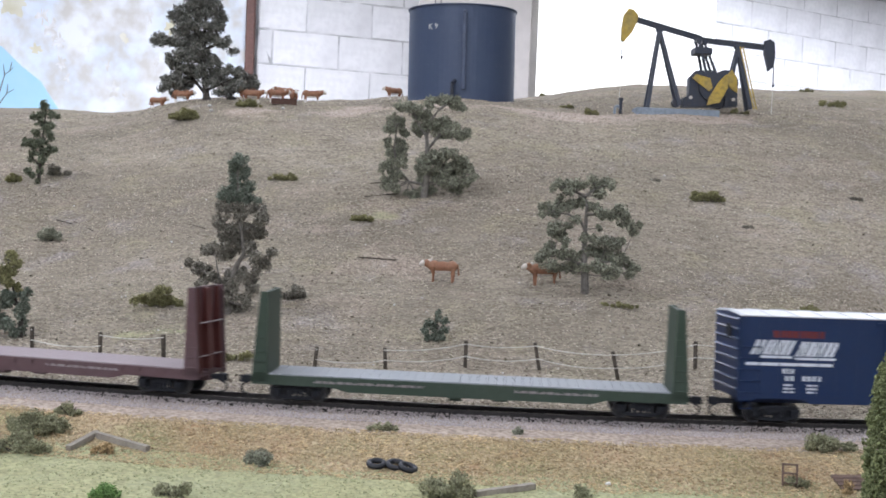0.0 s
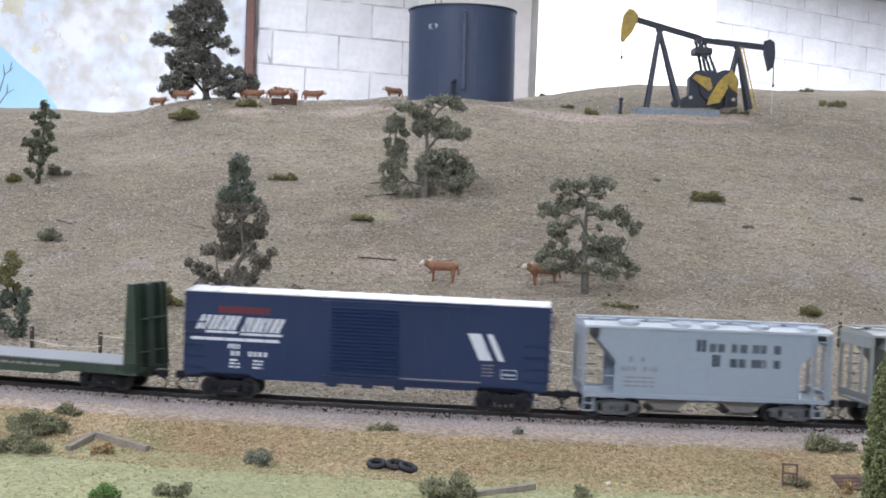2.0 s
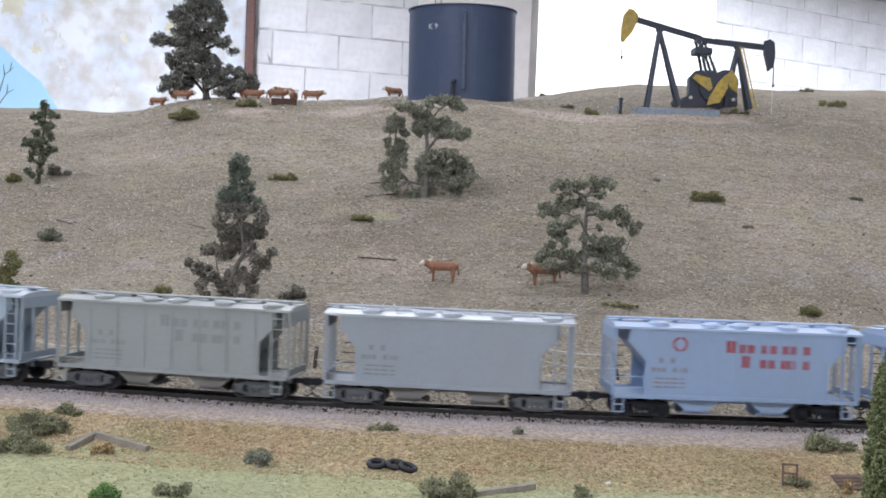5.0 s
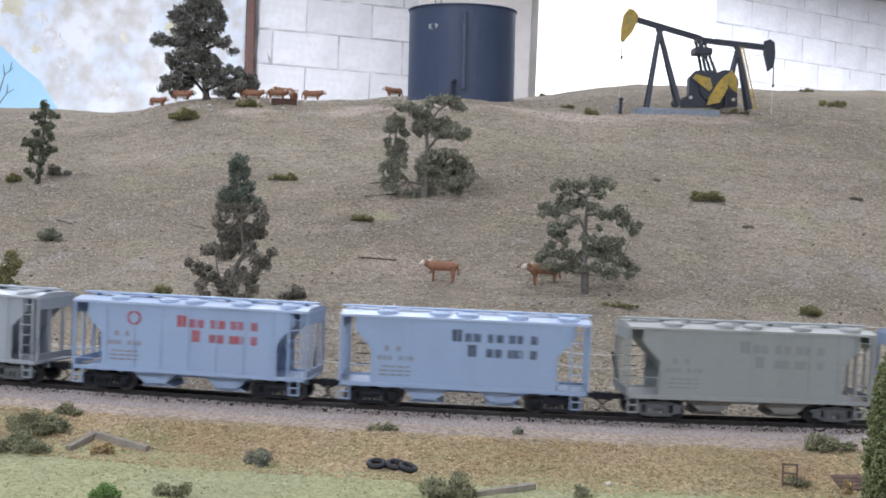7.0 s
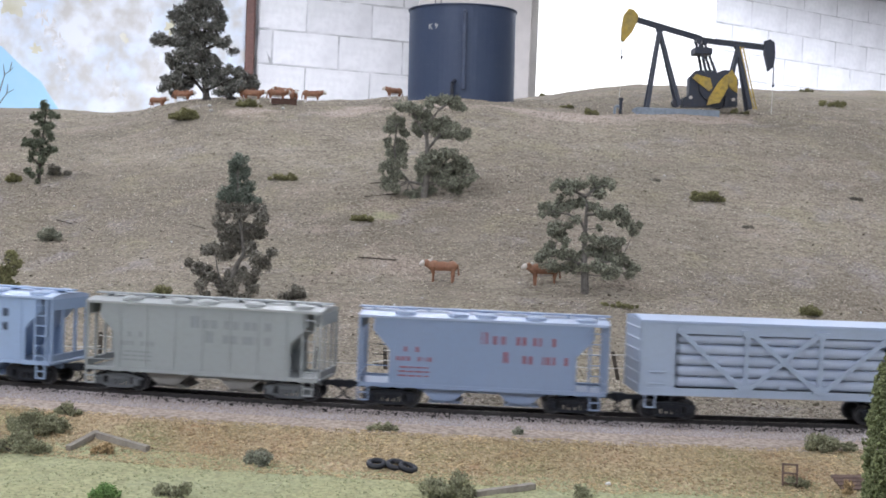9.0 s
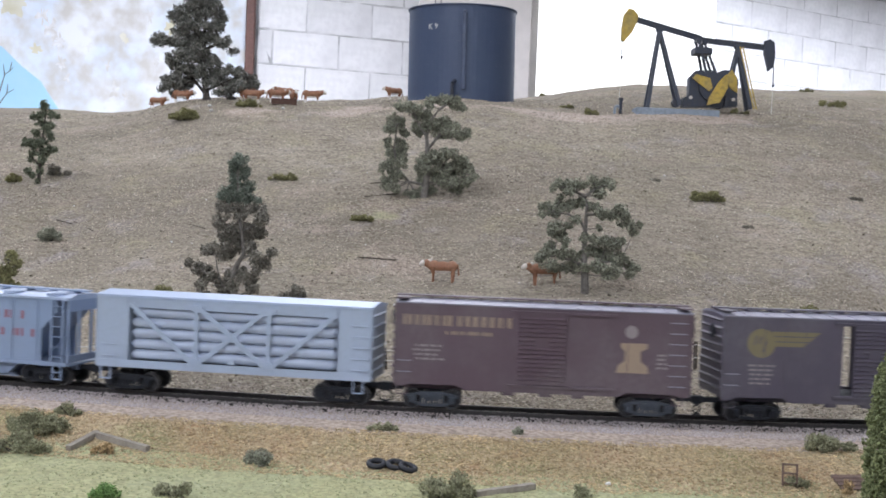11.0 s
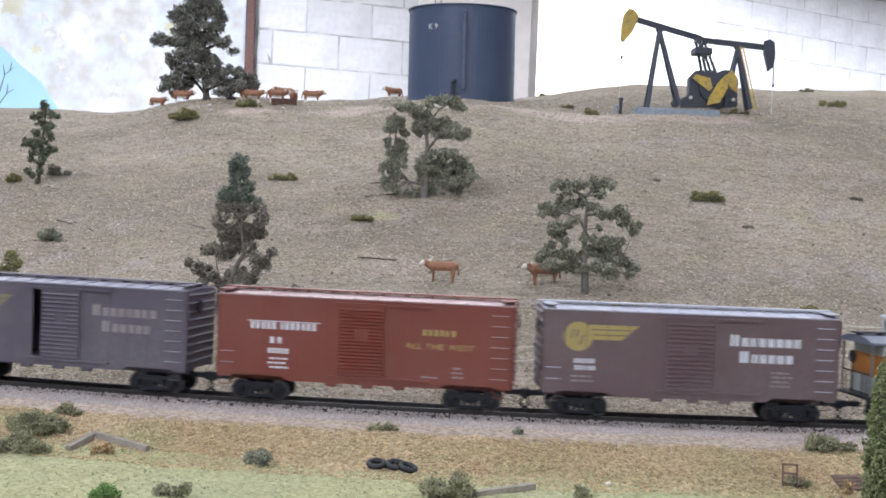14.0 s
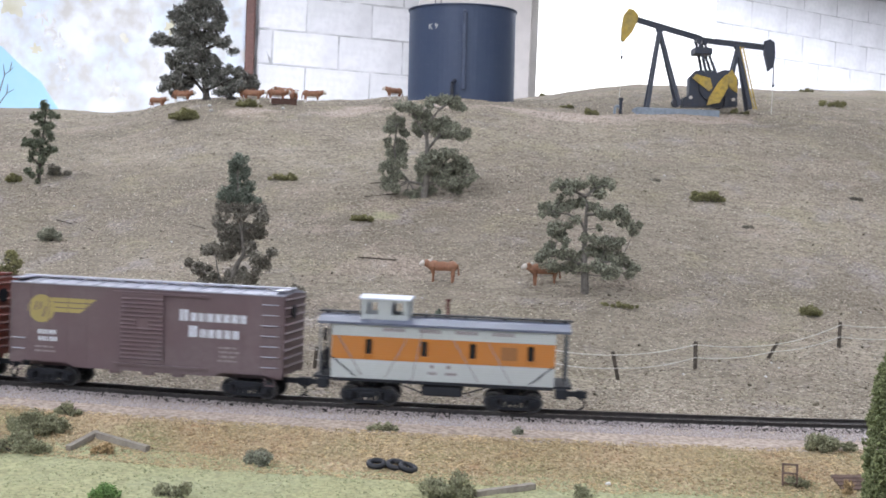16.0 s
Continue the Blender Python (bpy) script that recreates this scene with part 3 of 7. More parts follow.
flakes("bank_thatch", scatter(4500, 32, 0.47, 0.66, 0.40, lambda x, y, r: -0.107 < offset(x, y) < -0.050 and noise.noise((x * 30, y * 30, 9)) > r.uniform(-0.6, 0.4)), 0.0012, M_STRAW_DARK, "brown straw strands lying on the bank", "grass", up=0.1, strand=0.16)
flakes("meadow_grass", scatter(10000, 3, 0.44, 0.60, 0.41, lambda x, y, r: offset(x, y) < -0.088), 0.00066, M_TUFT_GREEN, "pale green grass crumbs on the meadow", "grass", up=0.1)
flakes("pebbles", scatter(130, 5, 0.72, 1.5, 0.39, lambda x, y, r: offset(x, y) > 0.08), 0.0011, M_CHIP, "small white chips strewn over the hillside", "pebbles")
flakes("litter", scatter(420, 6, 0.72, 1.5, 0.39, lambda x, y, r: offset(x, y) > 0.06), 0.0016, M_DARK_CHIP, "dark bits of dead growth on the hillside", "litter", flat=0.4)


def stones(n, lo, hi):
    r = random.Random(8)
    out = []
    while len(out) < n:
        s, w = r.uniform(-0.42, 0.40), r.uniform(lo, hi)
        x, y, a = track(s)
        x, y = x - math.sin(a) * w, y + math.cos(a) * w
        out.append((x, y, max(height(x, y) + 0.0001, -0.0018 + (w + 0.0112) * 0.2 if w < -0.0112 else -1)))
    return out


flakes("ballast", stones(22000, -0.031, -0.0108), 0.00062, M_STONE, "grey stone ballast beside the track", "ballast", flat=0.8)
# darker stones from the near rail to behind the track
flakes("oily_ballast", stones(9000, -0.0112, 0.030), 0.00075, M_STONE_D, "dark ballast between the ties", "ballast", flat=0.8)


# ---- track ----
M_RAIL = material("rail_steel", (0.055, 0.05, 0.05), 0.4, 0.5, scale=300, bump=0)
M_TIE = material("tie", (0.028, 0.024, 0.022), 0.9, second=(0.05, 0.045, 0.04), scale=400, big=60, spread=0.3)


def rail_mesh(lat):
    """A rail with foot, web and head."""
    bm = B()
    prev = None
    prof = ((-0.0009, -0.0022), (0.0009, -0.0022), (0.0003, -0.0017), (0.0003, -0.0007), (0.00055, -0.0005), (0.00055, 0), (-0.00055, 0), (-0.00055, -0.0005), (-0.0003, -0.0007), (-0.0003, -0.0017))
    for i in range(-290, 291):
        x, y, a = track(i * 0.01)
        nx, ny = -math.sin(a), math.cos(a)
        ring = [bm.verts.new((x + nx * (lat + o), y + ny * (lat + o), z)) for o, z in prof]
        if prev:
            for k in range(10):
                bm.faces.new((prev[k], prev[(k + 1) % 10], ring[(k + 1) % 10], ring[k]))
        prev = ring
    bmesh.ops.recalc_face_normals(bm, faces=bm.faces)
    return bm


TRACK_THING = thing("railway_track", label="single model railway track on dark wooden ties", category="railway track", kind="structure")
for lat in (-0.00825, 0.00825):
    part("rail", rail_mesh(lat), M_RAIL, TRACK_THING, "dark steel rail")


def ties():
    r = random.Random(4)
    b = B(); box(b, -0.0013, 0.0013, -0.0150, 0.0150, -0.0040, -0.0022, 0.0002)
    me = mesh_of("tie", b, M_TIE)
    rest = B()
    for i in range(-400, 401):
        s = i * 0.0068
        x, y, a = track(s)
        if abs(s) < 0.36:
            ob = new("tie", me)
            ob.parent = TRACK_THING
            ob.matrix_basis = Matrix.Translation((x, y, 0)) @ Matrix.Rotation(a + r.uniform(-0.02, 0.02), 4, "Z") @ Matrix.Translation((0, r.uniform(-0.0006, 0.0006), 0))
        else:
            box(rest, -0.0013, 0.0013, -0.0150, 0.0150, -0.0040, -0.0022, m=Matrix.Translation((x, y, 0)) @ Matrix.Rotation(a, 4, "Z"))
    tagged(part("tie_rest", rest, M_TIE, TRACK_THING), kind="stuff")


ties()


# ---- train: paints ----
def paint(name, colour, rough=0.55, dust=0.18):
    k = min(1.0, max(colour) * 2.5)
    return material(name, colour, rough, second=tuple(c * 0.8 + 0.2 * k * d for c, d in zip(colour, (0.2, 0.18, 0.15))), third=tuple(c * (1 - dust) + dust * 0.28 for c in colour),
                    scale=420, amount=0.22, bump=0.04, big=28, spec=0.4)


P_BLUE = paint("blue_paint", (0.0045, 0.021, 0.080), 0.45, 0.012)
P_BLUE_ROOF = paint("silver_roof", (0.62, 0.64, 0.68), 0.4, 0.05)
P_PLUM = paint("plum_paint", (0.085, 0.042, 0.05), 0.6, 0.08)
P_PLUM_DECK = paint("plum_deck", (0.25, 0.20, 0.22), 0.7)
P_RUST_END = paint("rust_red_paint", (0.085, 0.02, 0.018), 0.6, 0.03)
P_GREEN = paint("green_paint", (0.024, 0.046, 0.031), 0.6, 0.05)
P_GREEN_DECK = paint("weathered_deck", (0.27, 0.29, 0.315), 0.8)
P_GREY_A = paint("pale_grey_paint", (0.295, 0.362, 0.44), 0.5, 0.12)
P_GREY_B = paint("drab_grey_paint", (0.275, 0.300, 0.305), 0.6, 0.12)
P_GREY_C = paint("light_grey_paint", (0.295, 0.335, 0.385), 0.6)
P_SKY_A = paint("pale_blue_paint", (0.275, 0.375, 0.55), 0.5, 0.09)
P_SKY_B = paint("slate_blue_paint", (0.20, 0.265, 0.395), 0.5, 0.08)
P_HELIUM = paint("silver_blue_paint", (0.33, 0.40, 0.52), 0.45, 0.08)
P_HELIUM_ROOF = paint("pale_blue_roof", (0.34, 0.42, 0.58), 0.45, 0.06)
P_CYL = paint("silver_cylinder", (0.37, 0.43, 0.55), 0.3, 0.05)
P_MAROON = paint("dusty_maroon_paint", (0.098, 0.066, 0.084), 0.55, 0.16)
P_SLATE = paint("dusty_brown_paint", (0.080, 0.070, 0.098), 0.55, 0.16)
P_OXIDE = paint("oxide_red_paint", (0.158, 0.036, 0.025), 0.5, 0.05)
P_BROWN = paint("freight_brown_paint", (0.116, 0.077, 0.086), 0.55, 0.14)
# roof colours pale with dust, plus overhead light and bluish reflection put in
P_ROOF_B = paint("pale_frosted_toplit_roof", (0.34, 0.35, 0.42), 0.5)
P_ROOF_M = paint("frosted_roof", (0.235, 0.23, 0.29), 0.5)
P_ROOF_O = paint("pinkish_toplit_roof", (0.30, 0.19, 0.19), 0.5)
P_BLACK = paint("black_underframe", (0.009, 0.011, 0.017), 0.75, 0.015)
P_TRUCK_G = paint("dusty_grey_truck", (0.115, 0.125, 0.135), 0.8, 0.1)
P_BAY = paint("drab_bay", (0.185, 0.18, 0.17), 0.8, 0.1)
P_TRUCK_D = paint("dark_weathered_truck", (0.05, 0.06, 0.078), 0.75, 0.1)
P_WHITE = paint("white_lettering", (0.62, 0.66, 0.74), 0.6, 0.05)
P_PALE = paint("faded_lettering", (0.24, 0.21, 0.22), 0.7)
P_INK = paint("dark_lettering", (0.02, 0.03, 0.05), 0.7, 0.02)
P_INK_FADE = paint("faint_lettering", (0.21, 0.23, 0.24), 0.7, 0.3)
P_RED = paint("red_lettering", (0.33, 0.045, 0.05), 0.7, 0.05)
P_RED_FADE = paint("faded_red_lettering", (0.235, 0.085, 0.11), 0.7, 0.05)
P_RED_DARK = paint("dull_red_lettering", (0.14, 0.02, 0.025), 0.7, 0.03)
P_GOLD = paint("gold_lettering", (0.33, 0.265, 0.095), 0.7, 0.05)
P_GOLD_DULL = paint("dull_gold_lettering", (0.185, 0.155, 0.085), 0.7, 0.1)
P_CREAM = paint("cream_emblem", (0.30, 0.225, 0.165), 0.7, 0.1)
P_STEEL = material("wheel_steel", (0.09, 0.09, 0.10), 0.4, 0.8, scale=300)
P_WHEEL = material("wheel_face", (0.016, 0.017, 0.022), 0.6, 0.1, scale=300)
P_CAB_WHITE = paint("caboose_white", (0.42, 0.45, 0.45), 0.6, 0.2)
P_CAB_ORANGE = paint("caboose_orange", (0.43, 0.155, 0.016), 0.6, 0.06)
P_CAB_ROOF = paint("caboose_roof", (0.085, 0.10, 0.15), 0.45, 0.15)
# hopper body colours lightened for the roofs: overhead light put into the paint
P_GREY_A_TOPLIT = paint("pale_grey_toplit", (0.44, 0.49, 0.56), 0.42, 0.06)
P_GREY_B_TOPLIT = paint("drab_grey_toplit", (0.33, 0.35, 0.35), 0.42, 0.06)
P_GREY_C_TOPLIT = paint("light_grey_toplit", (0.40, 0.44, 0.49), 0.42, 0.06)
P_SKY_A_TOPLIT = paint("pale_blue_hopper_toplit", (0.38, 0.48, 0.66), 0.42, 0.06)
P_SKY_B_TOPLIT = paint("slate_blue_toplit", (0.31, 0.38, 0.52), 0.42, 0.06)
P_PLAQUE = paint("brown_plaque", (0.26, 0.11, 0.03), 0.7, 0.05)
P_DARK = paint("near_black", (0.01, 0.01, 0.012), 0.8, 0.0)

WHEEL_R = 0.0048
CARS, WHEELS = [], []


# ---- train: common parts ----
def wheelset_mesh():
    """Two flanged wheels on one axle."""
    R = WHEEL_R
    half = [(0.0104, 0.0004, 0), (0.0104, 0.0012, 0), (0.0099, 0.0014, 0), (0.0095, R * 0.72, 0), (0.0099, R * 0.80, 0), (0.0099, R, 1), (0.0077, R, 1), (0.0076, R + 0.00035, 1), (0.0070, R + 0.0003, 1), (0.0070, R * 0.8, 0), (0.0074, 0.0014, 0), (0.0066, 0.0009, 0)]
    b = B()
    lathe(b, [(-y, r, m) for y, r, m in half] + list(reversed(half)))
    return mesh_of("wheelset", b, [P_WHEEL, P_STEEL])


WHEELSET = wheelset_mesh()


def sideframe(b):
    """The cast side of a truck, facing -y: two chords with openings, journals and springs."""
    prism(b, [(-0.0128, 0.0058), (-0.0105, 0.0064), (-0.0052, 0.0076), (0.0052, 0.0076), (0.0105, 0.0064), (0.0128, 0.0058), (0.0128, 0.0070), (0.0100, 0.0078), (0.0050, 0.0090), (-0.0050, 0.0090), (-0.0100, 0.0078), (-0.0128, 0.0070)], "y", -0.0008, 0.0008)
    prism(b, [(-0.0115, 0.0036), (-0.0052, 0.0016), (0.0052, 0.0016), (0.0115, 0.0036), (0.0112, 0.0047), (0.0050, 0.0028), (-0.0050, 0.0028), (-0.0112, 0.0047)], "y", -0.0008, 0.0008)
    for s in (-1, 1):
        bar(b, (s * 0.0050, 0, 0.0022), (s * 0.0050, 0, 0.0084), 0.0013, 0.0014, up=(0, 1, 0))
        box(b, s * 0.0097 - 0.0019, s * 0.0097 + 0.0019, -0.0018, 0.0008, 0.0032, 0.0068, 0.0003)
        box(b, s * 0.0097 - 0.0012, s * 0.0097 + 0.0012, -0.0022, -0.0016, 0.0038, 0.0060, 0.0002)
    for x in (-0.0028, 0.0, 0.0028):
        rod(b, (x, -0.0004, 0.0026), (x, -0.0004, 0.0060), 0.0010, seg=8)
    box(b, -0.0042, 0.0042, -0.0013, 0.0006, 0.0058, 0.0078, 0.0002)


def truck(parent, x, mat):
    b = B()
    box(b, -0.0022, 0.0022, -0.0115, 0.0115, 0.0040, 0.0085, 0.0004)
    rod(b, (0, 0, 0.0080), (0, 0, 0.0110), 0.0032, seg=12)
    t = part("truck", b, mat, parent, "truck with two wheelsets", m=pose(x, 0, 0))
    for s in (-1, 1):
        b = B(); sideframe(b)
        part("sideframe", b, mat, t, m=pose(0, s * 0.0122, 0, 0, 0, 0 if s < 0 else 180))
    for wx in (-0.0097, 0.0097):
        w = new("wheelset", WHEELSET)
        w.parent = t
        w.matrix_basis = pose(wx, 0, WHEEL_R)
        WHEELS.append((w, wx))


def coupler(parent, x, side, mat=None):
    b = B()
    bar(b, (x - side * 0.004, 0, 0.0092), (x + side * 0.0045, 0, 0.0092), 0.0030, 0.0024)
    prism(b, [(x + side * 0.0040, -0.0020), (x + side * 0.0085, -0.0026), (x + side * 0.0094, -0.0010), (x + side * 0.0068, 0.0002), (x + side * 0.0074, 0.0022), (x + side * 0.0042, 0.0024)], "z", 0.0075, 0.0110)
    last = None
    for i in range(8):
        q = math.pi * i / 7
        p = (x + side * (0.0050 + 0.0036 * math.sin(q)), -0.0004, 0.0072 - 0.0056 * (1 - math.cos(q)) / 2)
        if last:
            rod(b, last, p, 0.00045, seg=5)
        last = p
    part("coupler", b, mat or P_BLACK, parent, "knuckle coupler with a bent trip pin")


def rungs(parent, x0, x1, zs, y, mat, name="grab_iron", out=0.0011):
    for z in zs:
        b = B()
        for x in (x0, x1):
            rod(b, (x, y, z), (x, y - out, z), 0.00024, seg=5)
        rod(b, (x0, y - out, z), (x1, y - out, z), 0.00027, seg=5)
        part(name, b, mat, parent)


def word(parent, x, z, widths, tall, mat, y, gap=0.42, name="lettering", lean=0.0, cap=1.0):
    """A word as plain upright bars, one for each letter."""
    b = B()
    low = tall
    for j, w in enumerate(widths):
        wide, tall = w * (1 - gap), low * (cap if j == 0 else 1.0)
        for xa, xb in (((0, 0.45 * wide), (0.60 * wide, wide)) if w > 0.0035 else ((0, wide),) if w > 0 else ()):
            prism(b, [(x + xa, z), (x + xb, z), (x + xb + lean, z + tall), (x + xa + lean, z + tall)], "y", y - 0.00012, y + 0.0002)
        x += abs(w)
    part(name, b, mat, parent)


def small_print(parent, x, z, wide, rows, mat, y, pitch=0.0017, tall=0.0009, name="small_print"):
    b = B()
    r = random.Random(int(abs(x) * 1e5) + rows)
    for i in range(rows):
        at, end = x + r.uniform(0, 0.1) * wide, x + wide * r.uniform(0.8, 1.0)
        while at < end:
            w = min(r.uniform(0.0015, 0.0045), end - at)
            box(b, at, at + w, y - 0.0001, y + 0.0002, z - i * pitch, z - i * pitch + tall)
            at += w + 0.0008
    part(name, b, mat, parent)


def car(name, s0, label, category):
    t = thing(name, car_pose(s0), label, category, "cars of the train")
    CARS.append((t, s0))
    return t


def car_pose(s):
    x, y, a = track(s)
    return Matrix.Translation((x, y, 0.0004)) @ Matrix.Rotation(a, 4, "Z")


def lift(t, dz):
    """Set the body higher or lower over its trucks."""
    for o in t.children:
        if o.name.split(".")[0] not in ("truck", "coupler"):
            o.matrix_basis = Matrix.Translation((0, 0, dz)) @ o.matrix_basis


def running_gear(t, half, trucks, mat, deep=0.0075):
    for x in (-trucks, trucks):
        truck(t, x, mat)
    for s in (-1, 1):
        coupler(t, s * half, s)


# ---- boxcars ----
def boxcar(s0, label, length, eave, body, roof, trucks, truck_mat, door, door_open=0.0, board=True, end_ribs=9, sill=0.0105, ladder=True, door_ribs=15, seams=14, body_end=None, board_mat=None, door_plate=True):
    half, w = length / 2, 0.0178
    eave += 0.0009
    t = car("boxcar", s0, label, "boxcar")
    d0, d1 = door
    # shell with a real doorway on the near side
    b = B()
    gap = d0 + door_open
    floor = sill + 0.001
    for y in (-w, w - 0.0008):
        if y < 0 and door_open:
            box(b, -half, d0, y, y + 0.0008, sill, eave)
            box(b, d1, half, y, y + 0.0008, sill, eave)
            box(b, d0, d1, y, y + 0.0008, eave - 0.003, eave)
            box(b, d0, d1, y, y + 0.0008, sill, sill + 0.0022)
        elif door_open:
            box(b, -half, d0 - 0.006, y, y + 0.0008, sill, eave)
            box(b, gap + 0.014, half, y, y + 0.0008, sill, eave)
            box(b, d0 - 0.006, gap + 0.014, y, y + 0.0008, eave - 0.003, eave)
            box(b, d0 - 0.006, gap + 0.014, y, y + 0.0008, sill, sill + 0.0022)
        else:
            box(b, -half, half, y, y + 0.0008, sill, eave)
    part("body", b, body, t)
    b = B(); box(b, -half + 0.001, half - 0.001, -w + 0.0009, w - 0.0009, floor - 0.001, floor)
    part("floor_plate", b, P_BLACK, t)
    for s in (-1, 1):
        b = B()
        box(b, s * half - 0.0006, s * half + 0.0006, -w, w, sill, eave)
        prism(b, [(-w, eave), (w, eave), (0, eave + 0.0011)], "x", s * half - 0.0006, s * half + 0.0006)
        end = part("car_end", b, body_end or body, t, "ribbed end wall")
        for i in range(end_ribs):
            z = sill + 0.004 + i * (eave - sill - 0.006) / max(1, end_ribs - 1)
            b = B()
            prism(b, [(s * half, z - 0.0013), (s * (half + 0.0016), z), (s * half, z + 0.0013)], "y", -w + 0.001, w - 0.001)
            part("rib", b, body_end or body, end)
        b = B()
        rod(b, (s * (half + 0.0019), -0.006, eave - 0.008), (s * (half + 0.0025), -0.006, eave - 0.008), 0.0036, seg=16)
        part("brake_wheel", b, P_BLACK, t)
    # panel seams
    b = B(); box(b, -0.00022, 0.00022, -0.00014, 0.00014, sill + 0.001, eave - 0.001)
    seam = mesh_of("panel_seam", b, body)
    for i in range(1, seams):
        x = -half + i * length / seams
        if d0 - 0.007 * (door_open > 0) - 0.002 < x < d1 + 0.002 + 0.012 * (door_open > 0):
            continue
        for y in (-w, w):
            ob = new("panel_seam", seam)
            ob.parent = t
            ob.matrix_basis = pose(x, y, 0)
    # roof: two slopes with raised ribs
    b = B()
    prism(b, [(-w - 0.0006, eave), (-w - 0.0006, eave + 0.0006), (0, eave + 0.0019), (w + 0.0006, eave + 0.0006), (w + 0.0006, eave)], "x", -half - 0.0004, half + 0.0004)
    n = 13
    for i in range(n + 1):
        x = -half + 0.0012 + i * (length - 0.0024) / n
        for s in (-1, 1):
            bar(b, (x, s * (w + 0.0002), eave + 0.0008), (x, s * 0.001, eave + 0.0020), 0.0010, 0.0005)
    part("roof", b, roof, t, "ribbed roof, paler for dust and painted-in light")
    if board:
        b = B()
        box(b, -half - 0.001, half + 0.001, -0.0035, 0.0035, eave + 0.0027, eave + 0.0034)
        for i in range(12):
            x = -half + 0.004 + i * (length - 0.008) / 11
            box(b, x - 0.0006, x + 0.0006, -0.003, 0.003, eave + 0.0016, eave + 0.0028)
        for s in (-1, 1):
            box(b, s * (half - 0.003) - 0.003, s * (half - 0.003) + 0.003, -w, w * 0.2, eave + 0.0023, eave + 0.0029)
        part("running_board", b, board_mat or body, t, "roof walkway")
    # side sill with drops over the trucks
    b = B()
    for y in (-w, w - 0.0007):
        prism(b, [(-half, sill), (-half, sill - 0.0012), (-trucks - 0.014, sill - 0.0012), (-trucks - 0.012, sill), (-trucks + 0.012, sill), (-trucks + 0.016, sill - 0.0022), (trucks - 0.016, sill - 0.0022), (trucks - 0.012, sill), (trucks + 0.012, sill), (trucks + 0.014, sill - 0.0012), (half, sill - 0.0012), (half, sill)], "y", y, y + 0.0007)
    for x in (-0.016, 0.002, 0.018):
        box(b, x - 0.003, x + 0.003, -w + 0.001, -w + 0.004, sill - 0.004, sill - 0.001, 0.0004)
    box(b, -half + 0.004, half - 0.004, -0.004, 0.004, sill - 0.004, sill)
    part("underframe", b, body, t)
    # door with corrugations, rails above and below
    b = B()
    x0, x1 = d0 + door_open, d1 + door_open
    box(b, x0, x1, -w - 0.0011, -w - 0.0002, sill + 0.0020, eave - 0.0026, 0.0002)
    door_ob = part("door", b, body, t, "sliding door with pressed ribs")
    lo, hi = sill + 0.0035, eave - 0.004
    for i in range(door_ribs):
        z = lo + (hi - lo) * (i + 0.5) / door_ribs
        split = door_plate and abs((z - lo) / (hi - lo) - 0.62) < 0.07
        for xa, xb in (((x0 + 0.0008, x0 + (x1 - x0) * 0.34), (x0 + (x1 - x0) * 0.66, x1 - 0.0008)) if split else ((x0 + 0.0008, x1 - 0.0008),)):
            b = B()
            prism(b, [(-w - 0.0011, z - 0.0007), (-w - 0.0019, z), (-w - 0.0011, z + 0.0007)], "x", xa, xb)
            part("rib", b, body, door_ob)
    for za, zb in ((eave - 0.0026, eave - 0.0014), (sill + 0.0006, sill + 0.0018)):
        b = B(); box(b, d0 - 0.004, d1 + (d1 - d0), -w - 0.0016, -w, za, zb)
        part("door_rail", b, body, t)
    if ladder:
        # rungs take the paler roof colour as highlights from overhead
        rungs(t, half - 0.0105, half - 0.0025, [sill + 0.004 + i * 0.0052 for i in range(int((eave - sill - 0.004) / 0.0052) + 1)], -w, roof, "ladder_rung")
        rungs(t, -half + 0.0015, -half + 0.008, [sill + 0.006, sill + 0.0115], -w, roof)
    else:
        rungs(t, -half + 0.0005, -half + 0.0105, [sill + 0.003 + i * 0.0056 for i in range(5)], -w, body)
        rungs(t, half - 0.0115, half - 0.001, [sill + 0.004 + i * 0.0058 for i in range(4)], -w, body)
    for x in (-half + 0.004, half - 0.006):
        b = B()
        for q in (-0.0025, 0.0025):
            rod(b, (x + q, -w + 0.0005, sill), (x + q, -w + 0.0005, sill - 0.0052), 0.0003, seg=5)
        rod(b, (x - 0.0025, -w + 0.0005, sill - 0.0052), (x + 0.0025, -w + 0.0005, sill - 0.0052), 0.0003, seg=5)
        part("stirrup_step", b, body, t)
    running_gear(t, half, trucks, truck_mat)
    return t, half, -w


def winged_disc(t, x, z, y, mat, ink):
    """A round emblem with three streaks behind it."""
    b = B()
    rod(b, (x, y + 0.0002, z), (x, y - 0.00012, z), 0.0072, seg=28)
    disc = part("emblem_disc", b, mat, t)
    b = B()
    for p0, p1 in (((-0.0036, -0.0010), (-0.0026, 0.0036)), ((-0.0012, -0.0004), (-0.0002, 0.0034)), ((0.0008, -0.0042), (0.0024, 0.0010))):
        bar(b, (x + p0[0], y - 0.00015, z + p0[1]), (x + p1[0], y - 0.00015, z + p1[1]), 0.0008, 0.0002, up=(0, 1, 0))
    part("emblem_mark", b, ink, disc)
    for i, (dz, ln) in enumerate(((0.0038, 0.030), (0.0012, 0.027), (-0.0014, 0.024))):
        b = B()
        prism(b, [(x + 0.0055, z + dz), (x + ln - 0.003, z + dz), (x + ln, z + dz + 0.0021), (x + 0.0050, z + dz + 0.0021)], "y", y - 0.00014, y + 0.0002)
        part("emblem_streak", b, mat, t)


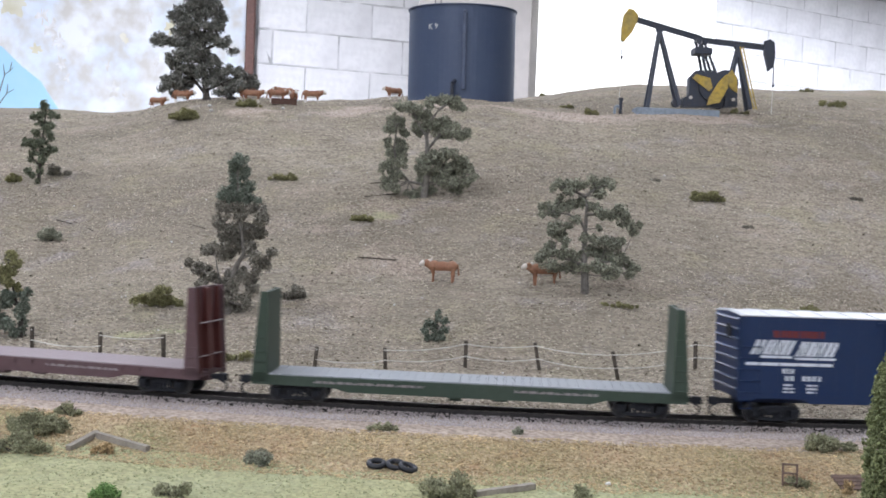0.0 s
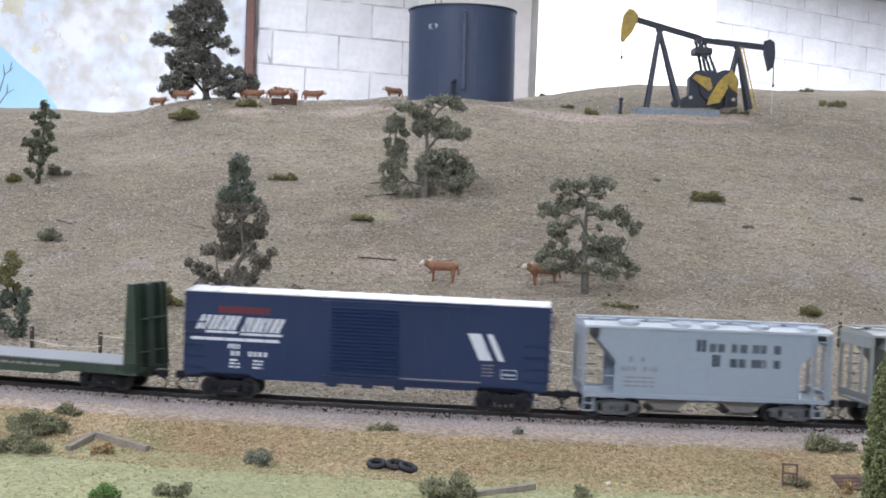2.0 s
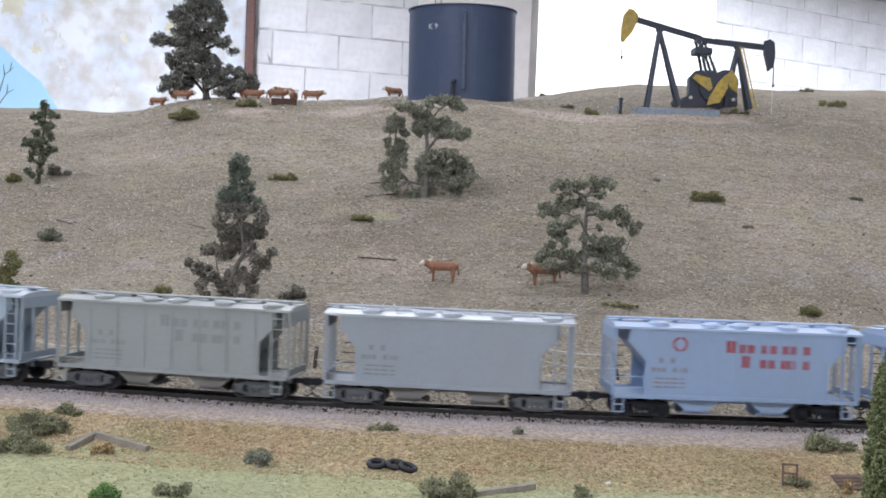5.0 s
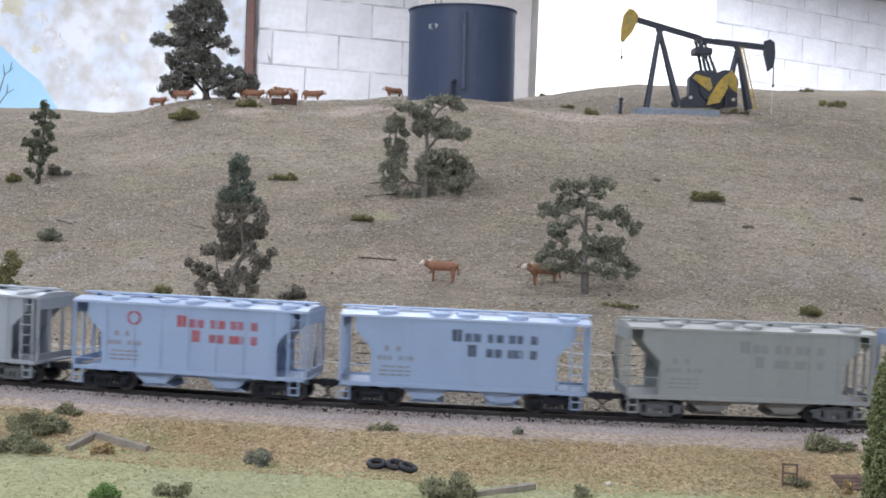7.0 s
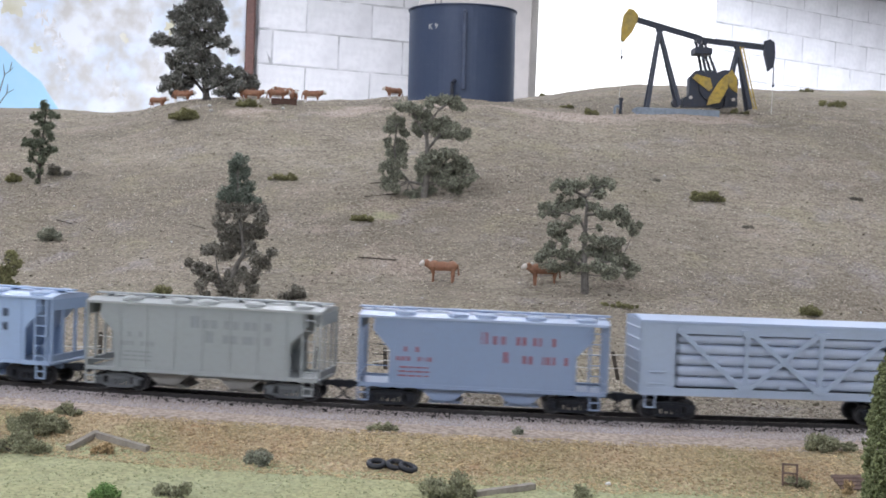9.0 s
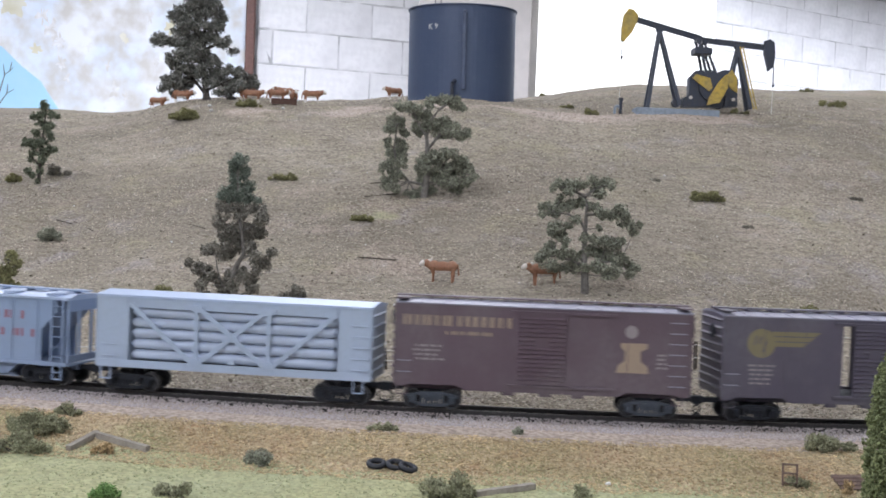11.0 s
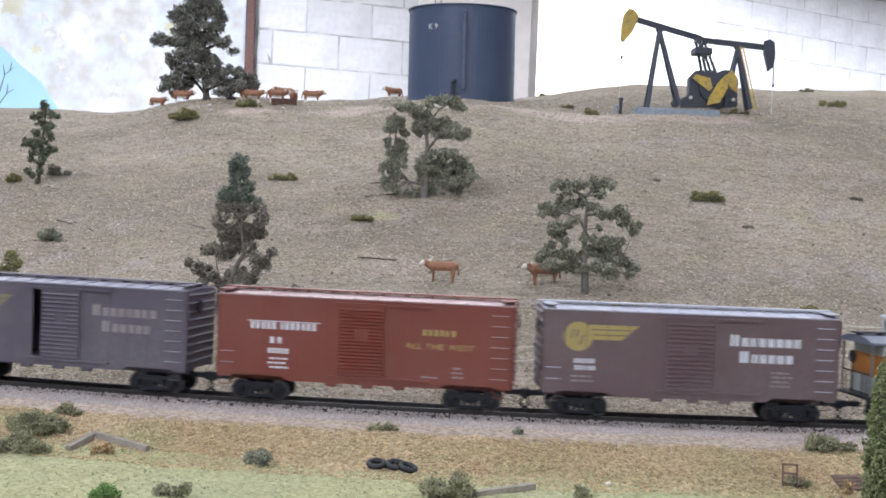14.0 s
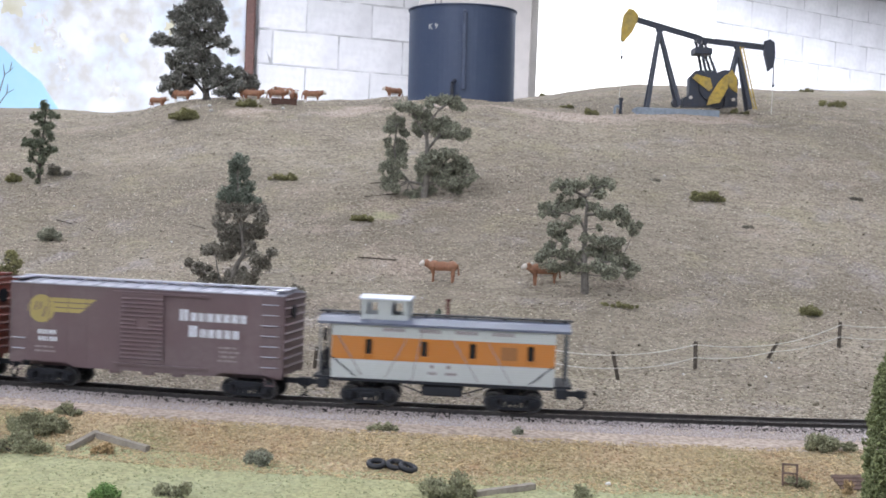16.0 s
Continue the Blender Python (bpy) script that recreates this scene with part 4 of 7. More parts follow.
def blue_boxcar():
    t, h, y = boxcar(0.2354, "dark blue boxcar with a white roof and white lettering", 0.181, 0.0512, P_BLUE, P_BLUE_ROOF, 0.0695, P_BLACK, (-0.017, 0.017), board=False, end_ribs=8, sill=0.0118, ladder=False, door_ribs=18, seams=18, door_plate=False)
    # slanted name as bars, two underlines
    word(t, -0.0855, 0.0335, [0.0062, 0.0055, 0.0032, 0.0062], 0.0072, P_WHITE, y, 0.18, lean=0.0034)
    word(t, -0.0625, 0.0330, [0.0050, 0.0032, 0.0060, 0.0062], 0.0072, P_WHITE, y, 0.18, lean=0.0034)
    b = B()
    box(b, -0.0805, -0.0640, y - 0.00012, y + 0.0002, 0.0318, 0.0330)
    box(b, -0.0625, -0.0415, y - 0.00012, y + 0.0002, 0.0312, 0.0324)
    box(b, -0.0875, -0.0430, y - 0.00012, y + 0.0002, 0.0281, 0.0296)
    part("underline_stripe", b, P_WHITE, t)
    word(t, -0.0740, 0.0420, [0.0033] * 8, 0.0034, P_RED_DARK, y, 0.12)
    word(t, -0.0685, 0.0243, [0.0022, 0.0022, 0.0022], 0.0024, P_WHITE, y)
    word(t, -0.0668, 0.0208, [0.0026, 0.0026, -0.0035, 0.0026, 0.0026, 0.0026, 0.0026], 0.0024, P_WHITE, y)
    small_print(t, -0.0680, 0.0182, 0.006, 3, P_WHITE, y)
    small_print(t, -0.0560, 0.0182, 0.006, 3, P_WHITE, y)
    for x0, x1 in ((0.0510, 0.0574), (0.0604, 0.0632)):
        b = B()
        prism(b, [(x0 + 0.0062, 0.0248), (x1 + 0.0062, 0.0248), (x1, 0.0378), (x0, 0.0378)], "y", y - 0.00014, y + 0.0002)
        part("slanted_stripe", b, P_WHITE, t, "white slanted stripe")
    small_print(t, 0.0585, 0.0222, 0.006, 4, P_PLUM_DECK, y, tall=0.0006)
    b = B()
    for q in ((0.0680, 0.0755, 0.0205, 0.0208), (0.0680, 0.0755, 0.0162, 0.0165), (0.0680, 0.0683, 0.0162, 0.0208), (0.0752, 0.0755, 0.0162, 0.0208)):
        box(b, q[0], q[1], y - 0.00012, y + 0.0002, q[2], q[3])
    part("print_frame", b, P_WHITE, t)
    small_print(t, 0.0690, 0.0178, 0.0055, 1, P_WHITE, y)
    b = B(); box(b, 0.018, 0.058, y - 0.0006, y, 0.0135, 0.0142)
    part("sill_strip", b, P_PALE, t)
    lift(t, 0.0014)


def maroon_boxcar():
    t, h, y = boxcar(1.5408, "dusty maroon boxcar with faded pale lettering", 0.145, 0.0492, P_MAROON, P_ROOF_M, 0.0535, P_TRUCK_D, (-0.0125, 0.0115))
    word(t, -0.0690, 0.0397, [0.0022, 0.0036, 0.0036, 0.0022, 0.0040, 0.0040, 0.0022, 0.0038, -0.0010, 0.0040, 0.0036, 0.0042, 0.0040, 0.0042, 0.0045, 0.0036], 0.0050, P_CREAM, y)
    word(t, -0.0480, 0.0354, [0.0018, -0.001] + [0.0018] * 4 + [-0.001] + [0.0018] * 7, 0.0018, P_CREAM, y)
    small_print(t, -0.0640, 0.0292, 0.016, 4, P_PALE, y, 0.0022)
    # bell-shaped emblem
    b = B(); rod(b, (0.0430, y + 0.0002, 0.0405), (0.0430, y - 0.00015, 0.0405), 0.0032, seg=16)
    part("emblem_disc", b, P_PALE, t)
    b = B()
    prism(b, [(0.0360, 0.0203), (0.0370, 0.0240), (0.0400, 0.0260), (0.0403, 0.0310), (0.0380, 0.0327), (0.0380, 0.0350), (0.0510, 0.0350), (0.0510, 0.0327), (0.0478, 0.0310), (0.0480, 0.0260), (0.0512, 0.0240), (0.0525, 0.0203)], "y", y - 0.00014, y + 0.0002)
    part("emblem_bell", b, P_CREAM, t, "faded cream emblem")
    small_print(t, 0.0555, 0.0292, 0.006, 4, P_PALE, y, 0.0021)
    lift(t, 0.0027)


def open_boxcar():
    t, h, y = boxcar(1.6993, "dusty brown boxcar with a half-open sliding door", 0.145, 0.0492, P_SLATE, P_ROOF_M, 0.0535, P_BLACK, (-0.0121, 0.0095), door_open=0.0053)
    winged_disc(t, -0.0535, 0.0375, y, P_GOLD_DULL, P_SLATE)
    small_print(t, -0.0600, 0.0260, 0.014, 5, P_PALE, y, 0.0022)
    word(t, 0.0215, 0.0355, [0.0058] + [0.0043] * 7, 0.0042, P_PALE, y, 0.3, cap=1.35)
    word(t, 0.0270, 0.0275, [0.0058] + [0.0043] * 5, 0.0042, P_PALE, y, 0.3, cap=1.35)
    lift(t, 0.0027)


def red_boxcar():
    t, h, y = boxcar(1.860, "oxide red boxcar with white and yellow lettering", 0.147, 0.0492, P_OXIDE, P_ROOF_O, 0.0535, P_BLACK, (-0.0130, 0.0100), door_ribs=19)
    word(t, -0.0570, 0.0338, [0.0027] * 5 + [-0.0012] + [0.0027] * 7, 0.0034, P_WHITE, y)
    b = B(); box(b, -0.0585, -0.0225, y - 0.00012, y + 0.0002, 0.0375, 0.0379)
    part("stripe", b, P_WHITE, t)
    word(t, -0.0470, 0.0268, [0.0030, -0.0008, 0.0030], 0.0032, P_WHITE, y)
    word(t, -0.0480, 0.0218, [0.0022] * 5, 0.0026, P_WHITE, y)
    small_print(t, -0.0480, 0.0188, 0.011, 3, P_WHITE, y, 0.0022)
    word(t, 0.0290, 0.0343, [0.0029] * 6, 0.0030, P_GOLD, y)
    lettering(t, "ALL THE WEST", 0.0205, 0.0276, 0.0040, P_GOLD, y, 0.034, name="slogan")
    small_print(t, 0.0440, 0.0183, 0.006, 3, P_PALE, y, 0.0022)
    small_print(t, 0.0290, 0.0133, 0.008, 1, P_PALE, y)
    lift(t, 0.0027)


def brown_boxcar():
    # the walkway takes the same lightened roof colour
    t, h, y = boxcar(2.019, "brown boxcar with a gold winged emblem", 0.1455, 0.0492, P_BROWN, P_ROOF_B, 0.0535, P_BLACK, (-0.0125, 0.0110), board_mat=P_ROOF_B)
    winged_disc(t, -0.0560, 0.0375, y, P_GOLD, P_BROWN)
    word(t, -0.0575, 0.0245, [0.0021] * 5, 0.0022, P_WHITE, y)
    word(t, -0.0570, 0.0210, [0.0021] * 5, 0.0022, P_WHITE, y)
    small_print(t, -0.0600, 0.0175, 0.014, 2, P_PALE, y, 0.0022)
    word(t, 0.0190, 0.0355, [0.0058] + [0.0043] * 7, 0.0042, P_WHITE, y, 0.3, cap=1.35)
    word(t, 0.0240, 0.0275, [0.0058] + [0.0043] * 5, 0.0042, P_WHITE, y, 0.3, cap=1.35)
    small_print(t, 0.0395, 0.0225, 0.011, 4, P_PALE, y, 0.0022)
    lift(t, 0.0027)


# ---- covered hoppers ----
def hopper(s0, label, body, truck_mat, ink=None, emblem=None, marks=None, wide_marks=False, white_spot=False):
    half, w = 0.0610, 0.0172
    top = {P_GREY_A: P_GREY_A_TOPLIT, P_GREY_B: P_GREY_B_TOPLIT, P_GREY_C: P_GREY_C_TOPLIT, P_SKY_A: P_SKY_A_TOPLIT, P_SKY_B: P_SKY_B_TOPLIT}[body]
    t = car("hopper_car", s0, label, "hopper car")
    b = B()
    side = [(-0.0460, 0.0130), (0.0460, 0.0130), (0.0460, 0.0310), (0.0530, 0.0385), (0.0530, 0.0462), (-0.0530, 0.0462), (-0.0530, 0.0385), (-0.0460, 0.0310)]
    for y in (-w, w - 0.0007):
        prism(b, side, "y", y, y + 0.0007)
    part("body", b, body, t)
    for s in (-1, 1):
        b = B()
        prism(b, [(s * 0.0530, 0.0462), (s * 0.0540, 0.0462), (s * 0.0545, 0.0400), (s * 0.0300, 0.0130), (s * 0.0285, 0.0130), (s * 0.0530, 0.0400)], "y", -w + 0.0007, w - 0.0007)
        part("slope_sheet", b, body, t, "sloping end sheet")
    # posts on the side
    b = B()
    for i in range(7):
        x = -0.0435 + i * 0.0145
        box(b, x - 0.0004, x + 0.0004, -w - 0.0004, -w + 0.0002, 0.0142, 0.0455)
    part("side_seam", b, body, t)
    # roof and hatches in the top-lit copy of the body colour
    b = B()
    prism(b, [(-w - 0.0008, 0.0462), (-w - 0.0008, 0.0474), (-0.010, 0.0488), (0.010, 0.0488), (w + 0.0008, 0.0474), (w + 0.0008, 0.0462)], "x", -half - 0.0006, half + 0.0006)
    part("roof", b, top, t, "roof sheet, paler for the light from above")
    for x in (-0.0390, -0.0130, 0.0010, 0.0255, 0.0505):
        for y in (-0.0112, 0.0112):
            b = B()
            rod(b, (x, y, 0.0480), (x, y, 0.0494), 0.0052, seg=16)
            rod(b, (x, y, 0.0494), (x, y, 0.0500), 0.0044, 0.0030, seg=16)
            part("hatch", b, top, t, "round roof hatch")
    b = B()
    box(b, -half - 0.002, half + 0.002, -0.0034, 0.0034, 0.0500, 0.0507)
    for i in range(9):
        x = -0.056 + i * 0.014
        box(b, x - 0.0005, x + 0.0005, -0.003, 0.003, 0.0486, 0.0501)
    part("running_board", b, body, t, "roof walkway")
    # sills, end posts and platforms
    b = B()
    for y in (-w - 0.0006, w - 0.0006):
        box(b, -half, half, y, y + 0.0012, 0.0122, 0.0142)
    box(b, -half, half, -w + 0.0007, w - 0.0007, 0.0122, 0.0130)
    box(b, -half + 0.002, half - 0.002, -0.003, 0.003, 0.0090, 0.0122)
    part("sill", b, body, t)
    for s in (-1, 1):
        for y in (-w, w - 0.001):
            b = B(); box(b, s * half - 0.0007, s * half + 0.0007, y, y + 0.0012, 0.0142, 0.0462)
            part("end_post", b, body, t)
        b = B()
        box(b, s * half - 0.0008, s * half + 0.0008, -w + 0.0012, w - 0.0012, 0.0405, 0.0462)
        box(b, s * half - 0.0008, s * half + 0.0008, -w + 0.0012, w - 0.0012, 0.0142, 0.0175)
        for y in (-0.006, 0.006):
            box(b, s * half - 0.0005, s * half + 0.0005, y - 0.0009, y + 0.0009, 0.0175, 0.0405)
        part("end_frame", b, body, t)
    rungs(t, -half + 0.001, -0.0470, [0.0178, 0.0228], -w, body)
    for x in (0.0523, 0.0588):
        b = B(); box(b, x - 0.0005, x + 0.0005, -w - 0.0012, -w - 0.0004, 0.0142, 0.0462)
        part("ladder_rail", b, body, t)
    rungs(t, 0.0525, 0.0586, [0.0170 + i * 0.0052 for i in range(6)], -w - 0.0004, body, "ladder_rung", 0.0006)
    rungs(t, -0.0570, -0.0500, [0.0190 + i * 0.0052 for i in range(5)], w - 0.0004, P_BLACK, "ladder_rung", 0.0006)
    for s in (-1, 1):
        b = B()
        x = s * 0.0555 if s > 0 else -0.0585
        for q in (-0.0024, 0.0024):
            bar(b, (x + q, -w, 0.0125), (x + q, -w, 0.0052), 0.0008, 0.0006)
        bar(b, (x - 0.0024, -w, 0.0054), (x + 0.0024, -w, 0.0054), 0.0007, 0.0007)
        bar(b, (x - 0.0024, -w, 0.0090), (x + 0.0024, -w, 0.0090), 0.0006, 0.0006)
        part("stirrup_step", b, body, t)
    # the two discharge bays
    for x in (-0.0180, 0.0200):
        b = B()
        prism(b, [(x - 0.0135, 0.0124), (x + 0.0120, 0.0124), (x + 0.0045, 0.0062), (x - 0.0060, 0.0062)], "y", -0.0135, 0.0135)
        prism(b, [(x - 0.0060, 0.0064), (x + 0.0045, 0.0064), (x + 0.0085, 0.0044), (x - 0.0085, 0.0044)], "y", -0.0105, 0.0105)
        part("discharge_bay", b, P_BAY if truck_mat is P_TRUCK_G else body, t)
    y = -w
    if ink:
        big = ink
        if wide_marks:
            word(t, -0.0010, 0.0355, [0.0056, 0.0040, 0.0040, -0.0036, 0.0030, 0.0030, -0.0022, 0.0030, 0.0030, -0.0034, 0.0030], 0.0042, big, y, cap=1.4)
            word(t, 0.0100, 0.0265, [0.0044, -0.0052, 0.0030, 0.0030, -0.0034, 0.0022, 0.0030, 0.0022, -0.0036, 0.0032], 0.0040, big, y, cap=1.4)
        else:
            word(t, -0.0060, 0.0362, [0.0064, 0.0043, 0.0043, -0.0026, 0.0043, 0.0043, -0.0018, 0.0041, 0.0043, -0.0022, 0.0043], 0.0042, big, y, 0.3, cap=1.4)
            word(t, 0.0020, 0.0290, [0.0054, -0.0036, 0.0043, 0.0043, -0.0020, 0.0022, 0.0040, 0.0022, -0.0026, 0.0042], 0.0042, big, y, 0.3, cap=1.4)
    mk = marks or P_INK_FADE
    word(t, -0.0390, 0.0300, [0.0028, -0.0030, 0.0028], 0.0026, mk, y)
    word(t, -0.0425, 0.0255, [0.0026, 0.0026, 0.0026, -0.0028, 0.0026, 0.0026, 0.0026], 0.0022, mk, y)
    small_print(t, -0.0420, 0.0220, 0.016, 3, mk, y, 0.0021, 0.0008)
    if emblem:
        b = B(); rod(b, (-0.0290, y + 0.0002, 0.0395), (-0.0290, y - 0.00014, 0.0395), 0.0037, seg=20)
        part("emblem_disc", b, emblem, t)
        b = B(); rod(b, (-0.0290, y + 0.0002, 0.0395), (-0.0290, y - 0.0002, 0.0395), 0.0026, seg=20)
        part("emblem_mark", b, body, t)
    if white_spot:
        b = B(); rod(b, (-0.0250, -0.0120, 0.0480), (-0.0250, -0.0120, 0.0487), 0.0022, seg=10)
        part("white_chip", b, P_WHITE, t)
    running_gear(t, half, 0.0450, truck_mat)
    lift(t, -0.0014)
    return t


# ---- car with a stack of gas cylinders behind cross bracing ----
def cylinder_car():
    half, w = 0.0710, 0.0172
    t = car("gas_cylinder_car", 1.3876, "silver-blue freight car with long gas cylinders behind cross bracing", "freight car")
    m = P_HELIUM
    for s in (-1, 1):
        b = B()
        x0, x1 = sorted((s * 0.0538, s * half))
        for y in (-w, w - 0.0007):
            box(b, x0, x1, y, y + 0.0007, 0.0128, 0.0478)
        box(b, x0 if s > 0 else x1 - 0.0008, x0 + 0.0008 if s > 0 else x1, -w, w, 0.0128, 0.0478)
        box(b, s * half - 0.0007, s * half + 0.0005, -w, w, 0.0128, 0.0488)
        housing = part("end_housing", b, m, t)
        for i in range(6):
            z = 0.017 + i * 0.0055
            b = B(); prism(b, [(s * half, z - 0.0012), (s * (half + 0.0012), z), (s * half, z + 0.0012)], "y", -w + 0.001, w - 0.001)
            part("rib", b, m, housing)
    b = B()
    prism(b, [(-w - 0.0008, 0.0478), (-w - 0.0008, 0.0490), (0, 0.0506), (w + 0.0008, 0.0490), (w + 0.0008, 0.0478)], "x", -half - 0.0006, half + 0.0006)
    part("roof", b, P_HELIUM_ROOF, t, "pale frosted roof")
    b = B()
    for y in (-w, w - 0.0008):
        box(b, -0.0538, 0.0538, y, y + 0.0009, 0.0428, 0.0478)
        box(b, -half, half, y - 0.0003, y + 0.0012, 0.0122, 0.0160)
    box(b, -half, half, -w + 0.001, w - 0.001, 0.0122, 0.0132)
    part("side_frame", b, m, t)
    px = 0.0187
    for s in (-1, 1):
        b = B(); box(b, s * px - 0.0011, s * px + 0.0011, -w - 0.0006, -w + 0.0006, 0.0140, 0.0455)
        part("upright", b, m, t)
        b = B(); bar(b, (s * 0.0530, -w - 0.0006, 0.0445), (s * 0.0205, -w - 0.0006, 0.0160), 0.0024, 0.0008, up=(0, 1, 0))
        part("brace", b, m, t)
        b = B(); bar(b, (s * -0.0180, -w - 0.0006 - 0.0003 * s, 0.0450), (s * 0.0180, -w - 0.0006 - 0.0003 * s, 0.0155), 0.0024, 0.0007, up=(0, 1, 0))
        part("brace", b, m, t)
        b = B(); prism(b, [(s * px - 0.004, 0.0150), (s * px + 0.004, 0.0150), (s * px + 0.0016, 0.0190), (s * px - 0.0016, 0.0190)], "y", -w - 0.0012, -w)
        part("gusset", b, m, t)
        b = B(); prism(b, [(s * px - 0.004, 0.0455), (s * px - 0.0012, 0.0415), (s * px + 0.0012, 0.0415), (s * px + 0.004, 0.0455)], "y", -w - 0.0012, -w)
        part("gusset", b, m, t)
    b = B(); prism(b, [(-0.0022, 0.0166), (0.0022, 0.0166), (0, 0.0196)], "y", -w - 0.0009, -w)
    part("gusset", b, m, t)
    for k in range(5):
        for j in range(6):
            b = B()
            y, z = -0.0134 + j * 0.0054, 0.0188 + k * 0.0054
            rod(b, (-0.0515, y, z), (0.0515, y, z), 0.00262, seg=14)
            for s in (-1, 1):
                rod(b, (s * 0.0515, y, z), (s * 0.0535, y, z), 0.0026, 0.0010, seg=14)
            part("gas_cylinder", b, P_CYL, t, smooth=False)
    # added near-black sheet that keeps the gaps between the cylinders dark
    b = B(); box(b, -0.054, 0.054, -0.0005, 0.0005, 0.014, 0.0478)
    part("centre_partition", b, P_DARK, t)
    rungs(t, half - 0.0095, half - 0.002, [0.0175 + i * 0.0055 for i in range(5)], -w, m, "ladder_rung")
    rungs(t, -half + 0.004, -half + 0.0115, [0.0180, 0.0238], -w, m)
    for x in (-half + 0.005, half - 0.006):
        b = B()
        for q in (-0.0025, 0.0025):
            bar(b, (x + q, -w, 0.0125), (x + q, -w, 0.0060), 0.0006, 0.0006)
        bar(b, (x - 0.0025, -w, 0.0062), (x + 0.0025, -w, 0.0062), 0.0006, 0.0006)
        part("stirrup_step", b, P_HELIUM_ROOF, t)
    running_gear(t, half, 0.0550, P_BLACK)
    lift(t, 0.0006)


# ---- flat cars with end bulkheads ----
def bulkhead_flat(s0, label, body, deck, outer):
    half, w = 0.1075, 0.0175
    t = car("bulkhead_flat_car", s0, label, "flat car")
    b = B()
    for y in (-w, w - 0.0012):
        prism(b, [(-half, 0.0088), (-0.068, 0.0088), (-0.060, 0.0066), (0.060, 0.0066), (0.068, 0.0088), (half, 0.0088), (half, 0.0136), (-half, 0.0136)], "y", y, y + 0.0012)
    for i in range(20):
        x = -0.096 + i * 0.0101
        box(b, x - 0.0008, x + 0.0008, -w - 0.0007, -w, 0.0112, 0.0134)
    box(b, -half, half, -0.004, 0.004, 0.0070, 0.0130)
    box(b, -0.010, -0.003, -0.012, 0.002, 0.0040, 0.0072, 0.0006)
    box(b, 0.012, 0.020, -0.012, 0.004, 0.0048, 0.0072, 0.0006)
    part("side_sill", b, body, t)
    n = 44
    for i in range(n):
        b = B()
        x0 = -half + 0.0085 + i * (2 * half - 0.017) / n
        box(b, x0 + 0.00015, x0 + (2 * half - 0.017) / n - 0.00015, -w + 0.0005, w - 0.0005, 0.0130, 0.0142)
        part("deck_plank", b, deck, t)
    for s in (-1, 1):
        xi, xo = s * (half - 0.0078), s * half
        b = B()
        for y in (-w, w - 0.0014):
            prism(b, [(xi, 0.0100), (xo + s * 0.0004, 0.0100), (s * (half - 0.0030), 0.0548), (s * (half - 0.0068), 0.0548)], "y", y, y + 0.0014)
        prism(b, [(xi, 0.0100), (xi + s * 0.0016, 0.0100), (s * (half - 0.0052), 0.0548), (s * (half - 0.0068), 0.0548)], "y", -w + 0.0014, w - 0.0014)
        bh = part("bulkhead", b, body, t, "tall steel end bulkhead")
        for y, thick in ((-0.0125, 0.0009), (0.0, 0.0032), (0.0125, 0.0009)):
            b = B()
            prism(b, [(xi + s * 0.0010, 0.0110), (xo, 0.0110), (s * (half - 0.0034), 0.0543), (s * (half - 0.0060), 0.0543)], "y", y - thick, y + thick)
            part("stiffener", b, outer, bh)
        b = B(); box(b, *sorted((xi + s * 0.0014, xo)), -w + 0.0014, w - 0.0014, 0.0100, 0.0118)
        part("bulkhead_foot", b, body, bh)
        x0, x1 = sorted((xi + s * 0.001, xo - s * 0.001))
        rungs(t, x0, x1, [0.0150, 0.0200, 0.0250], -w, body, "ladder_rung", 0.0009)
        rungs(t, *sorted((xi + s * 0.001, xo - s * 0.003)), [0.0320, 0.0400], -w, body, "ladder_rung", 0.0009)
        for z in (0.0200, 0.0370):
            b = B(); rod(b, (xo - s * 0.001, -0.014, z), (xo - s * 0.001, 0.014, z), 0.0004, seg=5)
            part("cross_bar", b, P_PALE if outer is P_RUST_END else body, bh)
    small_print(t, -0.080, 0.0105, 0.060, 1, P_PALE, -w, 0.002, 0.0012)
    small_print(t, 0.020, 0.0105, 0.050, 1, P_PALE, -w, 0.002, 0.0012)
    running_gear(t, half, 0.0855, P_BLACK)
    lift(t, 0.0003)


